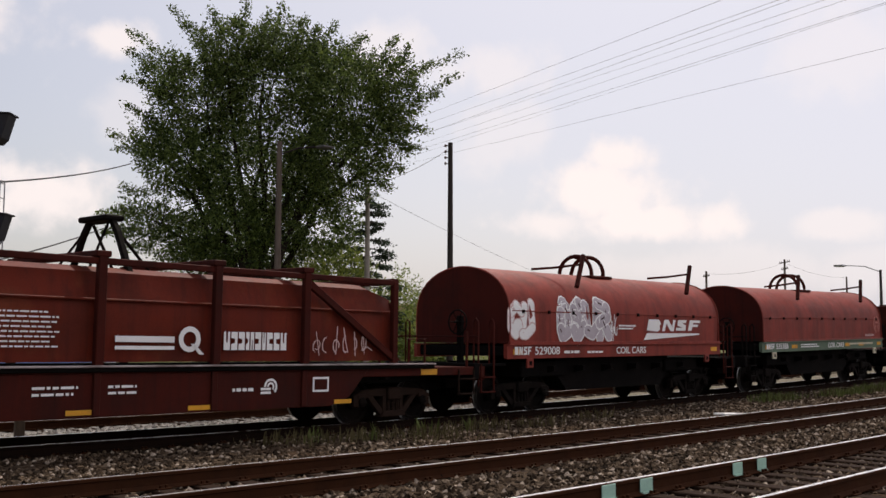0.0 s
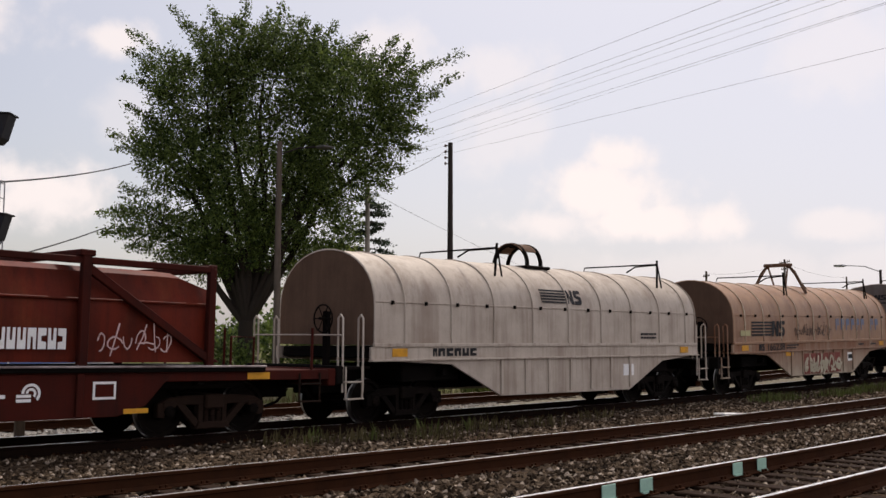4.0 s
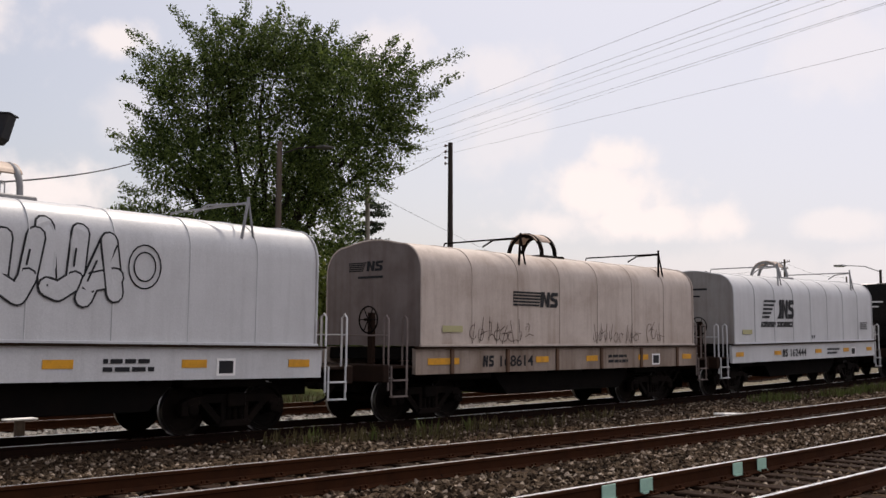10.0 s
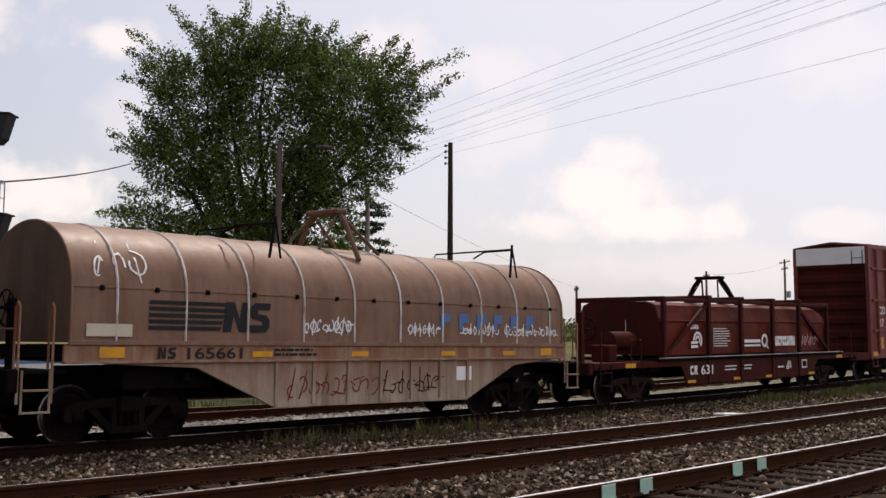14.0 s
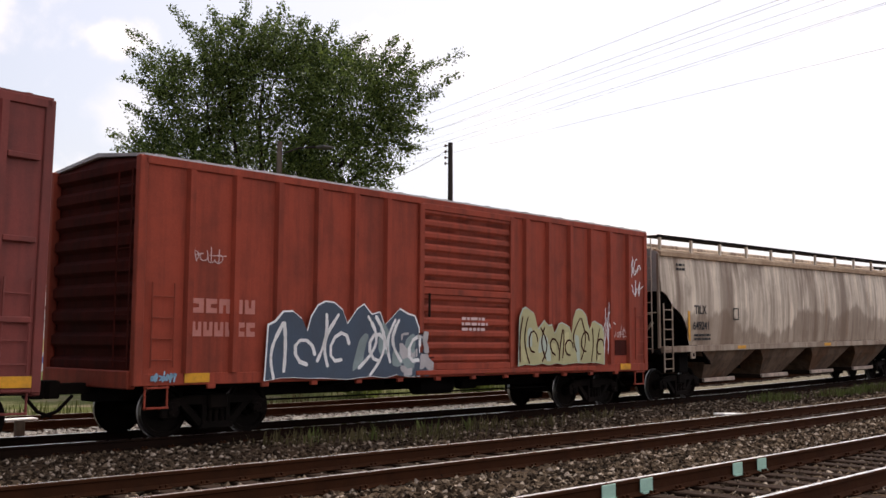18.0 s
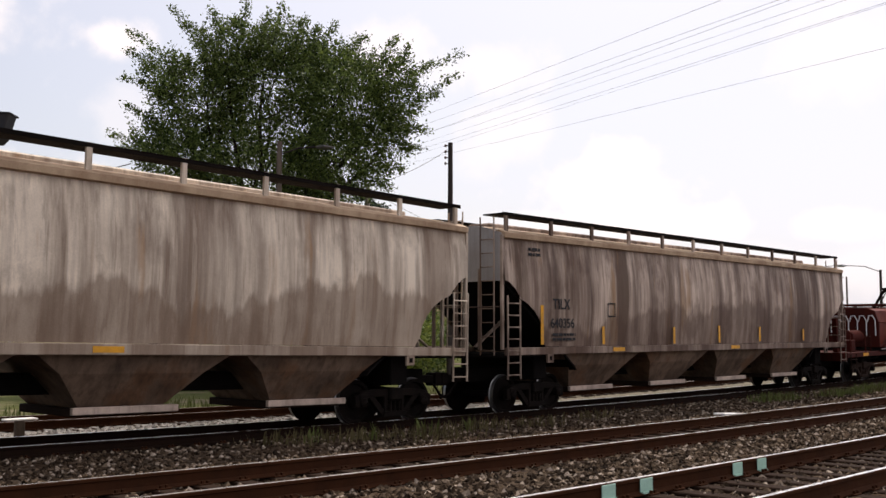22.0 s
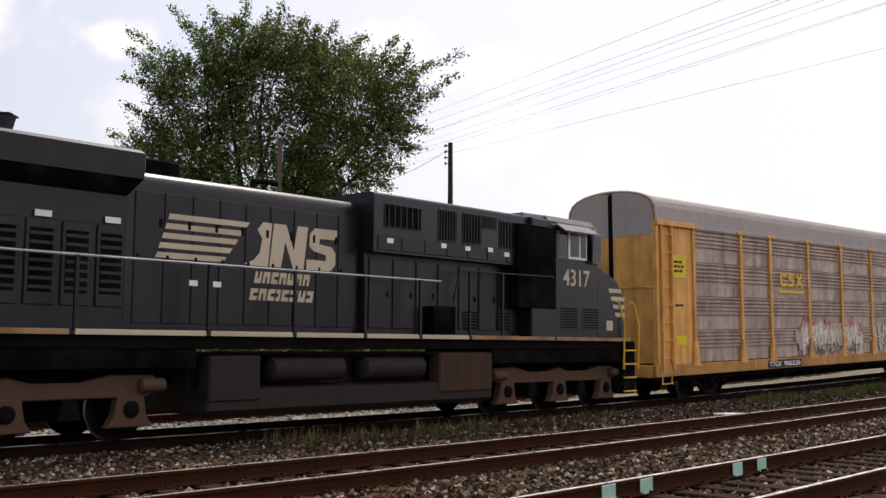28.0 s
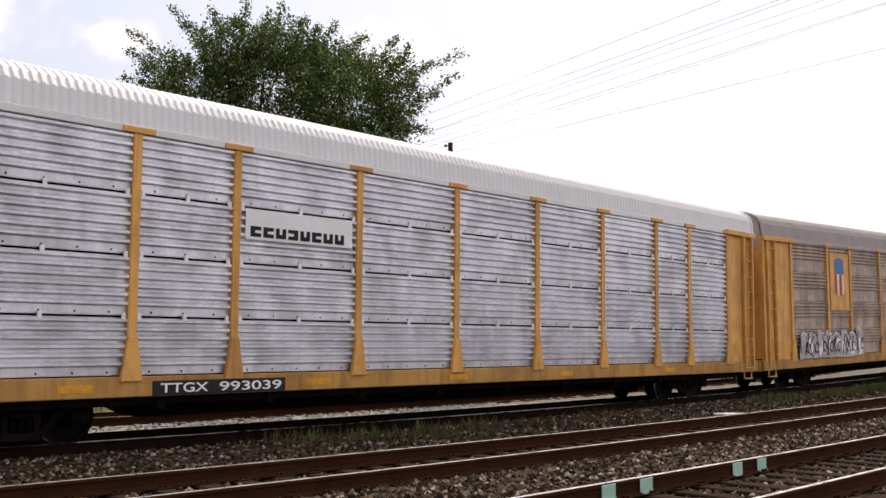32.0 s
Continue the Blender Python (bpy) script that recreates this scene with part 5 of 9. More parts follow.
def sprayed_piece(root, x0, x1, z0, z1, fills, rim, ink, seed, label, y=-1.512, n=6, wrap=None, line=0.014, start=0.0):
    """one large sprayed piece: a ragged silhouette with a rim, cloudy fills and curling strokes"""
    rs = random.Random(seed)
    h, w = z1 - z0, (x1 - x0) / n
    peaks = [rs.uniform(0.74, 1.0) for _ in range(n)]
    foot = [rs.random() for _ in range(13)]
    top = []
    for k in range(n):
        a = x0 + w * k
        rise = peaks[k] * min(1.0, start + (1 - start) * (k + 0.6)) if start else peaks[k]
        for u, v in ((0.06, 0.8), (0.22, 0.93 + rs.uniform(-0.08, 0.05)), (0.4, 1.0), (0.62, 0.96 + rs.uniform(-0.1, 0.05)), (0.84, 0.9), (0.97, 0.72)):
            top.append((a + w * u, z0 + h * rise * v))

    def shape(grow):
        m = len(top) - 1
        low = [(x0 + (x1 - x0) * i / 12, z0 - grow * 0.4 + h * 0.05 * foot[i]) for i in range(13)]
        return [(low[0][0] - grow, low[0][1])] + low[1:-1] + [(low[-1][0] + grow, low[-1][1])] + [(p + grow * (2 * i / m - 1), q + grow) for i, (p, q) in reversed(list(enumerate(top)))]

    g = part("graffiti", wrapped(prism(B(), shape(0.03), y - 0.003, y, "y"), y, wrap), rim, root, label)
    part("sprayed_colour", wrapped(prism(B(), shape(0.0), y - 0.006, y, "y"), y, wrap), fills[0], g)
    for k in range(n * 3):
        c = x0 + w * (k / 3 + rs.uniform(0.2, 0.4))
        hi = h * peaks[min(n - 1, k // 3)] * 0.8
        rz = hi * rs.uniform(0.14, 0.34)
        zc = z0 + rz * 1.2 + (hi - 2.4 * rz) * rs.random()
        c = min(max(c, x0 + w * 0.3), x1 - w * 0.3)
        p = blob(rs, c, zc, w * rs.uniform(0.12, 0.26), rz, 16, 0.14, rs.uniform(-0.2, 0.3))
        part("sprayed_colour", wrapped(prism(B(), p, y - 0.0075 - 0.0004 * (k % 6), y - 0.005, "y"), y, wrap), rs.choice(fills[1:] or fills), g)
    for k in range(n * 3):
        bm = B()
        ax, hi = x0 + w * (k / 3 + rs.uniform(0.05, 0.3)), h * peaks[min(n - 1, k // 3)] * 0.84
        bend, lean, low = rs.uniform(-0.35, 0.35), rs.uniform(-0.15, 0.3), rs.uniform(0.05, 0.3)
        pts = []
        for i in range(9):
            t = i / 8
            pts.append((min(max(ax + w * (lean * t + bend * math.sin(math.pi * t * rs.choice((1, 1.02)))), x0 + 0.03), x1 - 0.03), z0 + hi * (low + (1 - low) * t)))
        if k % 3 == 2:
            pts = [(min(max(ax + w * 0.24 * math.cos(q * 0.7), x0), x1), z0 + hi * (0.5 + 0.22 * math.sin(q * 0.7 + bend))) for q in range(8)]
        for a, b in zip(pts, pts[1:]):
            prism(bm, capsule(a, b, line * rs.uniform(0.8, 1.2), 3), y - 0.0125, y - 0.0105, "y")
        tagged(part("stroke", wrapped(bm, y, wrap), ink, g), kind="stuff")
    return g


def sprayed_word(root, s, x, z, size, m, y, width=0.0, lay=None, label=""):
    """thin hand-sprayed word, laid on a slanted face where one is given"""
    ob = text(root, s, x, z, size, m, y, "sprayed_word", label, 0.0, 1.0, width)
    if lay:
        for v in ob.data.vertices:
            v.co.y = lay(v.co.z) - 0.012 + (v.co.y - y)
    return ob


def owner_mark(root, shapes, x0, x1, z, h, m, y=-1.512):
    """the owner's initials as plain blocks"""
    w = (x1 - x0) / len(shapes)
    g = None
    for k, o in enumerate(shapes):
        ob = part("owner_mark" if g is None else "mark_block", prism(B(), block_shape(o, x0 + w * k, z, w * 0.86, h), y - 0.004, y, "y"), m, g or root)
        g = g or ob
    return g


def fleet_number(root, s, x0, x1, z, h, m, y=-1.512, shapes=(BLOCK_N, BLOCK_S)):
    """blocks for the owner's mark, then the number"""
    w = (x1 - x0) / (len(s) + len(shapes) + 0.6)
    owner_mark(root, shapes, x0, x0 + w * len(shapes), z, h, m, y)
    nx = x0 + (len(shapes) + 0.6) * w
    return text(root, s, nx, z, h * 1.4, m, y, bold=0.012, width=x1 - nx)


def scrawl(root, x0, x1, z0, z1, m, seed, label="", y=-1.514, r=0.016, loops=9, name="scrawl", wrap=None):
    """hand-sprayed strokes: loose joined curls and slashes"""
    rs = random.Random(seed)
    first = None
    n = max(3, min(26, int(round((x1 - x0) / ((z1 - z0) * 0.5)))))
    w, h = (x1 - x0) / n, z1 - z0
    for k in range(n):
        tall, sl, turn, bow = rs.uniform(0.55, 1.0), rs.uniform(0.0, 0.5), rs.choice((-1, 1)), rs.uniform(2.6, 6.6)
        cx, rx, rz, a0 = x0 + w * (k + 0.45), w * rs.uniform(0.28, 0.62), h * 0.5 * tall, rs.uniform(0, 6.28)
        pts = []
        for i in range(11):
            u = i / 10
            a = a0 + turn * bow * u
            v = 0.5 * tall + (0.5 - 0.22 * u) * tall * math.sin(a) * rs.uniform(0.82, 1.0)
            pts.append((cx + rx * (1 - 0.3 * u) * math.cos(a) + sl * (v - 0.5) * h * 0.5, z0 + h * v))
        strokes = [pts]
        if rs.random() < 0.6:
            lean = rs.uniform(-0.5, 0.7) * w
            strokes.append([(cx - lean * 0.5, z0 + h * rs.uniform(-0.1, 0.15)), (cx + lean * 0.1, z0 + h * 0.5), (cx + lean * 0.5, z0 + h * rs.uniform(0.75, 1.12))])
        if rs.random() < 0.4:
            zc = z0 + h * rs.uniform(0.05, 0.6)
            strokes.append([(cx - w * 0.2, zc), (cx + w * 0.4, zc + rz * rs.uniform(-0.2, 0.4)), (cx + w * 0.95, zc + rz * rs.uniform(-0.3, 0.5))])
        for line in strokes:
            bm = B()
            for a, b in zip(line, line[1:]):
                prism(bm, capsule(a, b, r * rs.uniform(0.5, 0.85), 3), y - 0.003, y, "y")
            ob = part("stroke" if first else name, wrapped(bm, y, wrap), m, first or root, "" if first else label)
            first = first or ob
    return first


def ladder(root, x, y, z0, z1, w, m, rungs=5, r=0.016, along="x", name="ladder"):
    bm = B()
    for s in (-w / 2, w / 2):
        p = (x + s, y) if along == "x" else (x, y + s)
        tube(bm, [(*p, z0), (*p, z1)], r)
    for k in range(rungs):
        z = z0 + (z1 - z0) * (k + 0.35) / rungs
        a, b = ((x - w / 2, y, z), (x + w / 2, y, z)) if along == "x" else ((x, y - w / 2, z), (x, y + w / 2, z))
        tube(bm, [a, b], r * 0.8)
    return part(name, bm, m, root)


def handrail(root, pts, m, r=0.018, name="handrail"):
    return part(name, tube(B(), pts, r, 6), m, root, smooth=50)


def brake_wheel(root, x, y, z, r, m, axis="x"):
    bm = B()
    ring = []
    for k in range(20):
        a = 6.2832 * k / 20
        ring.append((x, y + r * math.cos(a), z + r * math.sin(a)))
    wheel = part("brake_wheel", tube(bm, ring, 0.018, 6, True), m, root, "spoked brake wheel")
    for k in range(6):
        a = 6.2832 * k / 6
        part("spoke", tube(B(), [(x, y, z), (x, y + r * math.cos(a), z + r * math.sin(a))], 0.012, 5), m, wheel)
    part("hub", tube(B(), [(x - 0.1, y, z), (x + 0.1, y, z)], 0.03, 8), m, wheel)
    return wheel


def step_irons(root, x, m, w=0.42, y=-1.47, top=1.2):
    bm = B()
    for s in (-w / 2, w / 2):
        tube(bm, [(x + s, y, top), (x + s, y, 0.55)], 0.02)
    for z in (0.57, 0.9):
        box(bm, x - w / 2, x + w / 2, y - 0.06, y + 0.06, z - 0.015, z + 0.015, 0.004)
    return part("step", bm, m, root)


def reflector(root, x0, x1, z0, z1, y=-1.51, m=None):
    return part("reflector", box(B(), x0, x1, y - 0.005, y + 0.005, z0, z1, 0.002), m or ORANGE, root, "amber reflector strip")

# ---- coil wagons ----


def cover_outline(kind, half, z0, z1):
    """cross-section of a hood, closed, from the near lower edge over the crown"""
    if kind == "box":
        pts = [(-half, z0), (-half, z1 - 0.03), (-half + 0.03, z1), (half - 0.03, z1), (half, z1 - 0.03), (half, z0)]
    elif kind == "soft":
        r = 0.62
        zc = z1 - r - 0.12
        pts = [(-half, z0), (-half - 0.0, zc)]
        for k in range(1, 8):
            a = radians(90 * k / 8)
            pts.append((-half + r - r * math.cos(a), zc + r * math.sin(a)))
        pts.append((-half + r, zc + r))
        top = []
        for k in range(1, 6):
            t = k / 6
            y = (-half + r) * (1 - 2 * t)
            top.append((y, zc + r + 0.12 * math.sin(math.pi * t)))
        pts += top + [(-y, z) for y, z in reversed(pts)]
    else:
        spring = z0 + (z1 - z0) * 0.36
        pts = [(-half, z0), (-half, spring)]
        for k in range(1, 18):
            a = radians(180 - 180 * k / 18)
            pts.append((half * math.cos(a), spring + (z1 - spring) * math.sin(a) ** 0.86))
        pts += [(half, spring), (half, z0)]
    return pts


def surface(kind, half, z0, z1, dents=0.0, dent_scale=1.5, seed=0):
    """near face of a hood as y of (x, z)"""
    def at(x, z):
        y = hood_y(kind, half, z0, z1, max(z, z0)) if z > z0 else -half
        return y + (dent(x, -1, z, dents, dent_scale, seed) if dents else 0)
    return at


def hood_y(kind, half, z0, z1, z):
    """y of the near side at height z"""
    pts = cover_outline(kind, half, z0, z1)
    for (ya, za), (yb, zb) in zip(pts, pts[1:]):
        if za <= z <= zb and zb > za:
            return ya + (yb - ya) * (z - za) / (zb - za)
    return 0.0


def dent(x, y, z, amount, scale, seed):
    """depth of the dents, always inwards"""
    p = Vector((x * scale * 1.3 + seed * 3.7, (1 if y > 0 else -1) * 2.0, z * scale * 0.7))
    if amount > 0.03 and scale > 1.2:
        q = Vector((p.x * 0.62 + p.z * 0.45, p.y, p.z * 0.95 - p.x * 0.3))
        q += Vector((noise.noise(p * 0.8), 0, noise.noise(p * 0.8 + Vector((9, 3, 1))))) * 0.4
        d = noise.voronoi(q)[0]
        return amount * (1.1 * min(d[1] - d[0], 0.8) + 0.7 * abs(noise.noise(p * 0.7)) + 0.25 * abs(noise.noise(p * 2.2)))
    return amount * (0.75 - noise.noise(p) - 0.35 * noise.noise(p * 2.3))


def wrinkled(bm, amount, scale, seed):
    for v in bm.verts:
        v.co.y += dent(*v.co, amount, scale, seed) * (1 if v.co.y < 0 else -1)


def hood(root, kind, xf, xr, half, z0, z1, m, ribs=(), rib_m=None, dents=0.0, seed=1, seam=None, end_m=None, grid=0.28, dent_scale=1.5):
    pts = cover_outline(kind, half, z0, z1)
    bm = B()
    nx = int((xr - xf) / grid)
    rows = []
    for i in range(nx + 1):
        x = xf + (xr - xf) * i / nx
        fat = []
        for (ya, za), (yb, zb) in zip(pts, pts[1:]):
            steps = max(1, int(math.hypot(yb - ya, zb - za) / grid))
            fat += [(ya + (yb - ya) * k / steps, za + (zb - za) * k / steps) for k in range(steps)]
        fat.append(pts[-1])
        rows.append([bm.verts.new((x, *p)) for p in fat])
    for a, b in zip(rows, rows[1:]):
        for k in range(len(a) - 1):
            bm.faces.new((a[k], a[k + 1], b[k + 1], b[k]))
    if dents:
        wrinkled(bm, dents, dent_scale, seed)
    bmesh.ops.recalc_face_normals(bm, faces=bm.faces[:])
    shell = part("hood", bm, m, root, smooth=50)
    for nm, x, s in (("end_panel", xf, -1), ("end_panel", xr, 1)):
        bm = prism(B(), pts, x - s * 0.03, x + s * 0.012, "x")
        e = part(nm, bm, end_m or m, shell)
    # rolled lip round each end and along the foot
    for x in (xf, xr):
        bm = B()
        tube(bm, [(x, y * 1.004, z + 0.004) for y, z in pts], 0.022, 5)
        part("end_lip", bm, m, shell, smooth=60)
    part("foot_angle", box(B(), xf - 0.03, xr + 0.03, -half - 0.05, -half + 0.02, z0 - 0.04, z0 + 0.035, 0.008), m, shell)
    for x in ribs:
        bm = B()
        tube(bm, [(x, y * 1.004, z + 0.004) for y, z in pts], 0.022, 5)
        part("rib", bm, rib_m or m, shell, smooth=60)
    if seam:
        y = hood_y(kind, half, z0, z1, seam)
        part("seam", box(B(), xf, xr, y - 0.012, y + 0.02, seam - 0.014, seam + 0.014, 0.004), m, shell)
        n = int((xr - xf) / 0.95)
        for k in range(n):
            x = xf + 0.5 + (xr - xf - 1) * k / max(1, n - 1)
            part("clip", box(B(), x - 0.035, x + 0.035, y - 0.05, y, seam - 0.05, seam + 0.03, 0.008), IRON, shell)
    return shell


def lifting_gear(root, xf, xr, z1, half, m, centre="hoop", posts=True, plate=None):
    """corner guide posts and the middle lifting bail"""
    span = xr - xf
    if posts:
        for x, s in ((xf + span * 0.31, 1), (xf + span * 0.86, 1)):
            bm = B()
            yb, zb = -half * 0.93, z1 - 0.42
            if posts == "single":
                tube(bm, [(x - 0.28, yb, zb), (x + 0.3, yb + 0.2, z1 + 0.42)], 0.065, 8)
                tube(bm, [(x + 0.12, yb + 0.12, z1 + 0.18), (x - 0.5, yb + 0.5, z1 + 0.08), (x - 1.1, yb + 0.8, z1 + 0.02)], 0.035, 6)
                part("guide_post", bm, m, root, "thick leaning steel guide post")
                continue
            tube(bm, [(x - 0.12, yb, zb), (x + 0.1, yb + 0.12, z1 + 0.36)], 0.03, 6)
            tube(bm, [(x + 0.16, yb + 0.02, zb), (x + 0.1, yb + 0.12, z1 + 0.3)], 0.022, 6)
            tube(bm, [(x + 0.1, yb + 0.1, z1 + 0.24), (x - 0.6, yb + 0.4, z1 + 0.16), (x - 0.75, yb + 0.6, z1 + 0.0)], 0.022, 6)
            tube(bm, [(x + 0.1, yb + 0.1, z1 + 0.26), (x + 0.1, half * 0.8, z1 + 0.26), (x, half * 0.93, zb)], 0.022, 6)
            part("guide_post", bm, m, root, "leaning steel guide post")
    xm = (xf + xr) / 2
    if centre == "hoop":
        for s in (-0.28, 0.28):
            bm = B()
            arc = [(xm + s, -0.55 * math.cos(a), z1 - 0.08 + 0.62 * math.sin(a) ** 0.8) for a in [math.pi * k / 12 for k in range(13)]]
            tube(bm, arc, 0.055, 8)
            part("lifting_hoop", bm, m, root, "arched steel lifting hoop", smooth=60)
        if plate:
            bm = B()
            prof = [(-0.55 * math.cos(a), z1 - 0.06 + 0.64 * math.sin(a) ** 0.8) for a in [math.pi * (0.2 + 0.6 * k / 12) for k in range(13)]]
            prism(bm, prof + [(y * 0.95, z - 0.02) for y, z in reversed(prof)], xm - 0.36, xm + 0.36, "x")
            part("hoop_plate", bm, plate, root, "curved plate over the lifting hoop")
        bm = B()
        tube(bm, [(xm - 0.28, 0, z1 + 0.5), (xm + 0.28, 0, z1 + 0.5)], 0.045, 8)
        box(bm, xm - 0.5, xm + 0.5, -0.7, 0.7, z1 - 0.1, z1 - 0.02, 0.02)
        part("lifting_bar", bm, m, root)
    elif centre == "frame":
        bm = B()
        for sy in (-1, 1):
            tube(bm, [(xm, sy * 0.38, z1 + 0.76), (xm, sy * 0.62, z1 + 0.5), (xm, sy * 1.05, z1 - 0.3)], 0.055, 6)
            tube(bm, [(xm + 0.05, sy * 0.4, z1 + 0.7), (xm + 1.0, sy * 0.6, z1 - 0.1)], 0.035, 6)
            tube(bm, [(xm - 0.05, sy * 0.4, z1 + 0.7), (xm - 0.7, sy * 0.6, z1 - 0.1)], 0.03, 6)
        box(bm, xm - 0.16, xm + 0.16, -0.5, 0.5, z1 + 0.7, z1 + 0.82, 0.03)
        part("lifting_frame", bm, plate or m, root, "steel lifting frame on splayed legs")


def platform(root, x_body, x_end, s, m, rail_m, z=1.15, brake=False):
    """end platform with grab irons, steps and a brake stand"""
    a, b = min(x_body, x_end), max(x_body, x_end)
    part("end_platform", box(B(), a, b, -1.4, 1.4, z - 0.06, z, 0.01), m, root)
    part("end_sill", box(B(), x_end - 0.09, x_end + 0.09, -1.45, 1.45, z - 0.34, z + 0.02, 0.02), m, root)
    for sy in (-1, 1):
        for x in (x_end - s * 0.08, x_end - s * 0.62):
            handrail(root, [(x, sy * 1.42, z - 0.5), (x, sy * 1.42, z + 0.95), (x - s * 0.0, sy * 1.36, z + 1.02), (x, sy * 1.28, z + 0.95), (x, sy * 1.28, z)], rail_m, 0.022, "grab_iron")
    handrail(root, [(x_end - s * 0.05, -1.4, z + 0.62), (x_end - s * 0.05, 1.4, z + 0.62)], rail_m, 0.018)
    step_irons(root, x_end - s * 0.35, rail_m, 0.44, -1.46, z)
    coupler(root, x_end + s * 0.55, s)
    if brake:
        bm = box(B(), x_end - s * 0.3 - 0.05, x_end - s * 0.3 + 0.05, -0.75, -0.6, z, z + 1.1, 0.01)
        part("brake_stand", bm, m, root)
        brake_wheel(root, x_end - s * 0.2, -0.68, z + 0.95, 0.28, IRON)


def underframe(root, xf, xr, z=0.62, top=1.1, tanks=True):
    part("centre_sill", box(B(), xf, xr, -0.32, 0.32, z, top, 0.02), UNDER, root)
    n = 6
    for k in range(n):
        x = xf + 2.8 + (xr - xf - 5.6) * k / (n - 1)
        part("cross_bearer", prism(B(), [(-1.4, top), (-1.4, top - 0.12), (-0.3, z + 0.1), (0.3, z + 0.1), (1.4, top - 0.12), (1.4, top)], x - 0.06, x + 0.06, "x"), UNDER, root)
    for s in (-1, 1):
        x = (xf + xr) / 2 + s * ((xr - xf) / 2 - 2.6)
        part("body_bolster", box(B(), x - 0.9, x + 0.9, -1.2, 1.2, 0.84, top + 0.1, 0.03), UNDER, root)
    if tanks:
        xm = (xf + xr) / 2
        part("air_reservoir", lathe(B(), [(xm - 0.6, 0.08), (xm - 0.55, 0.2), (xm + 0.55, 0.2), (xm + 0.6, 0.08)], (0, -0.75, 0.72), "x", 14), UNDER, root, smooth=50)
        part("brake_cylinder", lathe(B(), [(xm + 1.0, 0.06), (xm + 1.05, 0.16), (xm + 1.6, 0.16), (xm + 1.62, 0.04)], (0, -0.6, 0.75), "x", 12), UNDER, root, smooth=50)
        part("brake_rod", tube(B(), [(xf + 1.5, -0.5, 0.55), (xr - 1.5, -0.5, 0.55)], 0.02), UNDER, root)


def trough(root, half, z=0.46, name="coil_trough"):
    """the deep cradle that hangs between the trucks"""
    part(name, prism(B(), [(-half, 1.3), (-half, 0.9), (-half + 0.45, z), (half - 0.45, z), (half, 0.9), (half, 1.3)], -1.1, 1.1, "y", 0.01), UNDER, root, "sooty trough under the deck")


def sill(root, xf, xr, z0, z1, m, y=1.5, stiff=0):
    bm = B()
    for s in (-1, 1):
        prism(bm, [(s * y, z0), (s * y, z1), (s * (y - 0.1), z1), (s * (y - 0.1), z0 + 0.02)], xf, xr, "x")
        box(bm, xf, xr, s * y - 0.06 - (0.02 if s > 0 else 0), s * y + 0.06 - (0.0 if s > 0 else 0.0) - (0.04 if s > 0 else -0.04), z1 - 0.03, z1, 0.006)
    ob = part("side_sill", bm, m, root)
    for k in range(stiff):
        x = xf + (xr - xf) * (k + 0.5) / stiff
        part("sill_post", box(B(), x - 0.05, x + 0.05, -y - 0.045, -y + 0.0, z0, z1 - 0.03, 0.008), m, ob)
    return ob


def jack_pad(root, x, m, z=1.0):
    bm = B()
    box(bm, x - 0.12, x + 0.12, -1.53, -1.47, z - 0.22, z, 0.01)
    p = part("jacking_pad", bm, m, root)
    part("socket", box(B(), x - 0.05, x + 0.05, -1.536, -1.52, z - 0.16, z - 0.06, 0.004), UNDER, p)


def coil_round(label, xc, half_len, paint, sill_m, rail_m, trucks=4.05):
    root = vehicle("coil_wagon", label, xc, "coil wagon")
    L = half_len
    hood(root, "round", -L, L, 1.5, 1.66, 3.5, paint, seam=2.42, dents=0.012, seed=xc, end_m=DUSTSHADE_RED)
    lifting_gear(root, -L, L, 3.5, 1.5, DARKRED, "hoop", "single")
    sill(root, -L - 0.1, L + 0.1, 1.3, 1.64, sill_m)
    part("deck", box(B(), -L, L, -1.4, 1.4, 1.36, 1.6, 0.02), UNDER, root)
    underframe(root, -L - 0.9, L + 0.9)
    trough(root, trucks - 1.35)
    for s in (-1, 1):
        platform(root, s * L, s * (L + 1.1), s, UNDER, rail_m, 1.2, brake=s < 0)
        jack_pad(root, s * (L - 0.75), RED if paint is RED and sill_m is RED else CREAM, 1.3)
        reflector(root, s * (L - 0.3) - 0.18, s * (L - 0.3) + 0.18, 1.4, 1.52, -1.508)
    truck(root, -trucks)
    truck(root, trucks)
    return root


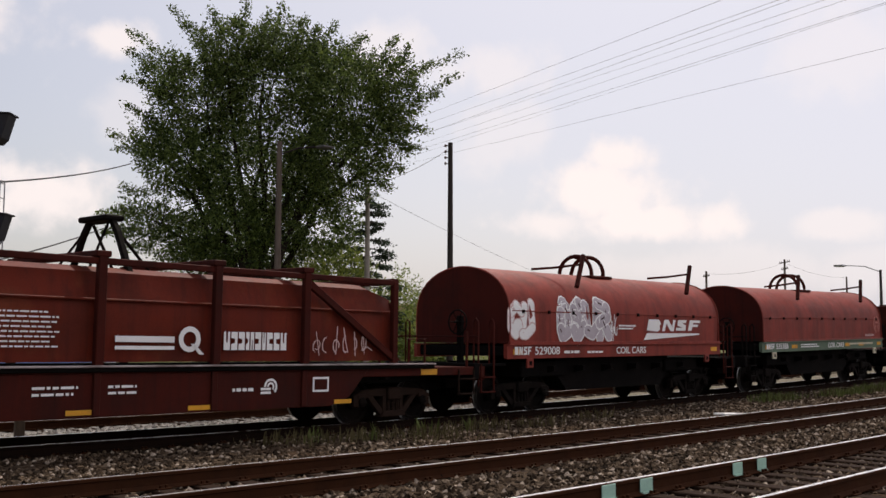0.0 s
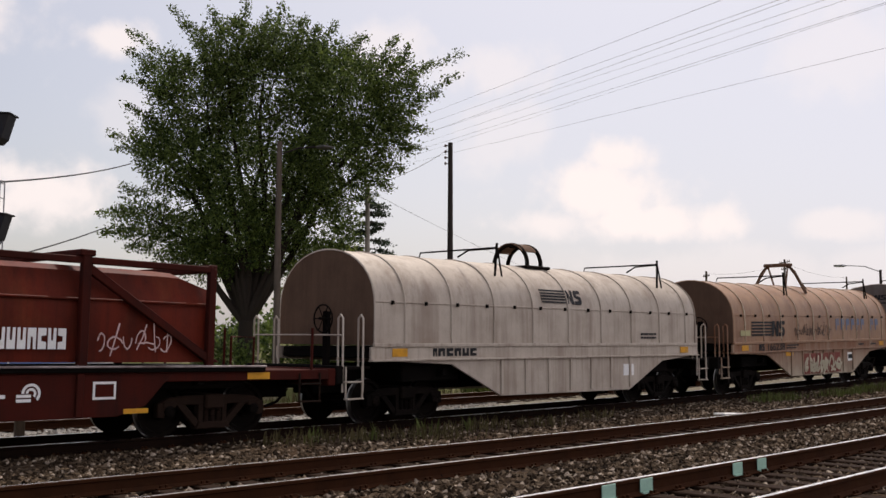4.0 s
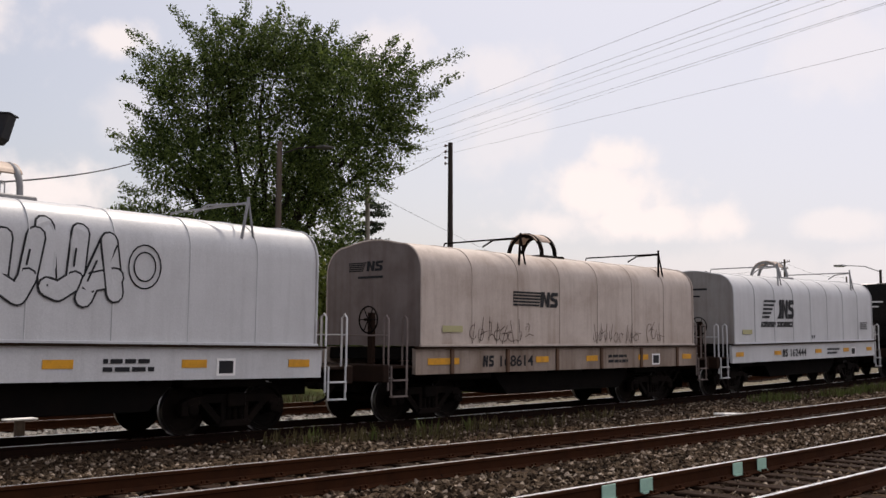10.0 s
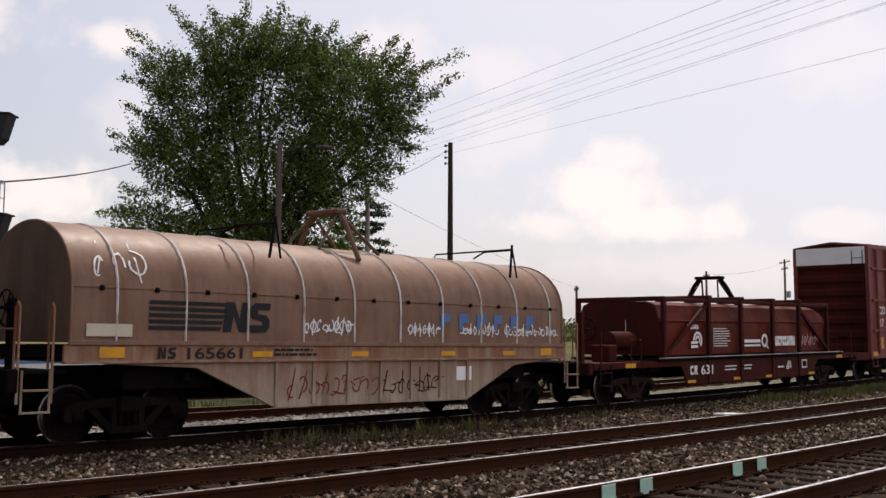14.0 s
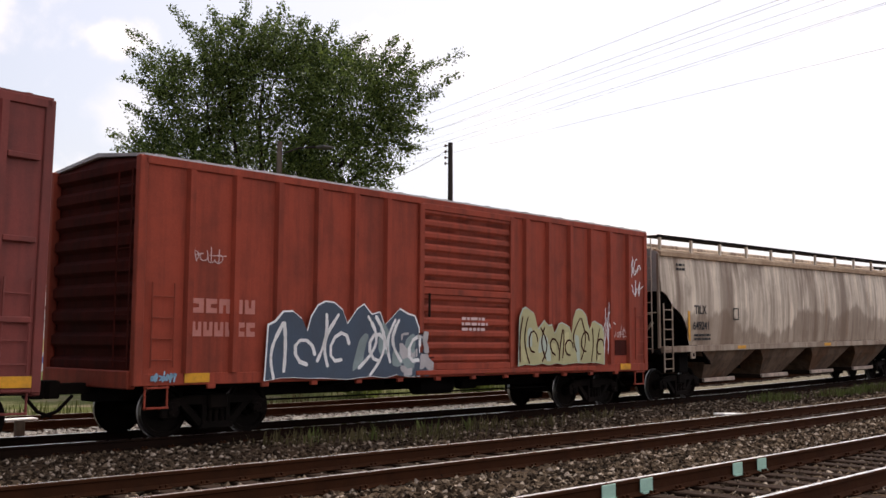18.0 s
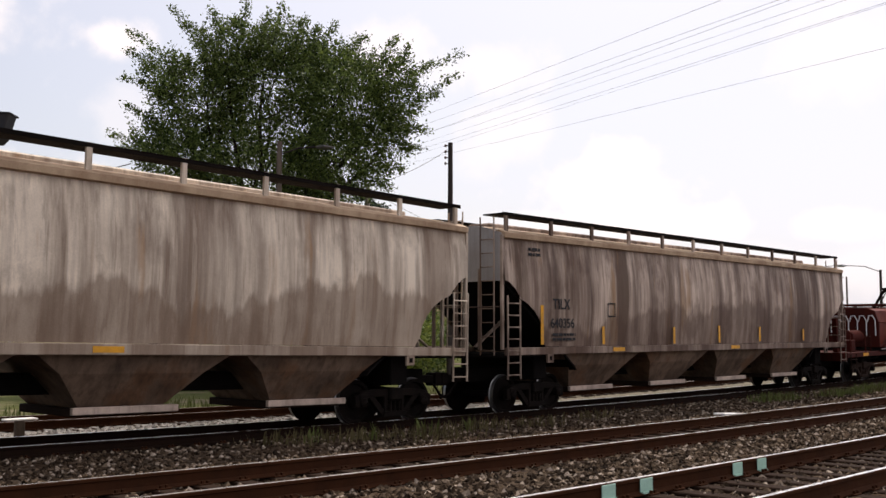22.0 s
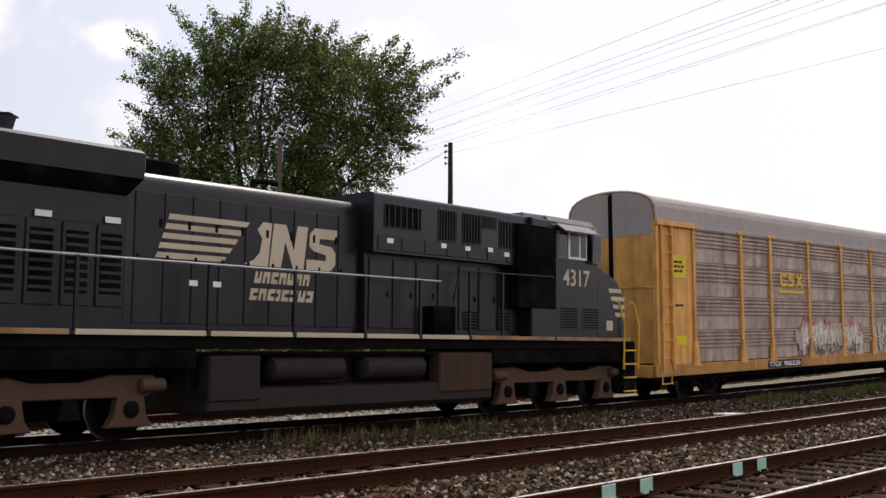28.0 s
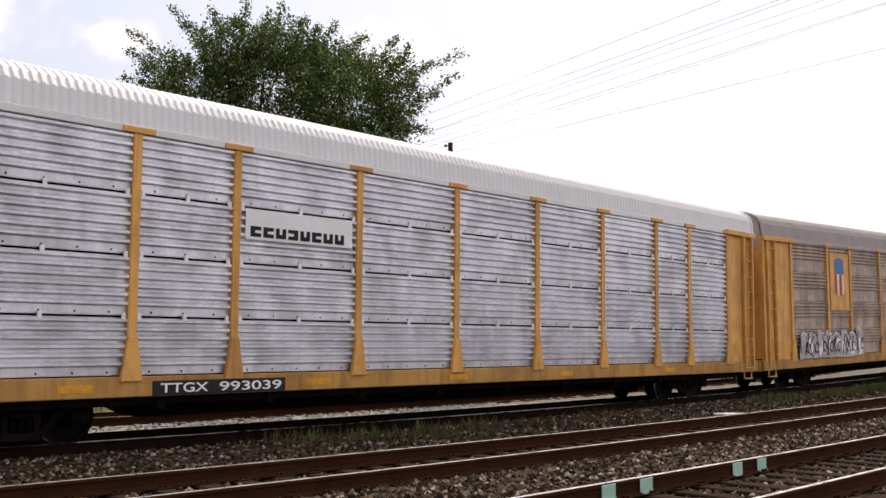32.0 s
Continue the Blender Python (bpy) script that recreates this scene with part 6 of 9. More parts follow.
def coil_flat(label, xc, L, kind, paint, sill_m, rail_m, z1=3.92, trucks=4.2, stiff=8, ribs=6, dents=0.01, sill_z=1.0, gear=True, grid=0.28, dent_scale=1.5):
    root = vehicle("coil_wagon", label, xc, "coil wagon")
    rb = [-L + 2 * L * (k + 1) / (ribs + 1) for k in range(ribs)]
    h = hood(root, kind, -L, L, 1.5, 1.6, z1, paint, dents=dents, seed=xc, grid=grid, dent_scale=dent_scale, end_m=None if dents > 0.1 else HOPPEREND if paint is GREY else DUSTSHADE_GREY)
    for x in rb:
        pts = cover_outline(kind, 1.5, 1.6, z1)
        bm = tube(B(), [(x, y * 1.0, z) for y, z in pts], 0.012, 5)
        part("panel_joint", bm, paint, h, smooth=60)
    if gear:
        lifting_gear(root, -L, L, z1, 1.5, PALEGEAR if paint is GREY else IRON, "hoop", True, DULLGALV)
    sd = sill(root, -L - 0.15, L + 0.15, sill_z, 1.56, sill_m, stiff=0 if sill_m is DIRTSILL else stiff)
    for k in range(stiff if sill_m is DIRTSILL else 0):
        x = -L + 2 * L * (k + 0.5) / stiff
        part("sill_post", box(B(), x - 0.05, x + 0.05, -1.55, -1.5, sill_z, 1.53, 0.008), DUSTSHADE_TAN, sd)
    part("sill_flange", box(B(), -L - 0.2, L + 0.2, -1.6, -1.48, 1.545, 1.59, 0.006), RUSTIRON, root, "dark flange under the hood")
    part("deck", box(B(), -L, L, -1.4, 1.4, 1.3, 1.55, 0.02), UNDER, root)
    underframe(root, -L - 0.8, L + 0.8)
    trough(root, trucks - 1.35)
    for s in (-1, 1):
        platform(root, s * L, s * (L + 0.95), s, RUSTIRON, rail_m, 1.2, brake=s < 0)
    truck(root, -trucks - (0.85 if gear else 0.0))
    truck(root, trucks)
    return root


def coil_belly(label, xc, L, paint, side, trucks=5.15, ribs=9, rib_m=None, gear="frame"):
    root = vehicle("coil_wagon", label, xc, "coil wagon")
    rb = [-L + 2 * L * (k + 0.6) / ribs for k in range(ribs)]
    hood(root, "round", -L, L, 1.5, 1.62, 3.62, paint, rb, rib_m, 0.01, xc, seam=2.5, end_m=DUSTSHADE_TAN)
    lifting_gear(root, -L, L, 3.62, 1.5, IRON, gear, True, DUSTSHADE_TAN)
    bm = B()
    for s in (-1, 1):
        prism(bm, [(-L - 0.1, 1.58), (-L - 0.1, 1.32), (-L + 2.3, 1.2), (-L + 4.0, 0.46), (L - 3.6, 0.42), (L - 1.9, 1.16), (L + 0.1, 1.32), (L + 0.1, 1.58)], s * 1.49 - 0.03, s * 1.49 + 0.03, "y", 0.008)
    sd = part("side_girder", bm, side, root, "deep fish-bellied side girder")
    for k in range(7):
        x = -L + 4.0 + (2 * L - 7.6) * k / 6
        part("girder_post", box(B(), x - 0.04, x + 0.04, -1.56, -1.52, 0.5, 1.3, 0.008), side, sd)
    part("girder_flange", box(B(), -L - 0.1, L + 0.1, -1.58, -1.44, 1.29, 1.33, 0.006), side, sd)
    part("deck", box(B(), -L, L, -1.4, 1.4, 1.36, 1.58, 0.02), UNDER, root)
    underframe(root, -L - 0.6, L + 0.6, tanks=False)
    for s in (-1, 1):
        platform(root, s * L, s * (L + 0.85), s, UNDER, side, 1.2, brake=s < 0)
        reflector(root, s * (L - 0.7) - 0.22, s * (L - 0.7) + 0.22, 1.38, 1.55, -1.532)
    truck(root, -trucks)
    truck(root, trucks)
    return root


def coil_shield(label, xc, front_frame=True, detail=0):
    root = vehicle("coil_wagon", label, xc, "coil wagon")
    # hood of flat facets, one end sloping
    prof = [(-1.38, 1.3), (-1.38, 2.25), (-1.22, 2.74), (-0.95, 2.84), (0.95, 2.84), (1.22, 2.74), (1.38, 2.25), (1.38, 1.3)]
    bm = B()
    rows = []
    xs = [-5.37 + 11.4 * i / 38 for i in range(39)]
    for x in xs:
        rows.append([bm.verts.new((x, y, z)) for y, z in prof])
    for a, b in zip(rows, rows[1:]):
        for k in range(len(prof) - 1):
            bm.faces.new((a[k], a[k + 1], b[k + 1], b[k]))
    bmesh.ops.subdivide_edges(bm, edges=[e for e in bm.edges if abs(e.verts[0].co.x - e.verts[1].co.x) < 0.01], cuts=3, use_grid_fill=True)
    wrinkled(bm, 0.05, 0.9, xc)
    for v in bm.verts:
        if v.co.x > 5.4:
            v.co.z -= max(0, (v.co.z - 2.2)) * (v.co.x - 5.4) * 0.55
    bmesh.ops.recalc_face_normals(bm, faces=bm.faces[:])
    shell = part("hood", bm, SHIELDRED, root, "dented red steel hood", smooth=30)
    part("end_panel", prism(B(), prof, -5.42, -5.36, "x"), DARKRED, shell)
    part("end_panel", prism(B(), [(y, min(z, 2.5)) for y, z in prof], 5.98, 6.04, "x"), DARKRED, shell)
    part("seam", box(B(), -5.35, 5.9, -1.41, -1.35, 2.27, 2.31, 0.01), SHIELDRED, shell)
    # side stakes with a top chord and raking braces
    for x in (-2.77, -0.71, 1.5, 3.52):
        for s in (-1, 1):
            part("stake", box(B(), x - 0.075, x + 0.075, s * 1.48 - 0.06, s * 1.48 + 0.06, 1.22, 3.0, 0.012), DARKRED, root)
        part("stake_cap", box(B(), x - 0.13, x + 0.13, -1.55, 1.55, 2.96, 3.06, 0.015), DARKRED, root)
    ends = [5.9] + ([-5.3] if front_frame else [])
    for x in ends:
        for s in (-1, 1):
            part("end_post", box(B(), x - 0.07, x + 0.07, s * 1.46 - 0.06, s * 1.46 + 0.06, 1.22, 2.92, 0.012), DARKRED, root)
        part("end_beam", box(B(), x - 0.09, x + 0.09, -1.5, 1.5, 2.85, 2.98, 0.015), DARKRED, root)
    for s in (-1, 1):
        a = -5.3 if front_frame else -2.77
        part("top_chord", box(B(), a, 5.9, s * 1.46 - 0.05, s * 1.46 + 0.05, 2.84, 2.95, 0.012), DARKRED, root)
        part("brace", prism(B(), [(-2.77, 2.9), (-2.77, 2.74), (-5.1, 1.3), (-5.3, 1.3)], s * 1.45 - 0.045, s * 1.45 + 0.045, "y", 0.01), DARKRED, root)
        part("brace", prism(B(), [(3.52, 2.9), (3.52, 2.74), (5.85, 1.3), (6.1, 1.3)], s * 1.45 - 0.045, s * 1.45 + 0.045, "y", 0.01), DARKRED, root)
    bm = B()
    for sy in (-1, 1):
        prism(bm, [(sy * 0.3, 3.72), (sy * 0.42, 3.74), (sy * 0.62, 3.5), (sy * 1.08, 2.72), (sy * 0.96, 2.72), (sy * 0.52, 3.46)], 0.02, 0.12, "x", 0.01)
        tube(bm, [(0.1, sy * 0.3, 3.66), (0.8, sy * 0.62, 2.72)], 0.03, 6)
        tube(bm, [(0.04, sy * 0.3, 3.66), (-0.5, sy * 0.62, 2.72)], 0.025, 6)
    box(bm, -0.12, 0.26, -0.46, 0.46, 3.69, 3.79, 0.025)
    part("lifting_frame", bm, IRON, root, "splayed dark steel lifting frame")
    # deck, deep side sill, platforms
    part("deck", box(B(), -5.65, 7.1, -1.52, 1.52, 1.14, 1.22, 0.01), UNDER, root)
    part("deck_edge", box(B(), -5.65, 7.1, -1.56, -1.5, 1.215, 1.25, 0.008), mat("chafed_deck_edge", (0.42, 0.36, 0.34), 0.4, 0.3, amount=0.9, grime=(0.06, 0.025, 0.02), scale=1.6), root, "pale worn deck edge")
    bm = B()
    for s in (-1, 1):
        prism(bm, [(-4.4, 1.12), (-4.0, 0.44), (4.2, 0.44), (4.7, 0.6), (5.2, 1.12)], s * 1.42 - 0.03, s * 1.42 + 0.03, "y", 0.008)
    sd = part("side_sill", bm, DARKRED, root)
    for x in (-2.77, -0.71, 1.5, 3.52):
        part("sill_post", box(B(), x - 0.06, x + 0.06, -1.5, -1.44, 0.46, 1.13, 0.01), DARKRED, sd)
    part("side_beam", box(B(), -8.7, 8.7, -1.44, -1.34, 0.98, 1.16, 0.01), DARKRED, root)
    part("side_beam", box(B(), -8.7, 8.7, 1.34, 1.44, 0.98, 1.16, 0.01), DARKRED, root)
    underframe(root, -8.6, 8.6, 0.6, 1.05, tanks=False)
    for s in (-1, 1):
        part("end_platform", box(B(), min(s * 5.65, s * 8.8), max(s * 5.65, s * 8.8), -1.4, 1.4, 1.08, 1.16, 0.01), DARKRED, root)
        part("end_sill", box(B(), s * 8.8 - 0.1, s * 8.8 + 0.1, -1.42, 1.42, 0.85, 1.18, 0.02), DARKRED, root)
        coupler(root, s * 9.3, s)
        step_irons(root, s * 8.2, RUSTIRON, 0.5, -1.46, 1.1)
        for sy in (-1, 1):
            handrail(root, [(s * 8.3, sy * 1.38, 1.15), (s * 8.3, sy * 1.38, 1.95)], DARKRED, 0.03, "grab_iron")
            handrail(root, [(s * 6.4, sy * 1.4, 1.15), (s * 6.4, sy * 1.4, 1.75), (s * 6.9, sy * 1.4, 1.75), (s * 6.9, sy * 1.4, 1.15)], DARKRED, 0.025, "grab_iron")
        reflector(root, s * 7.0 - 0.25, s * 7.0 + 0.25, 1.0, 1.12, -1.446)
    for y in (-0.95, 0.35):
        part("brake_stand", box(B(), -8.68, -8.54, y - 0.09, y + 0.09, 1.16, 2.5, 0.015), DARKRED, root)
    brake_wheel(root, -8.25, -0.9, 2.05, 0.3, IRON)
    part("air_reservoir", lathe(B(), [(-7.0, 0.1), (-6.95, 0.26), (-5.9, 0.26), (-5.85, 0.1)], (0, -0.7, 1.72), "x", 16), DARKRED, root, smooth=50)
    part("valve_box", box(B(), -7.5, -7.1, -1.1, -0.5, 1.16, 1.62, 0.03), DARKRED, root)
    truck(root, -6.3, RUSTIRON, "rusty")
    truck(root, 6.3, RUSTIRON, "rusty")
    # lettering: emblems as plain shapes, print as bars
    y = -1.432
    ring = []
    for k in range(15):
        a = radians(180 - 225 * k / 14)
        ring.append((math.cos(a), math.sin(a)))

    def wheel_mark(cx, cz, r, yy):
        polys = []
        for p, q in zip(ring, ring[1:]):
            for ro, ri in ((1.0, 0.72), (0.55, 0.3)):
                polys.append([(cx + p[0] * r * ro, cz + p[1] * r * ro), (cx + q[0] * r * ro, cz + q[1] * r * ro), (cx + q[0] * r * ri, cz + q[1] * r * ri), (cx + p[0] * r * ri, cz + p[1] * r * ri)])
        polys.append([(cx - r * 1.5, cz - r * 0.1), (cx, cz - r * 0.1), (cx, cz - r * 0.4), (cx - r * 1.5, cz - r * 0.4)])
        polys.append([(cx - r * 1.5, cz - r * 0.55), (cx, cz - r * 0.55), (cx, cz - r * 0.85), (cx - r * 1.5, cz - r * 0.85)])
        flat(root, "emblem", polys, WHITE, yy)
    wheel_mark(-3.35, 1.72, 0.26, y)
    wheel_mark(2.75, 0.84, 0.15, -1.452)
    wordmark(root, -3.95, -3.2, 2.05, 2.18, 7, WHITE, y, int(xc) + 1)
    bars(root, -2.4, -1.3, 1.5, 2.1, 8, WHITE, y, int(xc) + 2, 0.66)
    flat(root, "emblem", [[(-0.4, 1.62), (0.7, 1.62), (0.7, 1.72), (-0.4, 1.72)], [(-0.4, 1.5), (0.7, 1.5), (0.7, 1.56), (-0.4, 1.56)],
                          *[[(1.0 + 0.22 * math.cos(a), 1.68 + 0.22 * math.sin(a)), (1.0 + 0.22 * math.cos(a + 0.42), 1.68 + 0.22 * math.sin(a + 0.42)), (1.0 + 0.13 * math.cos(a + 0.42), 1.68 + 0.13 * math.sin(a + 0.42)), (1.0 + 0.13 * math.cos(a), 1.68 + 0.13 * math.sin(a))] for a in [0.42 * k for k in range(15)]],
                          [(1.02, 1.6), (1.1, 1.6), (1.3, 1.42), (1.2, 1.42)]], WHITE, y)
    wordmark(root, 1.7, 3.35, 1.5, 1.82, 10, WHITE, y, int(xc) + 3)
    return root

# ---- boxcars ----


def corrugated(z0, z1, n, depth, y=0.0, flat_part=0.3):
    """upright section of a ribbed panel: list of (out, z)"""
    out = []
    h = (z1 - z0) / n
    for k in range(n):
        a = z0 + k * h
        out += [(y, a), (y, a + h * flat_part), (y + depth, a + h * (flat_part + 0.18)), (y + depth, a + h * 0.82)]
    out.append((y, z1))
    return out


def ribbed_end(root, x, s, half, z0, z1, n, m, name="end_wall", peak=0.12):
    """end wall with lying corrugations, under a low gable"""
    prof = corrugated(z0, z1, n, 0.09)
    bm = B()
    rows = [[bm.verts.new((x + s * o, y, z + (peak * (1 - abs(y) / half) if z > z1 - 0.01 else 0))) for o, z in prof] for y in (-half, -half * 0.9, 0, half * 0.9, half)]
    for a, b in zip(rows, rows[1:]):
        for k in range(len(prof) - 1):
            bm.faces.new((a[k], a[k + 1], b[k + 1], b[k]))
    back = [bm.verts.new((x - s * 0.05, y, z)) for y, z in ((-half, z0), (half, z0), (half, z1), (0, z1 + peak), (-half, z1))]
    bm.faces.new(back)
    bmesh.ops.recalc_face_normals(bm, faces=bm.faces[:])
    return part(name, bm, m, root)


def roof_sheet(root, half_len, half, z, peak, m, n=22):
    bm = B()
    prism(bm, [(-half - 0.03, z - 0.02), (-half - 0.03, z + 0.03), (0, z + peak + 0.04), (half + 0.03, z + 0.03), (half + 0.03, z - 0.02), (0, z + peak - 0.03)], -half_len - 0.02, half_len + 0.02, "x")
    r = part("roof", bm, m, root)
    for k in range(n):
        x = -half_len + 2 * half_len * (k + 0.5) / n
        part("roof_rib", prism(B(), [(-half, z + 0.03), (0, z + peak + 0.04), (half, z + 0.03), (half, z + 0.05), (0, z + peak + 0.06), (-half, z + 0.05)], x - 0.04, x + 0.04, "x"), m, r)


def boxcar(label, xc, L, z0, z1, m, posts, trucks, roof_m, ribs_n=9, top_band=None):
    root = vehicle("boxcar", label, xc, "boxcar")
    for s in (-1, 1):
        part("side_wall", box(B(), -L, L, s * 1.46 - 0.04, s * 1.46 + 0.04, z0 + 0.12, z1, 0.006), m, root)
        part("side_sill", box(B(), -L + 0.02, L - 0.02, s * 1.47 - 0.06, s * 1.47 + 0.06, z0, z0 + 0.2, 0.012), m, root)
        part("top_chord", box(B(), -L, L, s * 1.48 - 0.06, s * 1.48 + 0.06, z1 - 0.14, z1 + 0.0, 0.012), m, root)
        ribbed_end(root, s * (L - 0.06), s, 1.44, z0 + 0.05, z1, ribs_n, DUSTSHADE_RED)
        for sy in (-1, 1):
            part("corner_post", box(B(), s * L - 0.1, s * L + 0.06, sy * 1.47 - 0.07, sy * 1.47 + 0.07, z0, z1, 0.015), m, root)
        coupler(root, s * (L + 0.65), s)
        part("end_sill", box(B(), s * (L + 0.05) - 0.08, s * (L + 0.05) + 0.08, -1.4, 1.4, z0 - 0.05, z0 + 0.25, 0.02), m, root)
        step_irons(root, s * (L - 0.35), m, 0.42, -1.5, z0 + 0.1)
    for x in posts:
        part("side_post", prism(B(), [(x - 0.085, -1.5), (x - 0.055, -1.594), (x + 0.055, -1.594), (x + 0.085, -1.5)], z0 + 0.2, z1 - 0.14, "z"), m, root)
    roof_sheet(root, L, 1.5, z1, 0.16, roof_m)
    underframe(root, -L, L, 0.62, z0 + 0.1)
    truck(root, -trucks)
    truck(root, trucks)
    ladder(root, L - 0.4, -1.56, z0 + 0.3, z0 + 1.7, 0.42, m, 4)
    ladder(root, -L + 0.4, -1.56, z0 + 0.3, z0 + 1.7, 0.42, m, 4)
    ladder(root, -L - 0.1, -1.1, z0 + 0.3, z1 - 0.2, 0.42, DUSTSHADE_RED, 9, along="y")
    return root


def hicube(xc):
    posts = [-7.0, -6.0, -5.05, -4.1, -3.2, -2.3] + [2.75, 3.6, 4.45, 5.3, 6.15, 6.95]
    r = boxcar("tall maroon hi-cube boxcar covered in graffiti along its foot", xc, 7.7, 0.87, 5.33, MAROON, posts, 6.25, MAROON, 8)
    xs = [-7.6] + posts[:6] + [-1.5]
    ys = [2.2] + posts[6:] + [7.6]
    for k, seq in enumerate((xs, ys)):
        for i, (a, b) in enumerate(zip(seq, seq[1:])):
            for z in (1.95, 3.15, 4.4):
                zz = z + (0.0 if (i + k) % 2 else 0.02)
                part("girt", box(B(), a + 0.07, b - 0.07, -1.585, -1.495, zz - 0.045, zz + 0.045, 0.012), MAROON, r)
    for a, b in ((-1.42, 0.36), (0.38, 2.12)):
        d = part("plug_door", box(B(), a, b, -1.53, -1.49, 1.1, 5.1, 0.012), MAROON, r)
        for z in (1.7, 2.55, 3.5, 4.4):
            part("door_beam", box(B(), a + 0.04, b - 0.04, -1.575, -1.53, z - 0.05, z + 0.05, 0.012), MAROON, d)
        for x in (a + 0.08, (a + b) / 2, b - 0.08):
            part("door_bar", tube(B(), [(x, -1.58, 1.15), (x, -1.58, 5.05)], 0.024), MAROON, d)
        part("door_handle", tube(B(), [(a + 0.2, -1.6, 2.2), (a + 0.75, -1.6, 2.2)], 0.022), MAROON, d)
    for z in (1.05, 5.14):
        part("door_rail", box(B(), -3.2, 4.0, -1.6, -1.5, z - 0.04, z + 0.04, 0.01), MAROON, r)
    part("end_band", box(B(), -7.79, -7.77, -1.42, 1.42, 4.62, 5.3), WHITE, r, "white band across the top of the end")
    bars(r, -1.2, -0.4, 3.2, 3.3, 1, WHITE, -1.585, 4)
    for a, b in ((-1.3, 3.0), (-1.3, 2.65)):
        decal(r, "label_plate", a, a + 0.38, b, b + 0.13, WHITE, -1.58)
    text(r, "CO", -6.83, 2.62, 0.42, WHITE, -1.506, bold=0.012)
    text(r, "ER", -5.88, 2.62, 0.42, WHITE, -1.506, bold=0.012)
    text(r, "17", -6.8, 2.13, 0.42, WHITE, -1.506, bold=0.012)
    text(r, "33", -5.88, 2.13, 0.42, WHITE, -1.506, bold=0.012)
    text(r, "92", -4.98, 2.13, 0.42, WHITE, -1.506, bold=0.012)
    for k, s in enumerate(("CLOSE AND LOCK", "DOOR BEFORE", "MOVING CAR")):
        text(r, s, 0.5 + 0.1 * k, 4.25 - 0.16 * k, 0.15, WHITE, -1.537, bold=0.004)
    bars(r, -5.9, -5.2, 1.4, 1.85, 4, PINK, -1.506, 3)
    bars(r, -4.95, -4.4, 1.5, 1.85, 2, PINK, -1.506, 5)
    bars(r, -3.8, -3.5, 2.2, 2.45, 2, PINK, -1.506, 6)
    graffiti(r, -4.4, -0.15, 0.8, 2.16, 4, DECAL_BLACK, WHITE, 11, "white and black halo of large bubble letters", -1.596, DECAL_BLACK, 0.14, 1, None, "SELF", 0.2)
    graffiti(r, -4.4, -0.15, 0.84, 2.1, 4, WHITE, WHITE, 11, "large white bubble-letter graffiti edged in black", -1.616, DECAL_BLACK, 0.14, 1, None, "SELF", 0.128)
    mural(r, -0.35, 1.0, 0.9, 1.9, (SILVER, PINK, DARKRED, WHITE, MAROON), 17, "grey and pink sprayed clutter", -1.598, 30, 0.15)
    sprayed_piece(r, 0.6, 2.45, 0.9, 2.55, (MINT, CREAM, TEAL, OLIVE, SLATE, DARKRED), CREAM, DECAL_BLACK, 12, "pale green and cream graffiti with dark strokes", -1.598, 3, None, 0.022)
    sprayed_piece(r, 2.4, 3.35, 0.9, 2.15, (TEAL, OLIVE, OLIVE, SLATE), TEAL, DECAL_BLACK, 14, "grey-teal and ochre sprayed shapes", -1.6, 2, None, 0.02)
    flat(r, "sprayed_colour", [blob(random.Random(15), 3.95, 2.5, 0.66, 0.24, 18, 0.05)], SPRAYRED, -1.599, 0.006, "soft red sprayed arch")
    sprayed_piece(r, 3.4, 4.5, 0.9, 2.55, (SILVER, PINK, DARKRED, SLATE, PINK), PINK, DECAL_BLACK, 15, "pink and grey sprayed picture", -1.602, 2, None, 0.022)
    sprayed_piece(r, 4.55, 6.95, 0.9, 2.35, (CREAM, MINT, TEAL, OLIVE, SLATE, DARKRED), WHITE, DECAL_BLACK, 16, "pale green, ochre and white graffiti", -1.598, 4, None, 0.022)
    for x in (5.0, 5.75, 6.3, 6.75):
        flat(r, "drip", [capsule((x, 1.8), (x, 2.55 - 0.1 * (x % 1)), 0.06, 4)], CREAM, -1.6)
    for k, x in enumerate((5.45, 6.2)):
        bars(r, x, x + 0.4, 1.95, 2.45, 6, WHITE, -1.604, 18 + k)
    sprayed_word(r, "XMAN", 2.35, 2.38, 0.32, WHITE, -1.6, 0.8, None, "white sprayed words")
    sprayed_word(r, "2019", 2.42, 2.08, 0.3, WHITE, -1.6, 0.68)
    for a, z in ((-6.94, 1.25), (-3.55, 1.25), (2.0, 1.45), (4.55, 1.3), (6.55, 1.3)):
        reflector(r, a, a + 0.24, z, z + 0.45, -1.59)
    reflector(r, -7.66, -7.2, 0.98, 1.15, -1.552)
    reflector(r, 7.1, 7.6, 0.95, 1.12, -1.552)
    return r




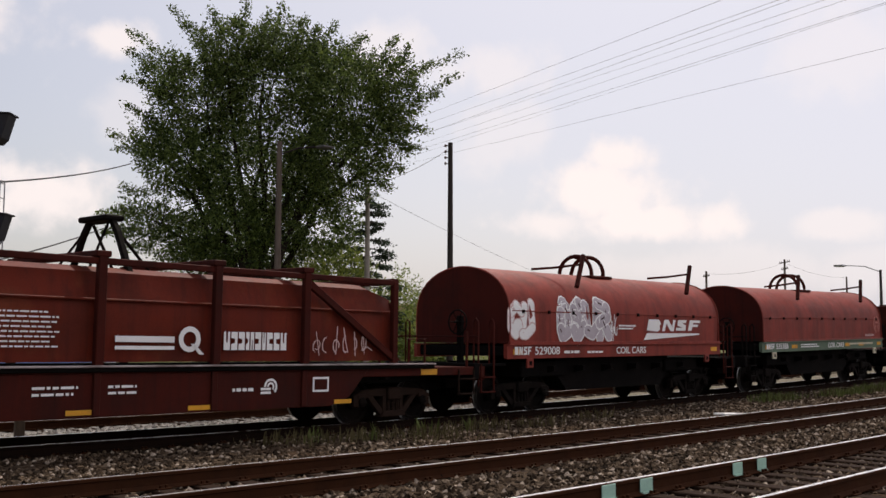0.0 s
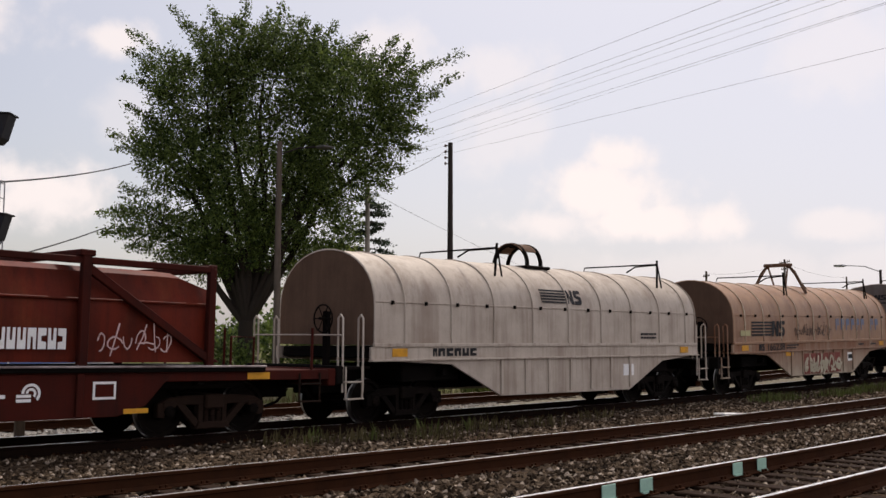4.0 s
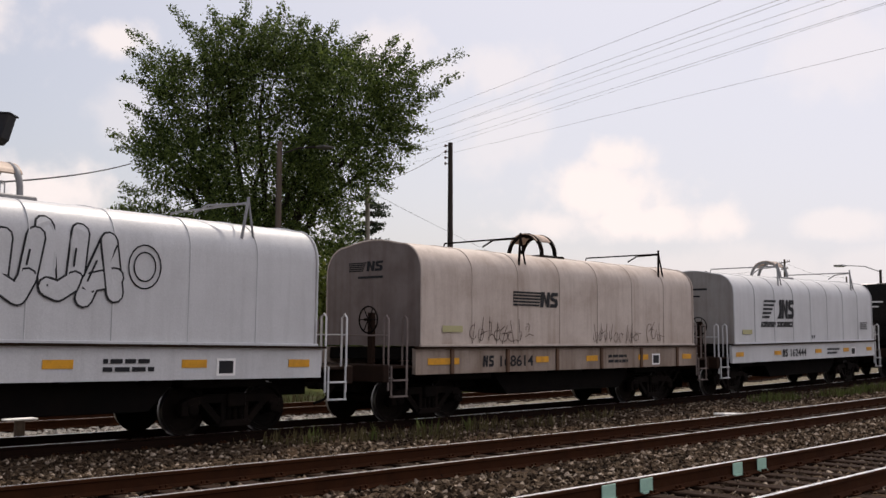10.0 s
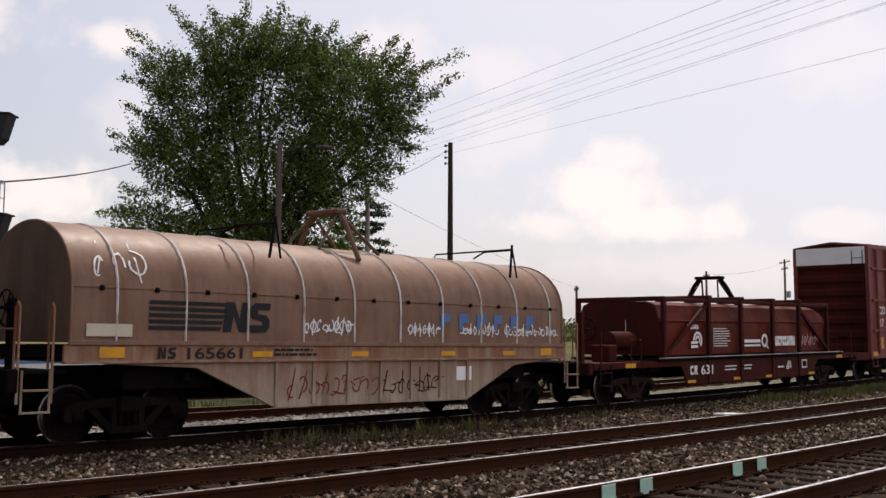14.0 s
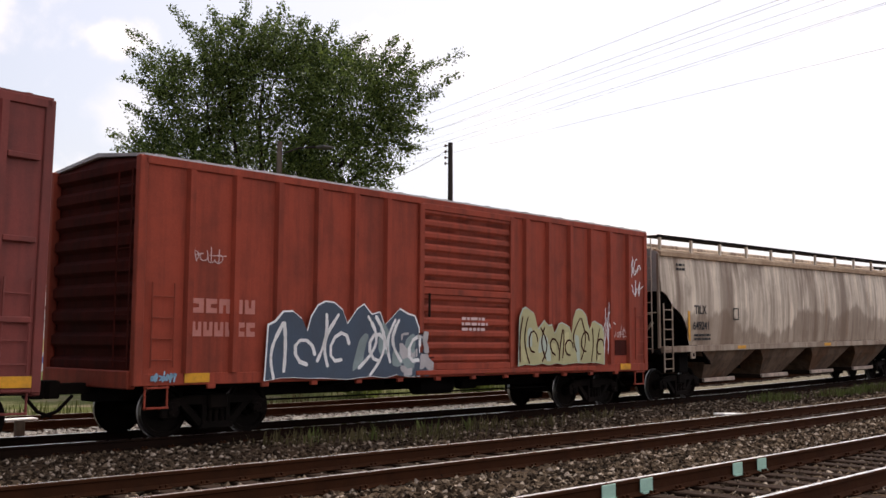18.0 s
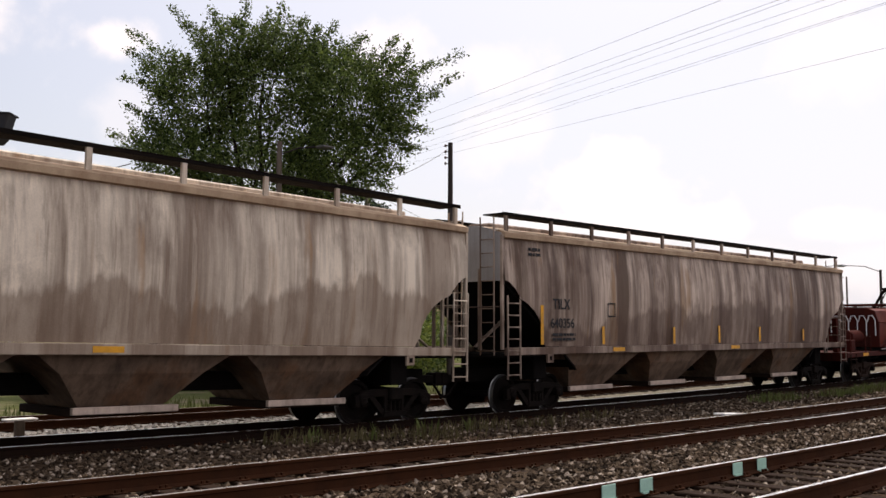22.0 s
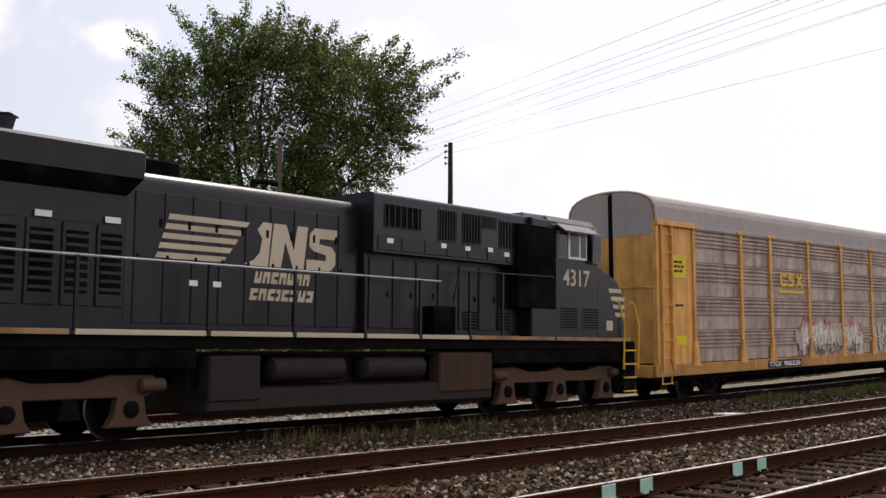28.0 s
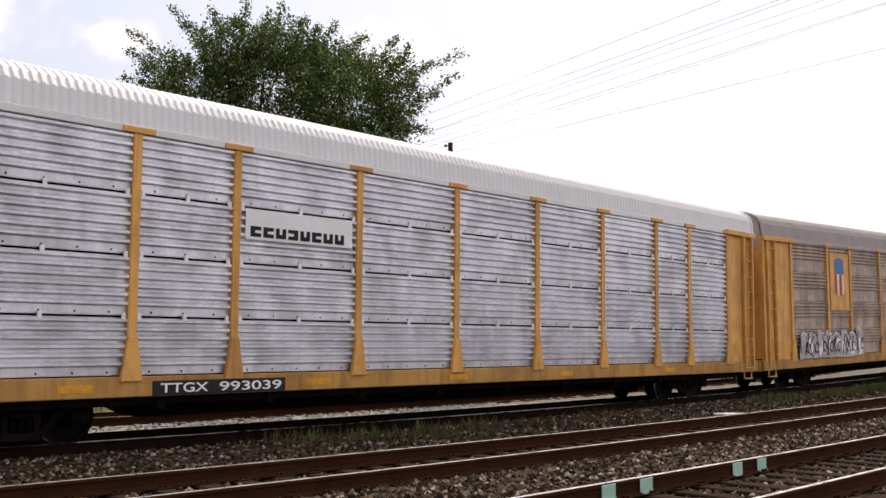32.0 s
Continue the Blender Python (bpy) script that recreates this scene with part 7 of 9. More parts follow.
def ribboxcar(xc):
    posts = [-6.9, -5.95, -5.0, -4.05, -3.1, -2.2] + [2.4, 3.3, 4.2, 5.1, 6.0, 6.9]
    r = boxcar("faded red steel boxcar with outside posts and graffiti", xc, 7.8, 0.93, 4.73, BOXRED, posts, 5.95, mat("galvanised_roof", (0.5, 0.47, 0.45), 0.5, 0.3, amount=0.4), 9)
    bm = B()
    prof = corrugated(1.15, 4.55, 13, 0.035, 0.0, 0.35)
    rows = [[bm.verts.new((x, -1.5 - o, z)) for o, z in prof] for x in (-1.2, 1.85)]
    for k in range(len(prof) - 1):
        bm.faces.new((rows[0][k], rows[0][k + 1], rows[1][k + 1], rows[1][k]))
    bmesh.ops.recalc_face_normals(bm, faces=bm.faces[:])
    d = part("sliding_door", bm, BOXRED, r)
    for z in (1.15, 2.75, 4.55):
        part("door_frame", box(B(), -1.22, 1.87, -1.565, -1.5, z - 0.07, z + 0.07, 0.012), BOXRED, d)
    for x in (-1.2, 1.85):
        part("door_stile", box(B(), x - 0.07, x + 0.07, -1.575, -1.5, 1.1, 4.6, 0.012), BOXRED, d)
    part("door_latch", tube(B(), [(-1.0, -1.6, 2.2), (-1.0, -1.6, 2.7)], 0.025), RUSTIRON, d)
    part("door_rail", box(B(), -1.4, 5.2, -1.62, -1.5, 0.98, 1.08, 0.01), BOXRED, r)
    for k in range(12):
        x = -6.4 + k * 1.15
        part("tie_lug", box(B(), x - 0.08, x + 0.08, -1.56, -1.49, 0.86, 0.94, 0.01), BOXRED, r)
    sprayed_piece(r, -5.3, -1.3, 0.95, 2.55, (SLATE, TEAL, SLATE, SLATE), WHITE, WHITE, 21, "slate-blue graffiti with curling white lines", -1.6, 4, None, 0.035)
    mural(r, -1.9, -1.0, 0.97, 2.0, (DARKRED, SLATE, SILVER), 26, "dark sprayed smudge", -1.6, 12, 0.22)
    sprayed_piece(r, 2.05, 5.6, 1.12, 2.5, (OLIVE, mat("straw_spray_paint", (0.55, 0.5, 0.26), 0.6, amount=0.3), MINT, OLIVE), MINT, DARKRED, 22, "ochre and pale green graffiti with brown lines", -1.6, 5, None, 0.02)
    scrawl(r, 5.6, 6.1, 1.5, 2.6, WHITE, 5, "white sprayed loop", -1.585, 0.014, 3)
    scrawl(r, 7.05, 7.55, 3.4, 4.0, WHITE, 6, "white sprayed tag", -1.51, 0.022, 4)
    scrawl(r, 7.0, 7.6, 2.95, 3.4, WHITE, 7, "", -1.51, 0.022, 4)
    scrawl(r, 6.2, 6.75, 1.8, 2.1, PINK, 8, "", -1.51, 0.014, 5)
    scrawl(r, -6.85, -6.2, 3.0, 3.3, PINK, 9, "", -1.51, 0.012, 5)
    bars(r, 0.1, 1.0, 1.9, 2.25, 3, PINK, -1.545, 9)
    wordmark(r, -6.8, -5.4, 2.15, 2.4, 5, FADED, -1.506, 12)
    wordmark(r, -6.8, -5.4, 1.75, 2.0, 6, FADED, -1.506, 13)
    for a in (-6.95, -3.2, -1.9, 0.9, 3.2, 6.45):
        reflector(r, a, a + 0.5, 0.97, 1.13 if abs(a) > 6 else 1.06, -1.535 if abs(a) < 6 else -1.552)
    decal(r, "repaint_patch", 6.25, 6.85, 1.35, 1.75, DARKRED, -1.506)
    scrawl(r, -7.6, -7.1, 1.0, 1.15, LTBLUE, 4, "", -1.555, 0.02, 4)
    return r


# ---- covered hoppers ----


def hopper(label, xc, L, m, top, sill0, sill1, trucks, cut, rb_z, plain=False, bays=4, low_m=None, end_m=None):
    root = vehicle("hopper_wagon", label, xc, "hopper wagon")

    def side_y(z):
        t = (z - sill1) / (top - sill1)
        return 1.44 + 0.1 * math.sin(math.pi * min(max(t, 0), 1)) - 0.03 * t

    def foot(d):
        return float(np.interp(d, [c[0] for c in cut], [c[1] for c in cut]))

    xs = sorted({-L, L, *[s * (L - d) for d in (0.15, 0.35, 0.6, 0.85, 1.1, 1.3, 1.42, 1.46) for s in (-1, 1)], *[-L + 1.6 + (2 * L - 3.2) * k / 40 for k in range(41)]})
    for s in (-1, 1):
        bm = B()
        rows = []
        for x in xs:
            zf = foot(L - abs(x))
            rows.append([bm.verts.new((x, s * (side_y(zf + (top - zf) * k / 10) + (0.006 * math.sin(x * 2.1) if not plain else 0)), zf + (top - zf) * k / 10)) for k in range(11)])
        for a, b in zip(rows, rows[1:]):
            for k in range(10):
                bm.faces.new((a[k], a[k + 1], b[k + 1], b[k]))
        bmesh.ops.recalc_face_normals(bm, faces=bm.faces[:])
        w = part("side_sheet", bm, m, root, smooth=40)
        part("top_chord", prism(B(), [(s * 1.4, top - 0.08), (s * 1.52, top - 0.06), (s * 1.53, top + 0.05), (s * 1.3, top + 0.14), (s * 1.25, top + 0.05)], -L, L, "x"), m if plain else TOPRUST, root)
        part("side_sill", box(B(), -L + 0.05, L - 0.05, s * 1.48 - 0.05, s * 1.48 + 0.05, sill0, sill1, 0.012), m, root)
    # roof
    part("roof", prism(B(), [(-1.4, top + 0.05), (-0.7, top + 0.26), (0.7, top + 0.26), (1.4, top + 0.05), (1.4, top), (-1.4, top)], -L, L, "x"), m if plain else TOPRUST, root)
    n = 12
    for sy in (-1, 1):
        g = part("running_board", box(B(), -L + 0.1, L - 0.1, sy * 1.05 - 0.3, sy * 1.05 + 0.3, rb_z - 0.03, rb_z, 0.004), IRON, root, "dark steel grating walkway")
        part("board_edge", box(B(), -L + 0.1, L - 0.1, sy * 1.36 - 0.012, sy * 1.36 + 0.012, rb_z - 0.06, rb_z + 0.015), IRON, g)
        for k in range(n):
            x = -L + 0.25 + (2 * L - 0.5) * k / (n - 1)
            part("board_bracket", prism(B(), [(-sy * -1.37, rb_z + 0.02), (sy * 1.37, top + 0.06), (sy * 1.31, top + 0.06), (sy * 1.31, rb_z + 0.02)], x - 0.05, x + 0.05, "x"), m, g)
    part("hatch_cover", box(B(), -L + 0.8, L - 0.8, -0.35, 0.35, top + 0.26, top + 0.42, 0.03), m, root)
    # ends: upper wall, slope sheet, corner posts and ladders
    zc = cut[0][1]
    for s in (-1, 1):
        part("end_wall", prism(B(), [(-1.44, zc), (1.44, zc), (1.42, top + 0.05), (0.7, top + 0.26), (-0.7, top + 0.26), (-1.42, top + 0.05)], s * L - 0.03, s * L + 0.03, "x"), end_m or m, root)
        part("slope_sheet", prism(B(), [(s * (L - 0.02), zc), (s * (L - 0.02), zc + 0.06), (s * (L - 2.9), 1.1), (s * (L - 2.95), 1.0)], -1.4, 1.4, "y"), DUSTSHADE_GREY if plain else UNDER, root, "dark sloping end sheet")
        part("end_platform", box(B(), min(s * (L - 1.6), s * (L + 0.1)), max(s * (L - 1.6), s * (L + 0.1)), -1.45, 1.45, sill0 - 0.05, sill0 + 0.04, 0.01), UNDER, root)
        part("bolster_web", box(B(), s * trucks - 0.25, s * trucks + 0.25, -1.2, 1.2, 0.8, sill0, 0.02), UNDER, root)
        for y in (-1.44, -0.75, 0.0, 0.75, 1.44):
            part("end_post", box(B(), s * (L + 0.02) - 0.04, s * (L + 0.02) + 0.04, y - 0.035, y + 0.035, sill1 - 0.05, top if abs(y) > 1.4 else zc + 0.3, 0.008), m, root)
        ladder(root, s * (L - 0.27), -1.56, sill0 - 0.55, top if plain is None else zc - 0.35, 0.46, m, 7, 0.022)
        ladder(root, s * (L + 0.1), -1.05, sill0, rb_z - 0.1, 0.42, m, 10, 0.018, "y")
        handrail(root, [(s * (L + 0.1), -1.4, sill1 + 0.95), (s * (L + 0.1), 1.4, sill1 + 0.95)], m, 0.016)
        coupler(root, s * (L + 0.5), s)
        jack_pad(root, s * (trucks), m, sill0 + 0.02)
        brace = prism(B(), [(s * (L - 0.1), sill1), (s * (L - 0.16), sill1), (s * (L - 1.9), zc - 0.5), (s * (L - 1.84), zc - 0.45)], -0.5, -0.42, "y")
        part("end_brace", brace, m, root)
    # discharge bays
    a, b = -L + 2.2, L - 2.2
    w = (b - a) / bays
    for k in range(bays):
        x0, x1 = a + k * w, a + (k + 1) * w
        xm = (x0 + x1) / 2
        bm = B()
        z_hi, z_lo = sill0 + 0.05, 0.55
        top4 = [(x0 + 0.1, -1.42), (x1 - 0.1, -1.42), (x1 - 0.1, 1.42), (x0 + 0.1, 1.42)]
        mid4 = [(x0 + w * 0.16, -1.25), (x1 - w * 0.16, -1.25), (x1 - w * 0.16, 1.25), (x0 + w * 0.16, 1.25)]
        bot4 = [(xm - w * 0.2, -0.85), (xm + w * 0.2, -0.85), (xm + w * 0.2, 0.85), (xm - w * 0.2, 0.85)]
        rings = [[bm.verts.new((x, y, z)) for x, y in ring] for ring, z in ((top4, z_hi), (mid4, z_hi - 0.35), (bot4, z_lo))]
        for p, q in zip(rings, rings[1:]):
            for i in range(4):
                bm.faces.new((p[i], p[(i + 1) % 4], q[(i + 1) % 4], q[i]))
        bm.faces.new(rings[-1])
        bmesh.ops.recalc_face_normals(bm, faces=bm.faces[:])
        bay = part("discharge_bay", bm, low_m or BAYMAT, root)
        part("outlet_gate", box(B(), xm - w * 0.2 - 0.1, xm + w * 0.2 + 0.1, -0.95, 0.95, z_lo - 0.14, z_lo, 0.015), RUSTIRON, bay)
        part("gate_frame", box(B(), xm - w * 0.2 - 0.2, xm + w * 0.2 + 0.2, -1.05, -0.97, z_lo - 0.1, z_lo + 0.02, 0.01), DULLGALV, bay)
    part("centre_sill", box(B(), -L + 0.1, L - 0.1, -0.3, 0.3, 0.75, 1.1, 0.02), UNDER, root)
    truck(root, -trucks)
    truck(root, trucks)
    return root


CUT_A = ((0.0, 3.15), (0.25, 3.1), (0.6, 2.72), (0.95, 2.58), (1.25, 2.35), (1.45, 2.0), (1.47, 1.6))
CUT_B = ((0.0, 3.05), (0.3, 3.0), (0.85, 2.65), (1.3, 2.2), (1.45, 1.85), (1.47, 1.42))


def pellet_hopper(label, xc, L, m, lettered, strips, patch=False):
    r = hopper(label, xc, L, m, 4.22, 1.41, 1.59, 8.2, CUT_A, 4.76, end_m=HOPPEREND)
    y = -1.53
    if patch:
        decal(r, "repaint_patch", -8.19, -6.86, 2.0, 2.82, GREY, -1.535, "clean pale grey repainted patch")
        y = -1.545
    text(r, "TILX", -8.12, 2.52, 0.36, DECAL_BLACK, y - 0.012, bold=0.006, width=0.72)
    text(r, lettered, -8.22, 2.06, 0.33, DECAL_BLACK, y - 0.012, bold=0.006)
    bars(r, -8.1, -7.1, 1.72, 1.95, 2, DECAL_BLACK, y + 0.02, 6)
    flat(r, "stencil_box", [[(-5.75, 2.35), (-5.4, 2.35), (-5.4, 2.38), (-5.75, 2.38)], [(-5.75, 2.68), (-5.4, 2.68), (-5.4, 2.71), (-5.75, 2.71)], [(-5.75, 2.35), (-5.72, 2.35), (-5.72, 2.71), (-5.75, 2.71)], [(-5.43, 2.35), (-5.4, 2.35), (-5.4, 2.71), (-5.43, 2.71)]], DECAL_BLACK, -1.545)
    bars(r, -9.0, -8.4, 3.75, 4.0, 2, DECAL_BLACK, -1.48, 7)
    for x, z0, z1 in strips:
        reflector(r, x, x + 0.11, z0, z1, y - 0.005)
    for x in (-5.5, 1.0):
        reflector(r, x, x + 0.55, 1.45, 1.55, -1.535)
    return r


def rusty_hopper(xc):
    r = hopper("pale grey covered hopper with rust runs and graffiti", xc, 9.62, RUSTY, 4.42, 1.1, 1.44, 7.6, CUT_B, 4.76, plain=True, bays=4, low_m=IRON, end_m=HOPPEREND)
    flat(r, "stencil_box", [[(-7.72, 2.1), (-6.07, 2.1), (-6.07, 2.13), (-7.72, 2.13)], [(-7.72, 3.05), (-6.07, 3.05), (-6.07, 3.08), (-7.72, 3.08)], [(-7.72, 2.1), (-7.69, 2.1), (-7.69, 3.08), (-7.72, 3.08)], [(-6.10, 2.1), (-6.07, 2.1), (-6.07, 3.08), (-6.10, 3.08)]], DECAL_BLACK, -1.55)
    text(r, "887591", -7.64, 2.2, 0.36, DECAL_BLACK, -1.55, bold=0.005)
    text(r, "ECUX", -7.64, 2.64, 0.42, DECAL_BLACK, -1.55, bold=0.005, width=1.05)
    bars(r, -7.62, -6.42, 1.55, 1.95, 3, DECAL_BLACK, -1.53, 6)
    graffiti(r, -5.02, -3.92, 1.1, 1.75, 1, SPRAYRED, SPRAYRED, 31, "red spray patch", -1.535, SPRAYRED, 0.25)
    sprayed_piece(r, -4.4, 0.7, 1.12, 2.3, (WHITE, mat("rose_white_spray", (0.66, 0.5, 0.52), 0.6, amount=0.3), GREY, WHITE), DECAL_BLACK, DECAL_BLACK, 32, "white and rose graffiti edged in black", -1.552, 5, None, 0.028)
    sprayed_piece(r, 1.45, 5.95, 1.12, 2.0, (SPRAYRED, PINK, SPRAYRED, WHITE), PINK, WHITE, 33, "red graffiti with white lines", -1.552, 6, None, 0.022)
    scrawl(r, -6.47, -5.37, 1.4, 2.25, DECAL_BLACK, 34, "black sprayed tag", -1.56, 0.014, 6)
    scrawl(r, 1.18, 2.58, 1.9, 2.4, DECAL_BLACK, 35, "", -1.56, 0.014, 6)
    scrawl(r, 6.58, 7.48, 1.6, 2.4, DECAL_BLACK, 36, "", -1.56, 0.014, 5)
    reflector(r, -8.29, -8.04, 1.5, 2.5, -1.545)
    reflector(r, -5.37, -5.17, 1.7, 2.2, -1.55)
    reflector(r, 7.28, 7.53, 1.5, 2.4, -1.545)
    return r


# ---- autoracks ----
YELLOWSILL = mat("grimy_yellow_sill_paint", (0.55, 0.29, 0.08), 0.6, streak=0.5, amount=0.6, grime=(0.17, 0.075, 0.03), scale=1.0)
ARCH = [(-1.5 * math.cos(math.pi * k / 14), 5.17 + 0.93 * math.sin(math.pi * k / 14) ** 0.52) for k in range(15)]


def panel_mesh(w, h, n, m, depth=0.05, plain=0.4):
    """side panel: a plain lower strip with dark discs for holes, ribs above"""
    bm = B()
    low = h * plain
    prof = [(0.0, 0.012), (0.0, low)] + corrugated(low, h, n, depth, 0.0, 0.34)[1:]
    prof[-1] = (0.0, h - 0.012)
    rows = [[bm.verts.new((x, -o, z)) for o, z in prof] for x in (0, w)]
    for k in range(len(prof) - 1):
        bm.faces.new((rows[0][k], rows[0][k + 1], rows[1][k + 1], rows[1][k]))
    back = [bm.verts.new((x, 0.02, z)) for x, z in ((0, 0), (w, 0), (w, h), (0, h))]
    bm.faces.new(back)
    bmesh.ops.recalc_face_normals(bm, faces=bm.faces[:])
    solid = len(bm.faces)
    count = max(2, int(w / 0.5))
    # flat discs: the shade inside each hole is put into the colour
    for k in range(count):
        x = w * (k + 0.5) / count
        prism(bm, [(x + 0.02 * math.cos(6.2832 * q / 6), low * 0.55 + 0.02 * math.sin(6.2832 * q / 6)) for q in range(6)], -0.003, 0.01, "y")
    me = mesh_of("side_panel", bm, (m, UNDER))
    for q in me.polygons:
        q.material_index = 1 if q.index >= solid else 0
    return me


def autorack(label, xc, L, panel_m, roof_m, posts, gaps=True):
    root = vehicle("autorack", label, xc, "car transporter")
    z0, z1 = 1.12, 5.1
    rowz = [z0, 2.08, 3.08, 4.1, z1]
    for s in (-1, 1):
        part("side_sill", box(B(), -L - 0.2, L + 0.2, s * 1.47 - 0.07, s * 1.47 + 0.07, 0.77, 1.1, 0.015), YELLOWSILL, root)
        part("eave_rail", box(B(), -L, L, s * 1.5 - 0.05, s * 1.5 + 0.05, 5.06, 5.19, 0.012), roof_m, root)
    # added near-black fill, so the gaps between panels look shaded
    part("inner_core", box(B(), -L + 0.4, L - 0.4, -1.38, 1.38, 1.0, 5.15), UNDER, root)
    cache = {}
    for a, b in zip(posts, posts[1:]):
        w = round(b - a - 0.16, 2)
        for r in range(4):
            h = rowz[r + 1] - rowz[r] - (0.035 if gaps else 0.012)
            key = (w, round(h, 3))
            if key not in cache:
                cache[key] = panel_mesh(w, h, 6, panel_m, 0.075, 0.1) if gaps else panel_mesh(w, h, 5, panel_m, 0.065)
            p = part("side_panel", cache[key], None, root)
            p.location = (a + 0.08, -1.45, rowz[r])
            if gaps:
                for fx in (0.06, w / 2, w - 0.06):
                    if r:
                        part("panel_clip", CLIP_ME, None, p).location = (fx, -0.045, -0.02)
    for x in posts:
        pst = part("side_post", box(B(), x - 0.08, x + 0.08, -1.55, -1.44, 1.1, 5.15, 0.012), YELLOW, root)
        part("post_foot", prism(B(), [(x - 0.2, 1.02), (x + 0.2, 1.02), (x + 0.08, 1.75), (x - 0.08, 1.75)], -1.585, -1.5, "y", 0.01), YELLOW, pst)
        part("post_head", prism(B(), [(x - 0.3, 5.06), (x + 0.3, 5.06), (x + 0.3, 5.16), (x - 0.3, 5.16)], -1.585, -1.5, "y", 0.01), YELLOW, pst)
        part("far_post", box(B(), x - 0.08, x + 0.08, 1.44, 1.55, 1.1, 5.15, 0.012), YELLOW, root)
    part("far_side", box(B(), -L + 0.3, L - 0.3, 1.42, 1.47, 1.1, 5.15), panel_m, root)
    # corner sections with ladders, end doors
    for s in (-1, 1):
        e = posts[0] if s < 0 else posts[-1]
        part("corner_panel", box(B(), min(e, s * L), max(e, s * L), -1.49, -1.42, 1.1, 5.15, 0.01), YELLOW, root)
        for sy in (-1, 1):
            part("corner_post", box(B(), s * L - 0.09, s * L + 0.05, sy * 1.46 - 0.08, sy * 1.46 + 0.08, 0.8, 5.17, 0.015), YELLOW, root)
        part("corner_head", box(B(), min(e, s * L) - 0.1, max(e, s * L) + 0.1, -1.598, -1.46, 5.06, 5.21, 0.012), YELLOW, root)
        lx = s * (L - 0.42)
        bm = B()
        for d in (-0.27, 0.27):
            box(bm, lx + d - 0.035, lx + d + 0.035, -1.6, -1.5, 0.95, 5.1, 0.008)
        for k in range(8):
            z = 1.3 + 0.5 * k
            tube(bm, [(lx - 0.27, -1.598, z), (lx + 0.27, -1.598, z)], 0.016)
        part("ladder", bm, YELLOW, root)
        for sy in (-1, 1):
            half = [(y, z) for y, z in ARCH if y * sy > 0.06]
            if sy > 0:
                half = half[::-1]
            top = half + [(sy * 0.05, 6.05)]
            y0, y1 = sorted((sy * 0.05, sy * 1.4))
            d = part("end_door", prism(B(), [(sy * 0.05, 1.15), (sy * 1.44, 1.15)] + [(y * 0.97, z) for y, z in top], s * (L + 0.02) - 0.04, s * (L + 0.02) + 0.04, "x"), YELLOW, root)
            part("door_top", prism(B(), [(sy * 0.06, 4.8), (sy * 1.43, 4.8)] + [(y * 0.965, z - 0.01) for y, z in top], s * (L + 0.064), s * (L + 0.074), "x"), roof_m, d, "pale upper part of the end door")
            part("door_joint", box(B(), s * (L + 0.055) - 0.03, s * (L + 0.055) + 0.03, y0 + 0.02, y1 - 0.02, 3.28, 3.33, 0.006), YELLOW, d)
        # dark strip painted where the shaded gap between the doors lies
        part("door_seal", box(B(), s * (L + 0.07) - 0.012, s * (L + 0.07) + 0.012, -0.075, 0.075, 1.15, 6.03, 0.006), UNDER, root)
        coupler(root, s * (L + 0.55), s)
        part("end_sill", box(B(), s * (L + 0.1) - 0.12, s * (L + 0.1) + 0.12, -1.4, 1.4, 0.75, 1.1, 0.02), YELLOW, root)
        step_irons(root, s * (L - 0.42), YELLOW, 0.5, -1.5, 0.85)
    # arched, cross-ribbed roof
    arch = ARCH
    bm = B()
    n = int(2 * L / 0.15) * 4
    rows = []
    for i in range(n + 1):
        x = -L + 2 * L * i / n
        d = (0.0, 0.0, 0.022, 0.022)[i % 4]
        rows.append([bm.verts.new((x, y * (1 + d * 0.4), z + d)) for y, z in arch])
    for a, b in zip(rows, rows[1:]):
        for k in range(len(arch) - 1):
            bm.faces.new((a[k], a[k + 1], b[k + 1], b[k]))
    bmesh.ops.recalc_face_normals(bm, faces=bm.faces[:])
    part("roof", bm, roof_m, root)
    for s in (-1, 1):
        bm = tube(B(), [(s * (L + 0.02), y * 1.01, z + 0.02) for y, z in arch], 0.05, 6)
        part("roof_rim", bm, roof_m, root, smooth=60)
    part("underframe", box(B(), -L, L, -1.35, 1.35, 0.62, 0.98, 0.02), UNDER, root)
    part("centre_sill", prism(B(), [(-8.3, 0.62), (-7.7, 0.34), (7.7, 0.34), (8.3, 0.62)], -0.36, 0.36, "y", 0.02), UNDER, root)
    for k in range(8):
        x = -8 + 16 * k / 7
        part("cross_member", box(B(), x - 0.08, x + 0.08, -1.42, 1.42, 0.55, 0.78, 0.01), UNDER, root)
    truck(root, -10.2)
    truck(root, 10.2)
    return root


CLIP_ME = mesh_of("panel_clip", box(B(), -0.035, 0.035, -0.02, 0.02, -0.06, 0.06, 0.006), WHITE)

# ---- diesel locomotive ----
BROWNDUST = mat("dust_brown_steel", (0.1, 0.055, 0.036), 0.8, spec=0.06, amount=0.5, grime=(0.06, 0.045, 0.035), bump=0.3)
TANKDUST = mat("dusty_tank_steel", (0.03, 0.024, 0.02), 0.7, spec=0.1, amount=0.5, grime=(0.04, 0.033, 0.028))
SAFETY = mat("safety_yellow", (0.72, 0.42, 0.04), 0.5, amount=0.25)
STEPWHITE = mat("cream_sill_paint", (0.55, 0.47, 0.33), 0.6, amount=0.4, grime=(0.3, 0.16, 0.08), scale=0.8)
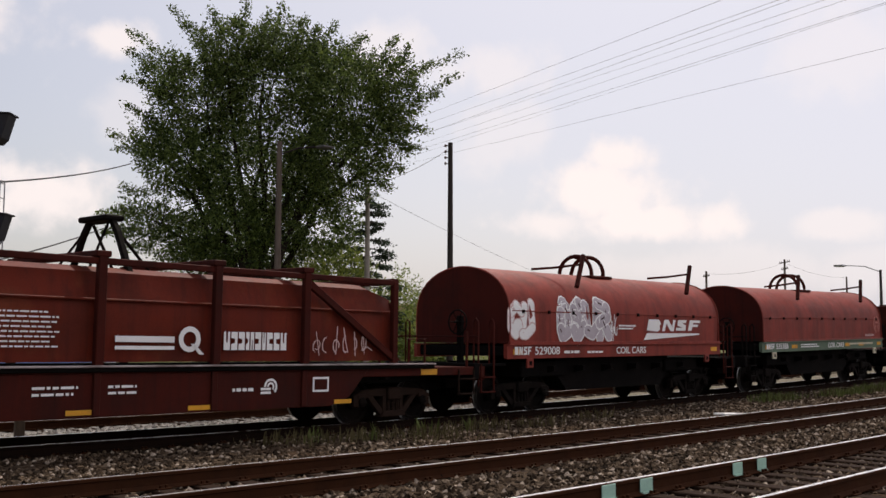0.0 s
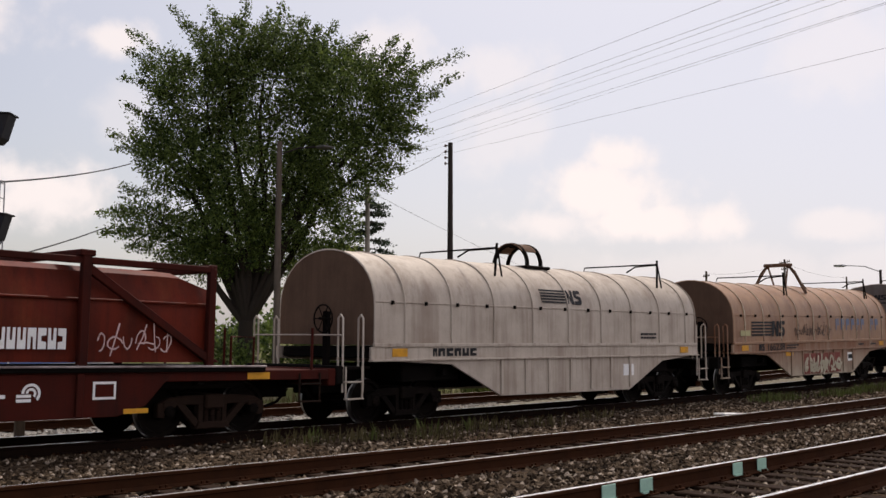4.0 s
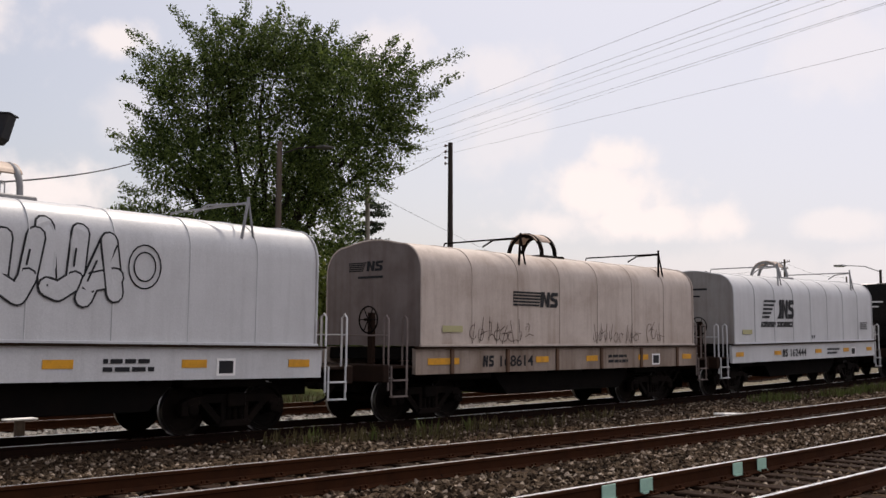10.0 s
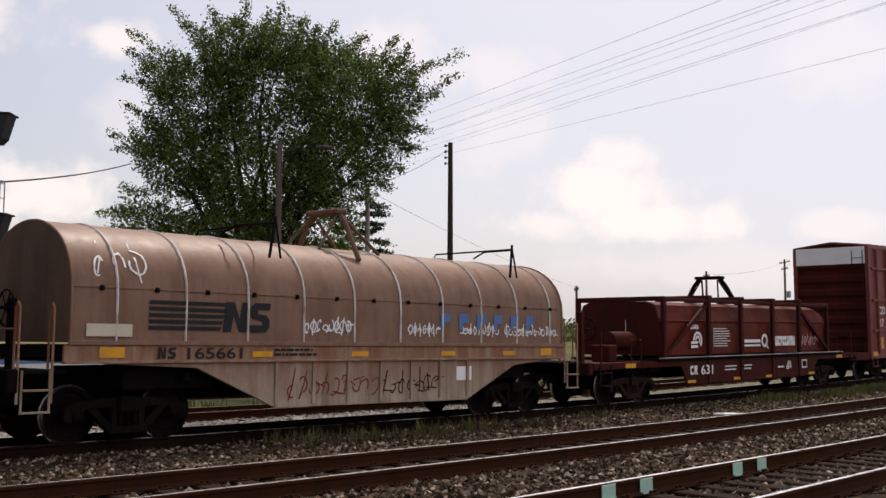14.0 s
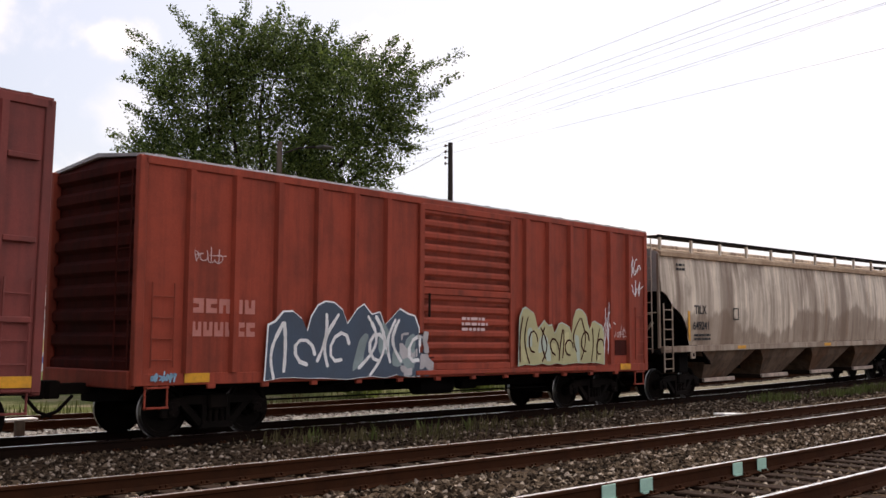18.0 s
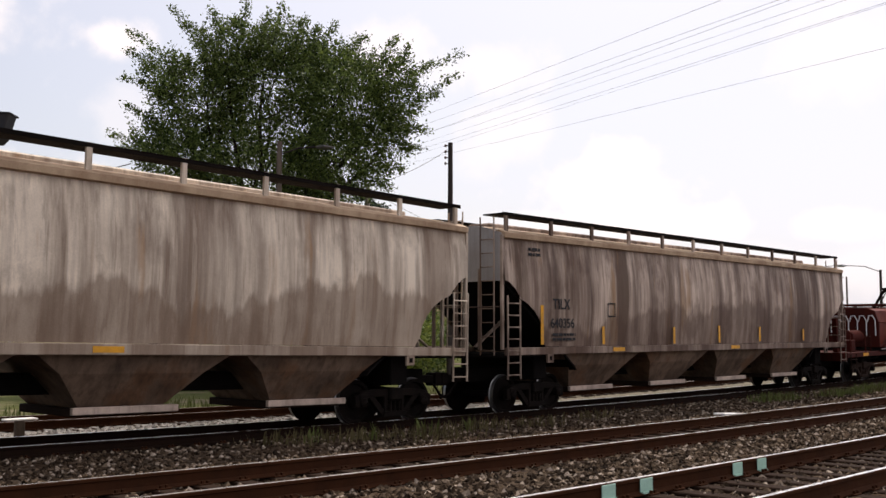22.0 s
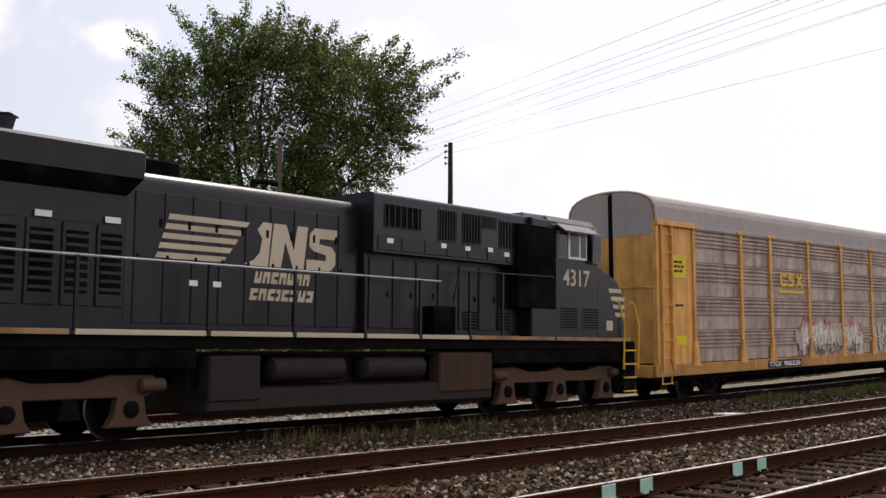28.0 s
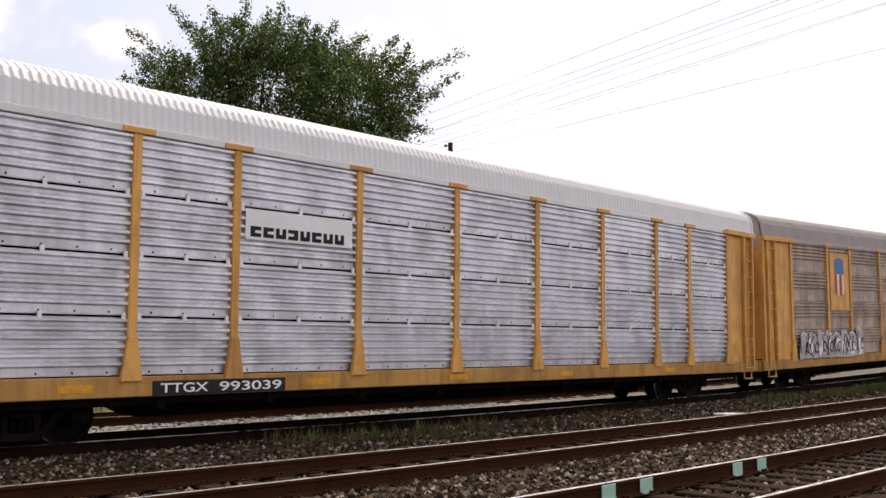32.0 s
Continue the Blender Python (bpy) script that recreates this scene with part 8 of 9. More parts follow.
RUSTSILL = mat("rust_worn_sill_paint", (0.36, 0.22, 0.11), 0.7, amount=0.8, grime=(0.12, 0.055, 0.03), scale=1.1)
# near-black: shade inside openings put into the colour, also sooty parts
VOID = mat("shade_and_soot_black", (0.003, 0.003, 0.003), 0.9, amount=0.2, spec=0.02)
CABGLASS = mat("cab_glass", (0.012, 0.014, 0.016), 0.08, 0.0, amount=0.1, spec=0.4)
BIGWHEEL = wheelset_mesh(0.533, "drive_wheelset")


def loco_truck(root, x):
    bm = B()
    box(bm, -2.6, 2.6, -0.6, 0.6, 0.35, 0.95, 0.05)
    t = part("truck", bm, UNDER, root)
    t.location = (x, 0, 0)
    for s in (-1, 1):
        y = s * 1.12
        bm = B()
        prism(bm, [(-2.75, 0.82), (-2.5, 1.08), (-1.75, 1.1), (-1.2, 0.98), (-0.4, 0.98), (0.0, 1.08), (0.4, 0.98), (1.2, 0.98), (1.75, 1.1), (2.5, 1.08), (2.75, 0.82), (2.3, 0.72), (-2.3, 0.72)], y - 0.07, y + 0.07, "y", 0.02)
        fr = part("truck_frame", bm, BROWNDUST, t)
        for ax in (-2.08, 0, 2.08):
            p = part("pedestal", prism(B(), [(ax - 0.24, 0.75), (ax - 0.3, 0.42), (ax - 0.42, 0.24), (ax + 0.42, 0.24), (ax + 0.3, 0.42), (ax + 0.24, 0.75)], y - 0.1 * 1, y + 0.1, "y", 0.02), BROWNDUST, fr)
        for ax in (-2.45, 2.45):
            part("brake_cylinder", lathe(B(), [(ax - 0.25, 0.06), (ax - 0.22, 0.12), (ax + 0.2, 0.12), (ax + 0.24, 0.05)], (0, y + s * 0.12, 0.92), "x", 12), BROWNDUST, fr, smooth=50)
        for ax in (-1.04, 1.04):
            part("brake_hanger", prism(B(), [(ax - 0.12, 0.72), (ax - 0.2, 0.38), (ax + 0.2, 0.38), (ax + 0.12, 0.72)], y - 0.05, y + 0.05, "y", 0.015), UNDER, fr)
        for ax in (-2.08, 0, 2.08):
            part("bearing_cap", lathe(B(), [(y - s * 0.05, 0.14), (y + s * 0.13, 0.14), (y + s * 0.16, 0.08)], (ax, 0, 0.533), "y", 16), UNDER, fr)
    for ax in (-2.08, 0, 2.08):
        w = part("wheelset", BIGWHEEL, None, t)
        w.location = (ax, 0, 0.533)
        WHEELS.append((w, root, ax, 0.533, 0.4 * ax))


def locomotive(xc):
    r = vehicle("locomotive", "black six-axle diesel locomotive with white stripes on its nose", xc, "locomotive")
    L, REAR = 10.45, 9.5
    part("underframe", box(B(), -REAR, L, -1.45, 1.45, 1.52, 1.74, 0.02), UNDER, r)
    part("walkway", box(B(), -REAR, L, -1.52, 1.52, 1.74, 1.8, 0.008), LOCO, r)
    for a, b in ((-8.9, -7.2), (-7.1, -5.6), (-5.5, -3.1), (-3.0, -1.2), (-1.1, 0.6), (0.7, 2.2), (2.3, 3.8), (3.9, 7.0), (7.1, L)):
        part("sill_stripe", box(B(), a, b, -1.545, -1.5, 1.74, 1.83, 0.006), RUSTSILL if a > 3 or a < -7 else STEPWHITE, r, "worn cream sill stripe")
    # rear radiator section with its overhanging wings
    part("radiator_hood", box(B(), -REAR + 0.45, -4.36, -0.98, 0.98, 1.8, 4.2, 0.02), LOCO, r)
    part("radiator_wing", prism(B(), [(-0.95, 4.05), (-1.5, 4.3), (-1.52, 4.72), (-1.35, 4.8), (1.35, 4.8), (1.52, 4.72), (1.5, 4.3), (0.95, 4.05)], -REAR + 0.1, -4.36, "x", 0.02), LOCO, r)
    for k in range(7):
        x = -REAR + 1.0 + k * 0.6
        d = part("louvre_door", box(B(), x, x + 0.5, -1.02, -0.98, 2.2, 3.55, 0.01), LOCO, r)
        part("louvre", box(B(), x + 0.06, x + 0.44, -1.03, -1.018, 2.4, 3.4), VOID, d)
        for j in range(7):
            part("slat", box(B(), x + 0.06, x + 0.44, -1.036, -1.028, 2.45 + 0.14 * j, 2.5 + 0.14 * j), LOCO, d)
        if k % 2 == 0:
            part("placard", box(B(), x + 0.12, x + 0.4, -1.03, -1.02, 3.58, 3.68), WHITE, d)
    part("rear_cab_end", prism(B(), [(-1.0, 1.8), (1.0, 1.8), (1.0, 4.1), (1.3, 4.35), (1.3, 4.75), (-1.3, 4.75), (-1.3, 4.35), (-1.0, 4.1)], -REAR + 0.3, -REAR + 0.45, "x", 0.02), LOCO, r)
    # engine hood with rounded top edges
    rr = rounded(-0.95, 0.95, 1.8, 4.56, 0.28, 5, (0, 0, 1, 1))
    part("engine_hood", prism(B(), rr, -4.36, 0.98, "x"), LOCO, r, smooth=40)
    for k in range(9):
        x = -4.2 + 0.575 * k
        d = part("hood_door", box(B(), x, x + 0.53, -0.975, -0.95, 1.95, 4.2, 0.008), LOCO, r)
        part("latch", box(B(), x + 0.04, x + 0.09, -0.995, -0.975, 3.0, 3.12, 0.004), IRON, d)
        part("hinge", box(B(), x + 0.46, x + 0.52, -0.99, -0.975, 3.6, 3.75, 0.004), IRON, d)
    part("exhaust_stack", box(B(), -4.1, -3.1, -0.6, 0.6, 4.56, 4.85, 0.04), VOID, r, "sooty exhaust stack")
    part("horn", tube(B(), [(-1.2, -0.2, 4.56), (-1.2, -0.2, 4.78), (-0.9, -0.2, 4.82), (-0.6, -0.2, 4.8)], 0.06, 8), VOID, r)
    # blower and equipment cabinets
    part("blower_cabinet", prism(B(), rounded(-1.38, 1.38, 3.5, 4.74, 0.1, 3, (0, 0, 1, 1)), 0.98, 6.14, "x"), LOCO, r, smooth=30)
    part("equipment_cabinet", box(B(), 0.98, 6.14, -1.12, 1.12, 1.8, 3.52, 0.02), LOCO, r)
    for a, b, z0, z1 in ((1.3, 2.35, 4.05, 4.5), (2.95, 3.5, 3.9, 4.55), (3.75, 4.35, 3.9, 4.55), (4.45, 4.9, 4.3, 4.55), (5.05, 5.7, 3.9, 4.5)):
        w = part("intake_grille", box(B(), a - 0.03, b + 0.03, -1.4, -1.38, z0 - 0.03, z1 + 0.03, 0.006), LOCO, r)
        part("grille_dark", box(B(), a, b, -1.408, -1.398, z0, z1), VOID, w)
        for k in range(6):
            x = a + (b - a) * (k + 0.5) / 6
            part("grille_bar", box(B(), x - 0.012, x + 0.012, -1.416, -1.406, z0, z1), LOCO, w)
    for k in range(7):
        x = 1.1 + 0.7 * k
        d = part("cabinet_door", box(B(), x, x + 0.62, -1.15, -1.12, 1.95, 3.4, 0.01), LOCO, r)
        part("latch", box(B(), x + 0.5, x + 0.55, -1.17, -1.15, 2.6, 2.72, 0.004), IRON, d)
        part("upper_door", box(B(), x, x + 0.62, -1.4, -1.38, 3.55, 3.85, 0.008), LOCO, d)
    for x, z in ((1.35, 3.7), (3.0, 3.72), (3.8, 3.72), (4.6, 3.75), (5.2, 3.68), (-4.6, 3.35), (-2.6, 2.62), (-3.1, 2.62)):
        part("placard", box(B(), x, x + 0.17, -1.412 if x > 1 else -0.985, -1.4 if x > 1 else -0.97, z, z + 0.1), WHITE, r)
    part("battery_box", box(B(), 2.75, 3.45, -1.46, -1.12, 1.8, 2.45, 0.02), VOID, r)
    for k, x in enumerate((4.0, 5.2)):
        for j in range(6):
            part("vent_slat", box(B(), x, x + 0.5, -1.165, -1.14, 1.98 + 0.07 * j, 2.02 + 0.07 * j), IRON, r)
    # cab
    cab = part("cab", prism(B(), [(6.14, 1.8), (8.95, 1.8), (8.97, 3.75), (8.95, 4.58), (8.8, 4.68), (6.14, 4.7)], -1.5, 1.5, "y", 0.03), LOCO, r)
    # lighter grey than the black cab: sunlight put into the roof's colour
    part("cab_roof", prism(B(), [(6.05, 4.7), (8.6, 4.66), (8.75, 4.6), (8.6, 4.76), (7.6, 4.84), (6.05, 4.82)], -1.3, 1.3, "y", 0.02), mat("sunlit_grey_roof", (0.25, 0.26, 0.28), 0.4, 0.3, amount=0.3), cab)
    # solid block on the cab side; the doorway's shade is its colour
    part("doorway_recess", box(B(), 5.6, 7.1, -1.515, -1.3, 2.5, 4.5, 0.01), VOID, cab, "near-black block for the shaded cab doorway")
    part("roof_slope", prism(B(), [(-1.503, 4.58), (-1.53, 4.58), (-1.31, 4.83), (-1.28, 4.8)], 6.9, 8.9, "x"), mat("dull_grey_roof_flank", (0.2, 0.2, 0.215), 0.5, amount=0.4), cab, "grey sloping roof flank")
    part("awning", prism(B(), [(-1.5, 4.6), (-1.78, 4.42), (-1.79, 4.45), (-1.5, 4.645)], 7.12, 8.6, "x"), mat("dull_grey_roof_flank", (0.2, 0.2, 0.215)), cab, "grey sloping window awning")
    w = part("side_window", box(B(), 7.62, 8.42, -1.53, -1.49, 3.78, 4.46, 0.012), WHITE, cab)
    for a, b in ((7.68, 8.06), (8.13, 8.37)):
        part("pane", box(B(), a, b, -1.537, -1.525, 3.84, 4.42), CABGLASS, w)
    w = part("side_window", box(B(), 7.17, 7.58, -1.52, -1.49, 3.78, 4.46, 0.012), mat("dull_window_frame", (0.22, 0.18, 0.17)), cab)
    part("pane", box(B(), 7.22, 7.53, -1.528, -1.515, 3.83, 4.42), CABGLASS, w)
    part("window_gap", box(B(), 8.42, 8.6, -1.52, -1.49, 3.8, 4.46), VOID, cab)
    w = part("swung_window", box(B(), 8.56, 8.96, -1.62, -1.59, 3.72, 4.46, 0.012), mat("dull_window_frame", (0.22, 0.18, 0.17)), cab, "swung-out cab window")
    part("pane", box(B(), 8.61, 8.91, -1.628, -1.615, 3.78, 4.41), CABGLASS, w)
    part("front_window", box(B(), 8.9, 8.985, -1.3, -0.2, 3.85, 4.45, 0.02), CABGLASS, cab)
    part("window_hinge", box(B(), 8.86, 8.96, -1.6, -1.49, 3.9, 4.3, 0.01), IRON, cab)
    text(r, "4317", 7.4, 3.12, 0.58, STEPWHITE, -1.508, bold=0.015)
    text(r, "4317", -REAR + 0.62, 3.72, 0.36, STEPWHITE, -0.985, bold=0.01)
    nose = part("nose", prism(B(), [(8.95, 1.8), (10.3, 1.8), (10.3, 2.85), (9.95, 3.35), (8.95, 3.72)], -1.46, 1.46, "y", 0.05), LOCO, r)
    for k in range(4):
        z = 3.02 - 0.21 * k
        x0 = 9.55 + 0.1 * k
        flat(r, "nose_stripe", [[(x0, z), (10.28 if k else 10.15, z), (10.3 if k else 10.1, z + 0.11), (x0 - 0.05, z + 0.11)]], STEPWHITE, -1.462)
    part("nose_stripe_front", box(B(), 10.3, 10.312, -1.3, 1.3, 2.1, 2.2), STEPWHITE, nose)
    decal(r, "placard", 9.4, 9.7, 2.02, 2.28, STEPWHITE, -1.465)
    for a, b in ((7.3, 8.05), (8.25, 9.0)):
        d = part("cab_vent", box(B(), a, b, -1.512, -1.49, 2.0, 2.62, 0.008), LOCO, cab)
        for j in range(8):
            part("vent_slat", box(B(), a + 0.06, b - 0.06, -1.522, -1.51, 2.06 + 0.065 * j, 2.09 + 0.065 * j), IRON, d)
    # white stripes on the rear corner
    for k in range(5):
        z = 3.1 - 0.26 * k
        flat(r, "rear_stripe", [[(-REAR + 0.31, z), (-REAR + 1.2 - 0.06 * k, z), (-REAR + 1.15 - 0.06 * k, z + 0.12), (-REAR + 0.31, z + 0.12)]], STEPWHITE, -1.045)
        part("end_stripe", box(B(), -REAR + 0.285, -REAR + 0.298, -1.0, 1.0, z, z + 0.12), STEPWHITE, r)
    # emblem as plain stripes and blocks
    stripe_logo(r, -3.8, 3.06, 4.15, STEPWHITE, -0.978, 0.004, None, 0.2, (0.34, 0.03))
    wordmark(r, -1.7, -0.3, 2.74, 2.96, 7, STEPWHITE, -0.98, 3, "wordmark", None, 0, 0.2)
    wordmark(r, -1.8, -0.12, 2.42, 2.64, 8, STEPWHITE, -0.98, 4, "wordmark", None, 0, 0.2)
    # handrails and stanchions
    handrail(r, [(-REAR + 0.6, -1.5, 3.0), (-6, -1.5, 2.98), (0, -1.5, 2.98), (2.9, -1.5, 2.98)], mat("worn_grey_rail", (0.45, 0.45, 0.45), 0.4, 0.5), 0.022)
    handrail(r, [(3.3, -1.5, 2.5), (3.5, -1.5, 3.25), (7.0, -1.5, 3.3)], LOCO, 0.022)
    for x in (-8.8, -7.2, -5.5, -3.05, -1.15, 0.65, 2.25, 3.85, 5.0):
        part("stanchion", box(B(), x - 0.03, x + 0.03, -1.54, -1.48, 1.8, 2.98 if x < 3 else 3.27, 0.008), LOCO, r)
    # end steps with yellow edges and grab rails
    for s, end in ((-1, REAR), (1, L)):
        part("pilot", prism(B(), [(s * (end - 0.05), 1.55), (s * (end + 0.15), 1.5), (s * (end + 0.3), 0.35), (s * (end + 0.1), 0.35), (s * (end - 0.1), 0.9)], -1.3, 1.3, "y", 0.02), LOCO, r)
        # solid block, with the step well's shade put into its colour
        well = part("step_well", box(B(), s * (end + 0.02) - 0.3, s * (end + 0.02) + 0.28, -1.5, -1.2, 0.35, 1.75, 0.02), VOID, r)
        for k in range(4):
            z = 0.42 + 0.36 * k
            part("step_edge", box(B(), s * (end + 0.02) - 0.3, s * (end + 0.02) + 0.28, -1.56, -1.49, z - 0.02, z + 0.02, 0.006), SAFETY, well, "yellow step edge")
        for d in (-0.32, 0.4):
            x = s * (end + 0.02) + s * d
            handrail(r, [(x, -1.52, 1.0), (x, -1.54, 2.2), (x - s * 0.15, -1.5, 2.75), (x - s * 0.3, -1.45, 2.8)], SAFETY, 0.026, "grab_rail")
        coupler(r, s * (end + 0.7), s)
    # tank, reservoirs, boxes
    part("fuel_tank", prism(B(), [(-1.42, 0.45), (-1.3, 0.36), (1.3, 0.36), (1.42, 0.45), (1.42, 0.8), (0.8, 0.86), (0.8, 1.45), (-0.8, 1.45), (-0.8, 0.86), (-1.42, 0.8)], -2.95, 4.75, "x", 0.03), TANKDUST, r)
    for a, b in ((-1.5, 0.35), (0.85, 2.65)):
        part("air_reservoir", lathe(B(), [(a, 0.1), (a + 0.06, 0.23), (b - 0.06, 0.23), (b, 0.1)], (0, -1.16, 1.15), "x", 20), TANKDUST, r, smooth=50)
    part("tool_box", box(B(), -2.95, -1.85, -1.46, -1.1, 0.6, 1.4, 0.03), TANKDUST, r)
    part("sand_box", box(B(), 2.95, 4.72, -1.46, -1.1, 0.6, 1.45, 0.03), mat("rust_dusted_steel", (0.075, 0.042, 0.028), 0.8, amount=0.5, streak=0.4, grime=(0.03, 0.02, 0.016), spec=0.06), r, "brown dusty sand box")
    for a, b in ((-9.1, -3.2), (4.8, 10.2)):
        # added near-black fill stands for the shaded space between deck and trucks
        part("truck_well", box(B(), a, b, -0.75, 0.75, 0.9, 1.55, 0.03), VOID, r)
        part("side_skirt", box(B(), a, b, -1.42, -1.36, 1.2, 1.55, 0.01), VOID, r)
    loco_truck(r, -6.38)
    loco_truck(r, 7.66)
    part("conduit", tube(B(), [(-9.0, -1.35, 1.45), (9.5, -1.35, 1.45)], 0.03), UNDER, r)
    return r

# ---- the train, in its order ----


def mark_shield(r, number, seed, scribble=False):
    text(r, number, -3.32, 0.72, 0.38, WHITE, -1.505, bold=0.014, width=0.235 * len(number))
    owner_mark(r, (BLOCK_C, BLOCK_R), -3.86, -3.4, 0.72, 0.26, WHITE, -1.455)
    bars(r, -1.75, -0.9, 0.76, 0.96, 2, WHITE, -1.455, seed, 0.6)
    bars(r, -0.5, 0.1, 0.76, 0.96, 2, WHITE, -1.455, seed + 1, 0.6)
    bars(r, 1.9, 2.4, 0.75, 0.85, 1, WHITE, -1.455, seed + 2)
    decal(r, "data_panel", 3.75, 4.15, 0.72, 1.0, WHITE, -1.455)
    decal(r, "data_panel", 3.79, 4.11, 0.76, 0.96, DARKRED, -1.459)
    for a in (-4.0, -1.2, 1.0, 4.3):
        reflector(r, a, a + 0.45, 0.48, 0.56, -1.455)
    scrawl(r, 3.75, 5.2, 1.45, 1.95, PINK, seed + 3, "white sprayed scrawl", -1.44, 0.016, 7)
    if scribble:
        for s, a, b in (("FLEX", -2.45, -1.35), ("YOUR", -0.4, 0.62), ("RIGHTS", 1.78, 3.1)):
            sprayed_word(r, s, a, 2.33, 0.26, PINK, -1.43, b - a, lambda z: -1.4 + max(0, z - 2.25) * 0.33, "thin pink sprayed word")
        sprayed_word(r, "DVIDE", 1.75, 1.93, 0.25, WHITE, -1.445, 0.95)
        scrawl(r, -1.6, -1.0, 1.85, 2.15, WHITE, seed + 6, "", -1.44, 0.014, 5)
        for k in range(6):
            y = -1.1 + 0.36 * k
            bm = tube(B(), [(-5.45, y - 0.15, 1.75), (-5.45, y - 0.15, 2.35), (-5.45, y - 0.05, 2.55), (-5.45, y + 0.1, 2.55), (-5.45, y + 0.16, 2.3)], 0.018, 5)
            part("scrawl", bm, WHITE, r)
    else:
        decal(r, "end_plate", -5.47, -5.45, 1.9, 2.3, WHITE, -0.3)


c1 = coil_shield("dented red coil wagon with stakes, braces and white print", -185.74)
mark_shield(c1, "631", 40)

# red round-hooded pair
c2 = coil_round("red round-hooded coil wagon with white bubble graffiti", -171.03, 5.02, RED, RED, DARKRED)
S2 = surface("round", 1.5, 1.66, 3.5, 0.012, 1.5, -171.03)
flat(c2, "emblem", [[(0.95, 2.0), (1.05, 2.3), (1.6, 2.3), (1.72, 2.18), (1.62, 2.13), (1.66, 2.02), (1.5, 1.96)], [(1.75, 1.98), (1.9, 2.3), (2.1, 2.3), (2.3, 2.1), (2.36, 2.3), (2.5, 2.3), (2.38, 1.98), (2.2, 1.98), (2.0, 2.2), (1.9, 1.98)],
                      [(2.5, 2.0), (2.55, 2.08), (2.9, 2.08), (2.6, 2.14), (2.65, 2.3), (3.15, 2.3), (3.1, 2.22), (2.85, 2.22), (3.1, 2.15), (3.05, 2.0)], [(3.2, 2.0), (3.32, 2.3), (3.95, 2.3), (3.9, 2.23), (3.5, 2.23), (3.48, 2.18), (3.8, 2.18), (3.77, 2.11), (3.45, 2.11), (3.4, 2.0)],
                      [(0.8, 1.73), (3.85, 1.88), (3.88, 1.92), (0.95, 1.92)]], WHITE, -1.512, 0.004, "", S2)
graffiti(c2, -5.05, -4.1, 1.72, 2.7, 2, WHITE, PINK, 51, "white and pink bubble graffiti", -1.514, PINK, 0.14, 1, S2, "", 0.25)
graffiti(c2, -3.15, -0.85, 1.7, 2.75, 4, mat("pale_lilac_spray", (0.5, 0.44, 0.46), 0.6, amount=0.4, grime=(0.25, 0.2, 0.2)), WHITE, 52, "pale lilac bubble-letter graffiti edged in white", -1.514, DARKRED, 0.12, 1, S2, "", 0.26)
scrawl(c2, -0.85, -0.5, 1.75, 2.45, WHITE, 53, "white sprayed tag", -1.516, 0.018, 4, "scrawl", S2)
bars(c2, -0.45, 0.5, 2.0, 2.15, 2, WHITE, -1.514, 5)
text(c2, "COIL CARS", -0.58, 1.38, 0.25, WHITE, -1.512, bold=0.01, width=1.45)
fleet_number(c2, "529008", -4.86, -3.1, 1.39, 0.19, WHITE, -1.518, (BLOCK_B, BLOCK_N, BLOCK_S, BLOCK_F))
bars(c2, -2.9, -2.0, 1.38, 1.5, 1, WHITE, -1.512, 55)
bars(c2, -1.9, -1.2, 1.38, 1.48, 1, WHITE, -1.512, 56)
c3 = coil_round("red round-hooded coil wagon with a weathered green sill", -157.87, 5.08, RED, GREEN, IRON)
S3 = surface("round", 1.5, 1.66, 3.5, 0.012, 1.5, -157.87)
ringp = []
for k in range(22):
    if k in (5, 6, 16, 17):
        continue
    a0, a1 = 6.2832 * k / 22, 6.2832 * (k + 0.7) / 22
    ringp.append([(4.62 + 0.34 * math.cos(a0), 2.2 + 0.34 * math.sin(a0)), (4.62 + 0.34 * math.cos(a1), 2.2 + 0.34 * math.sin(a1)), (4.62 + 0.24 * math.cos(a1), 2.2 + 0.24 * math.sin(a1)), (4.62 + 0.24 * math.cos(a0), 2.2 + 0.24 * math.sin(a0))])
flat(c3, "emblem", ringp + [[(4.44, 2.18), (4.56, 2.18), (4.54, 2.05), (4.48, 2.02)], [(4.7, 2.18), (4.8, 2.18), (4.76, 2.02), (4.71, 2.05)], [(4.46, 2.24), (4.78, 2.24), (4.78, 2.31), (4.46, 2.31)]], FADED, -1.514, 0.004, "", S3)
text(c3, "COIL CARS", -0.05, 1.38, 0.24, WHITE, -1.512, bold=0.01, width=1.42)
fleet_number(c3, "535386", -4.9, -3.3, 1.4, 0.18, WHITE, -1.518, (BLOCK_B, BLOCK_N, BLOCK_S, BLOCK_F))
for a in (-3.0, 1.5, 2.8):
    reflector(c3, a, a + 0.42, 1.4, 1.52, -1.508)
bars(c3, -2.3, -0.6, 1.4, 1.55, 2, WHITE, -1.512, 57)
bars(c3, 1.9, 4.4, 1.42, 1.54, 1, CREAM, -1.512, 58)
scrawl(c3, 3.4, 4.3, 1.75, 1.85, PINK, 59, "", -1.514, 0.01, 6, "scrawl", S3)

c4 = coil_shield("dented red coil wagon with stakes, braces and a framed end", -141.96)
mark_shield(c4, "631463", 60)

# pale and tan fish-belly wagons
c5 = coil_belly("pale beige round-hooded coil wagon with fish-belly sides", -125.6, 6.5, PALE, PALE, gear="hoop")
S5 = surface("round", 1.5, 1.62, 3.62, 0.01, 1.5, -125.6)
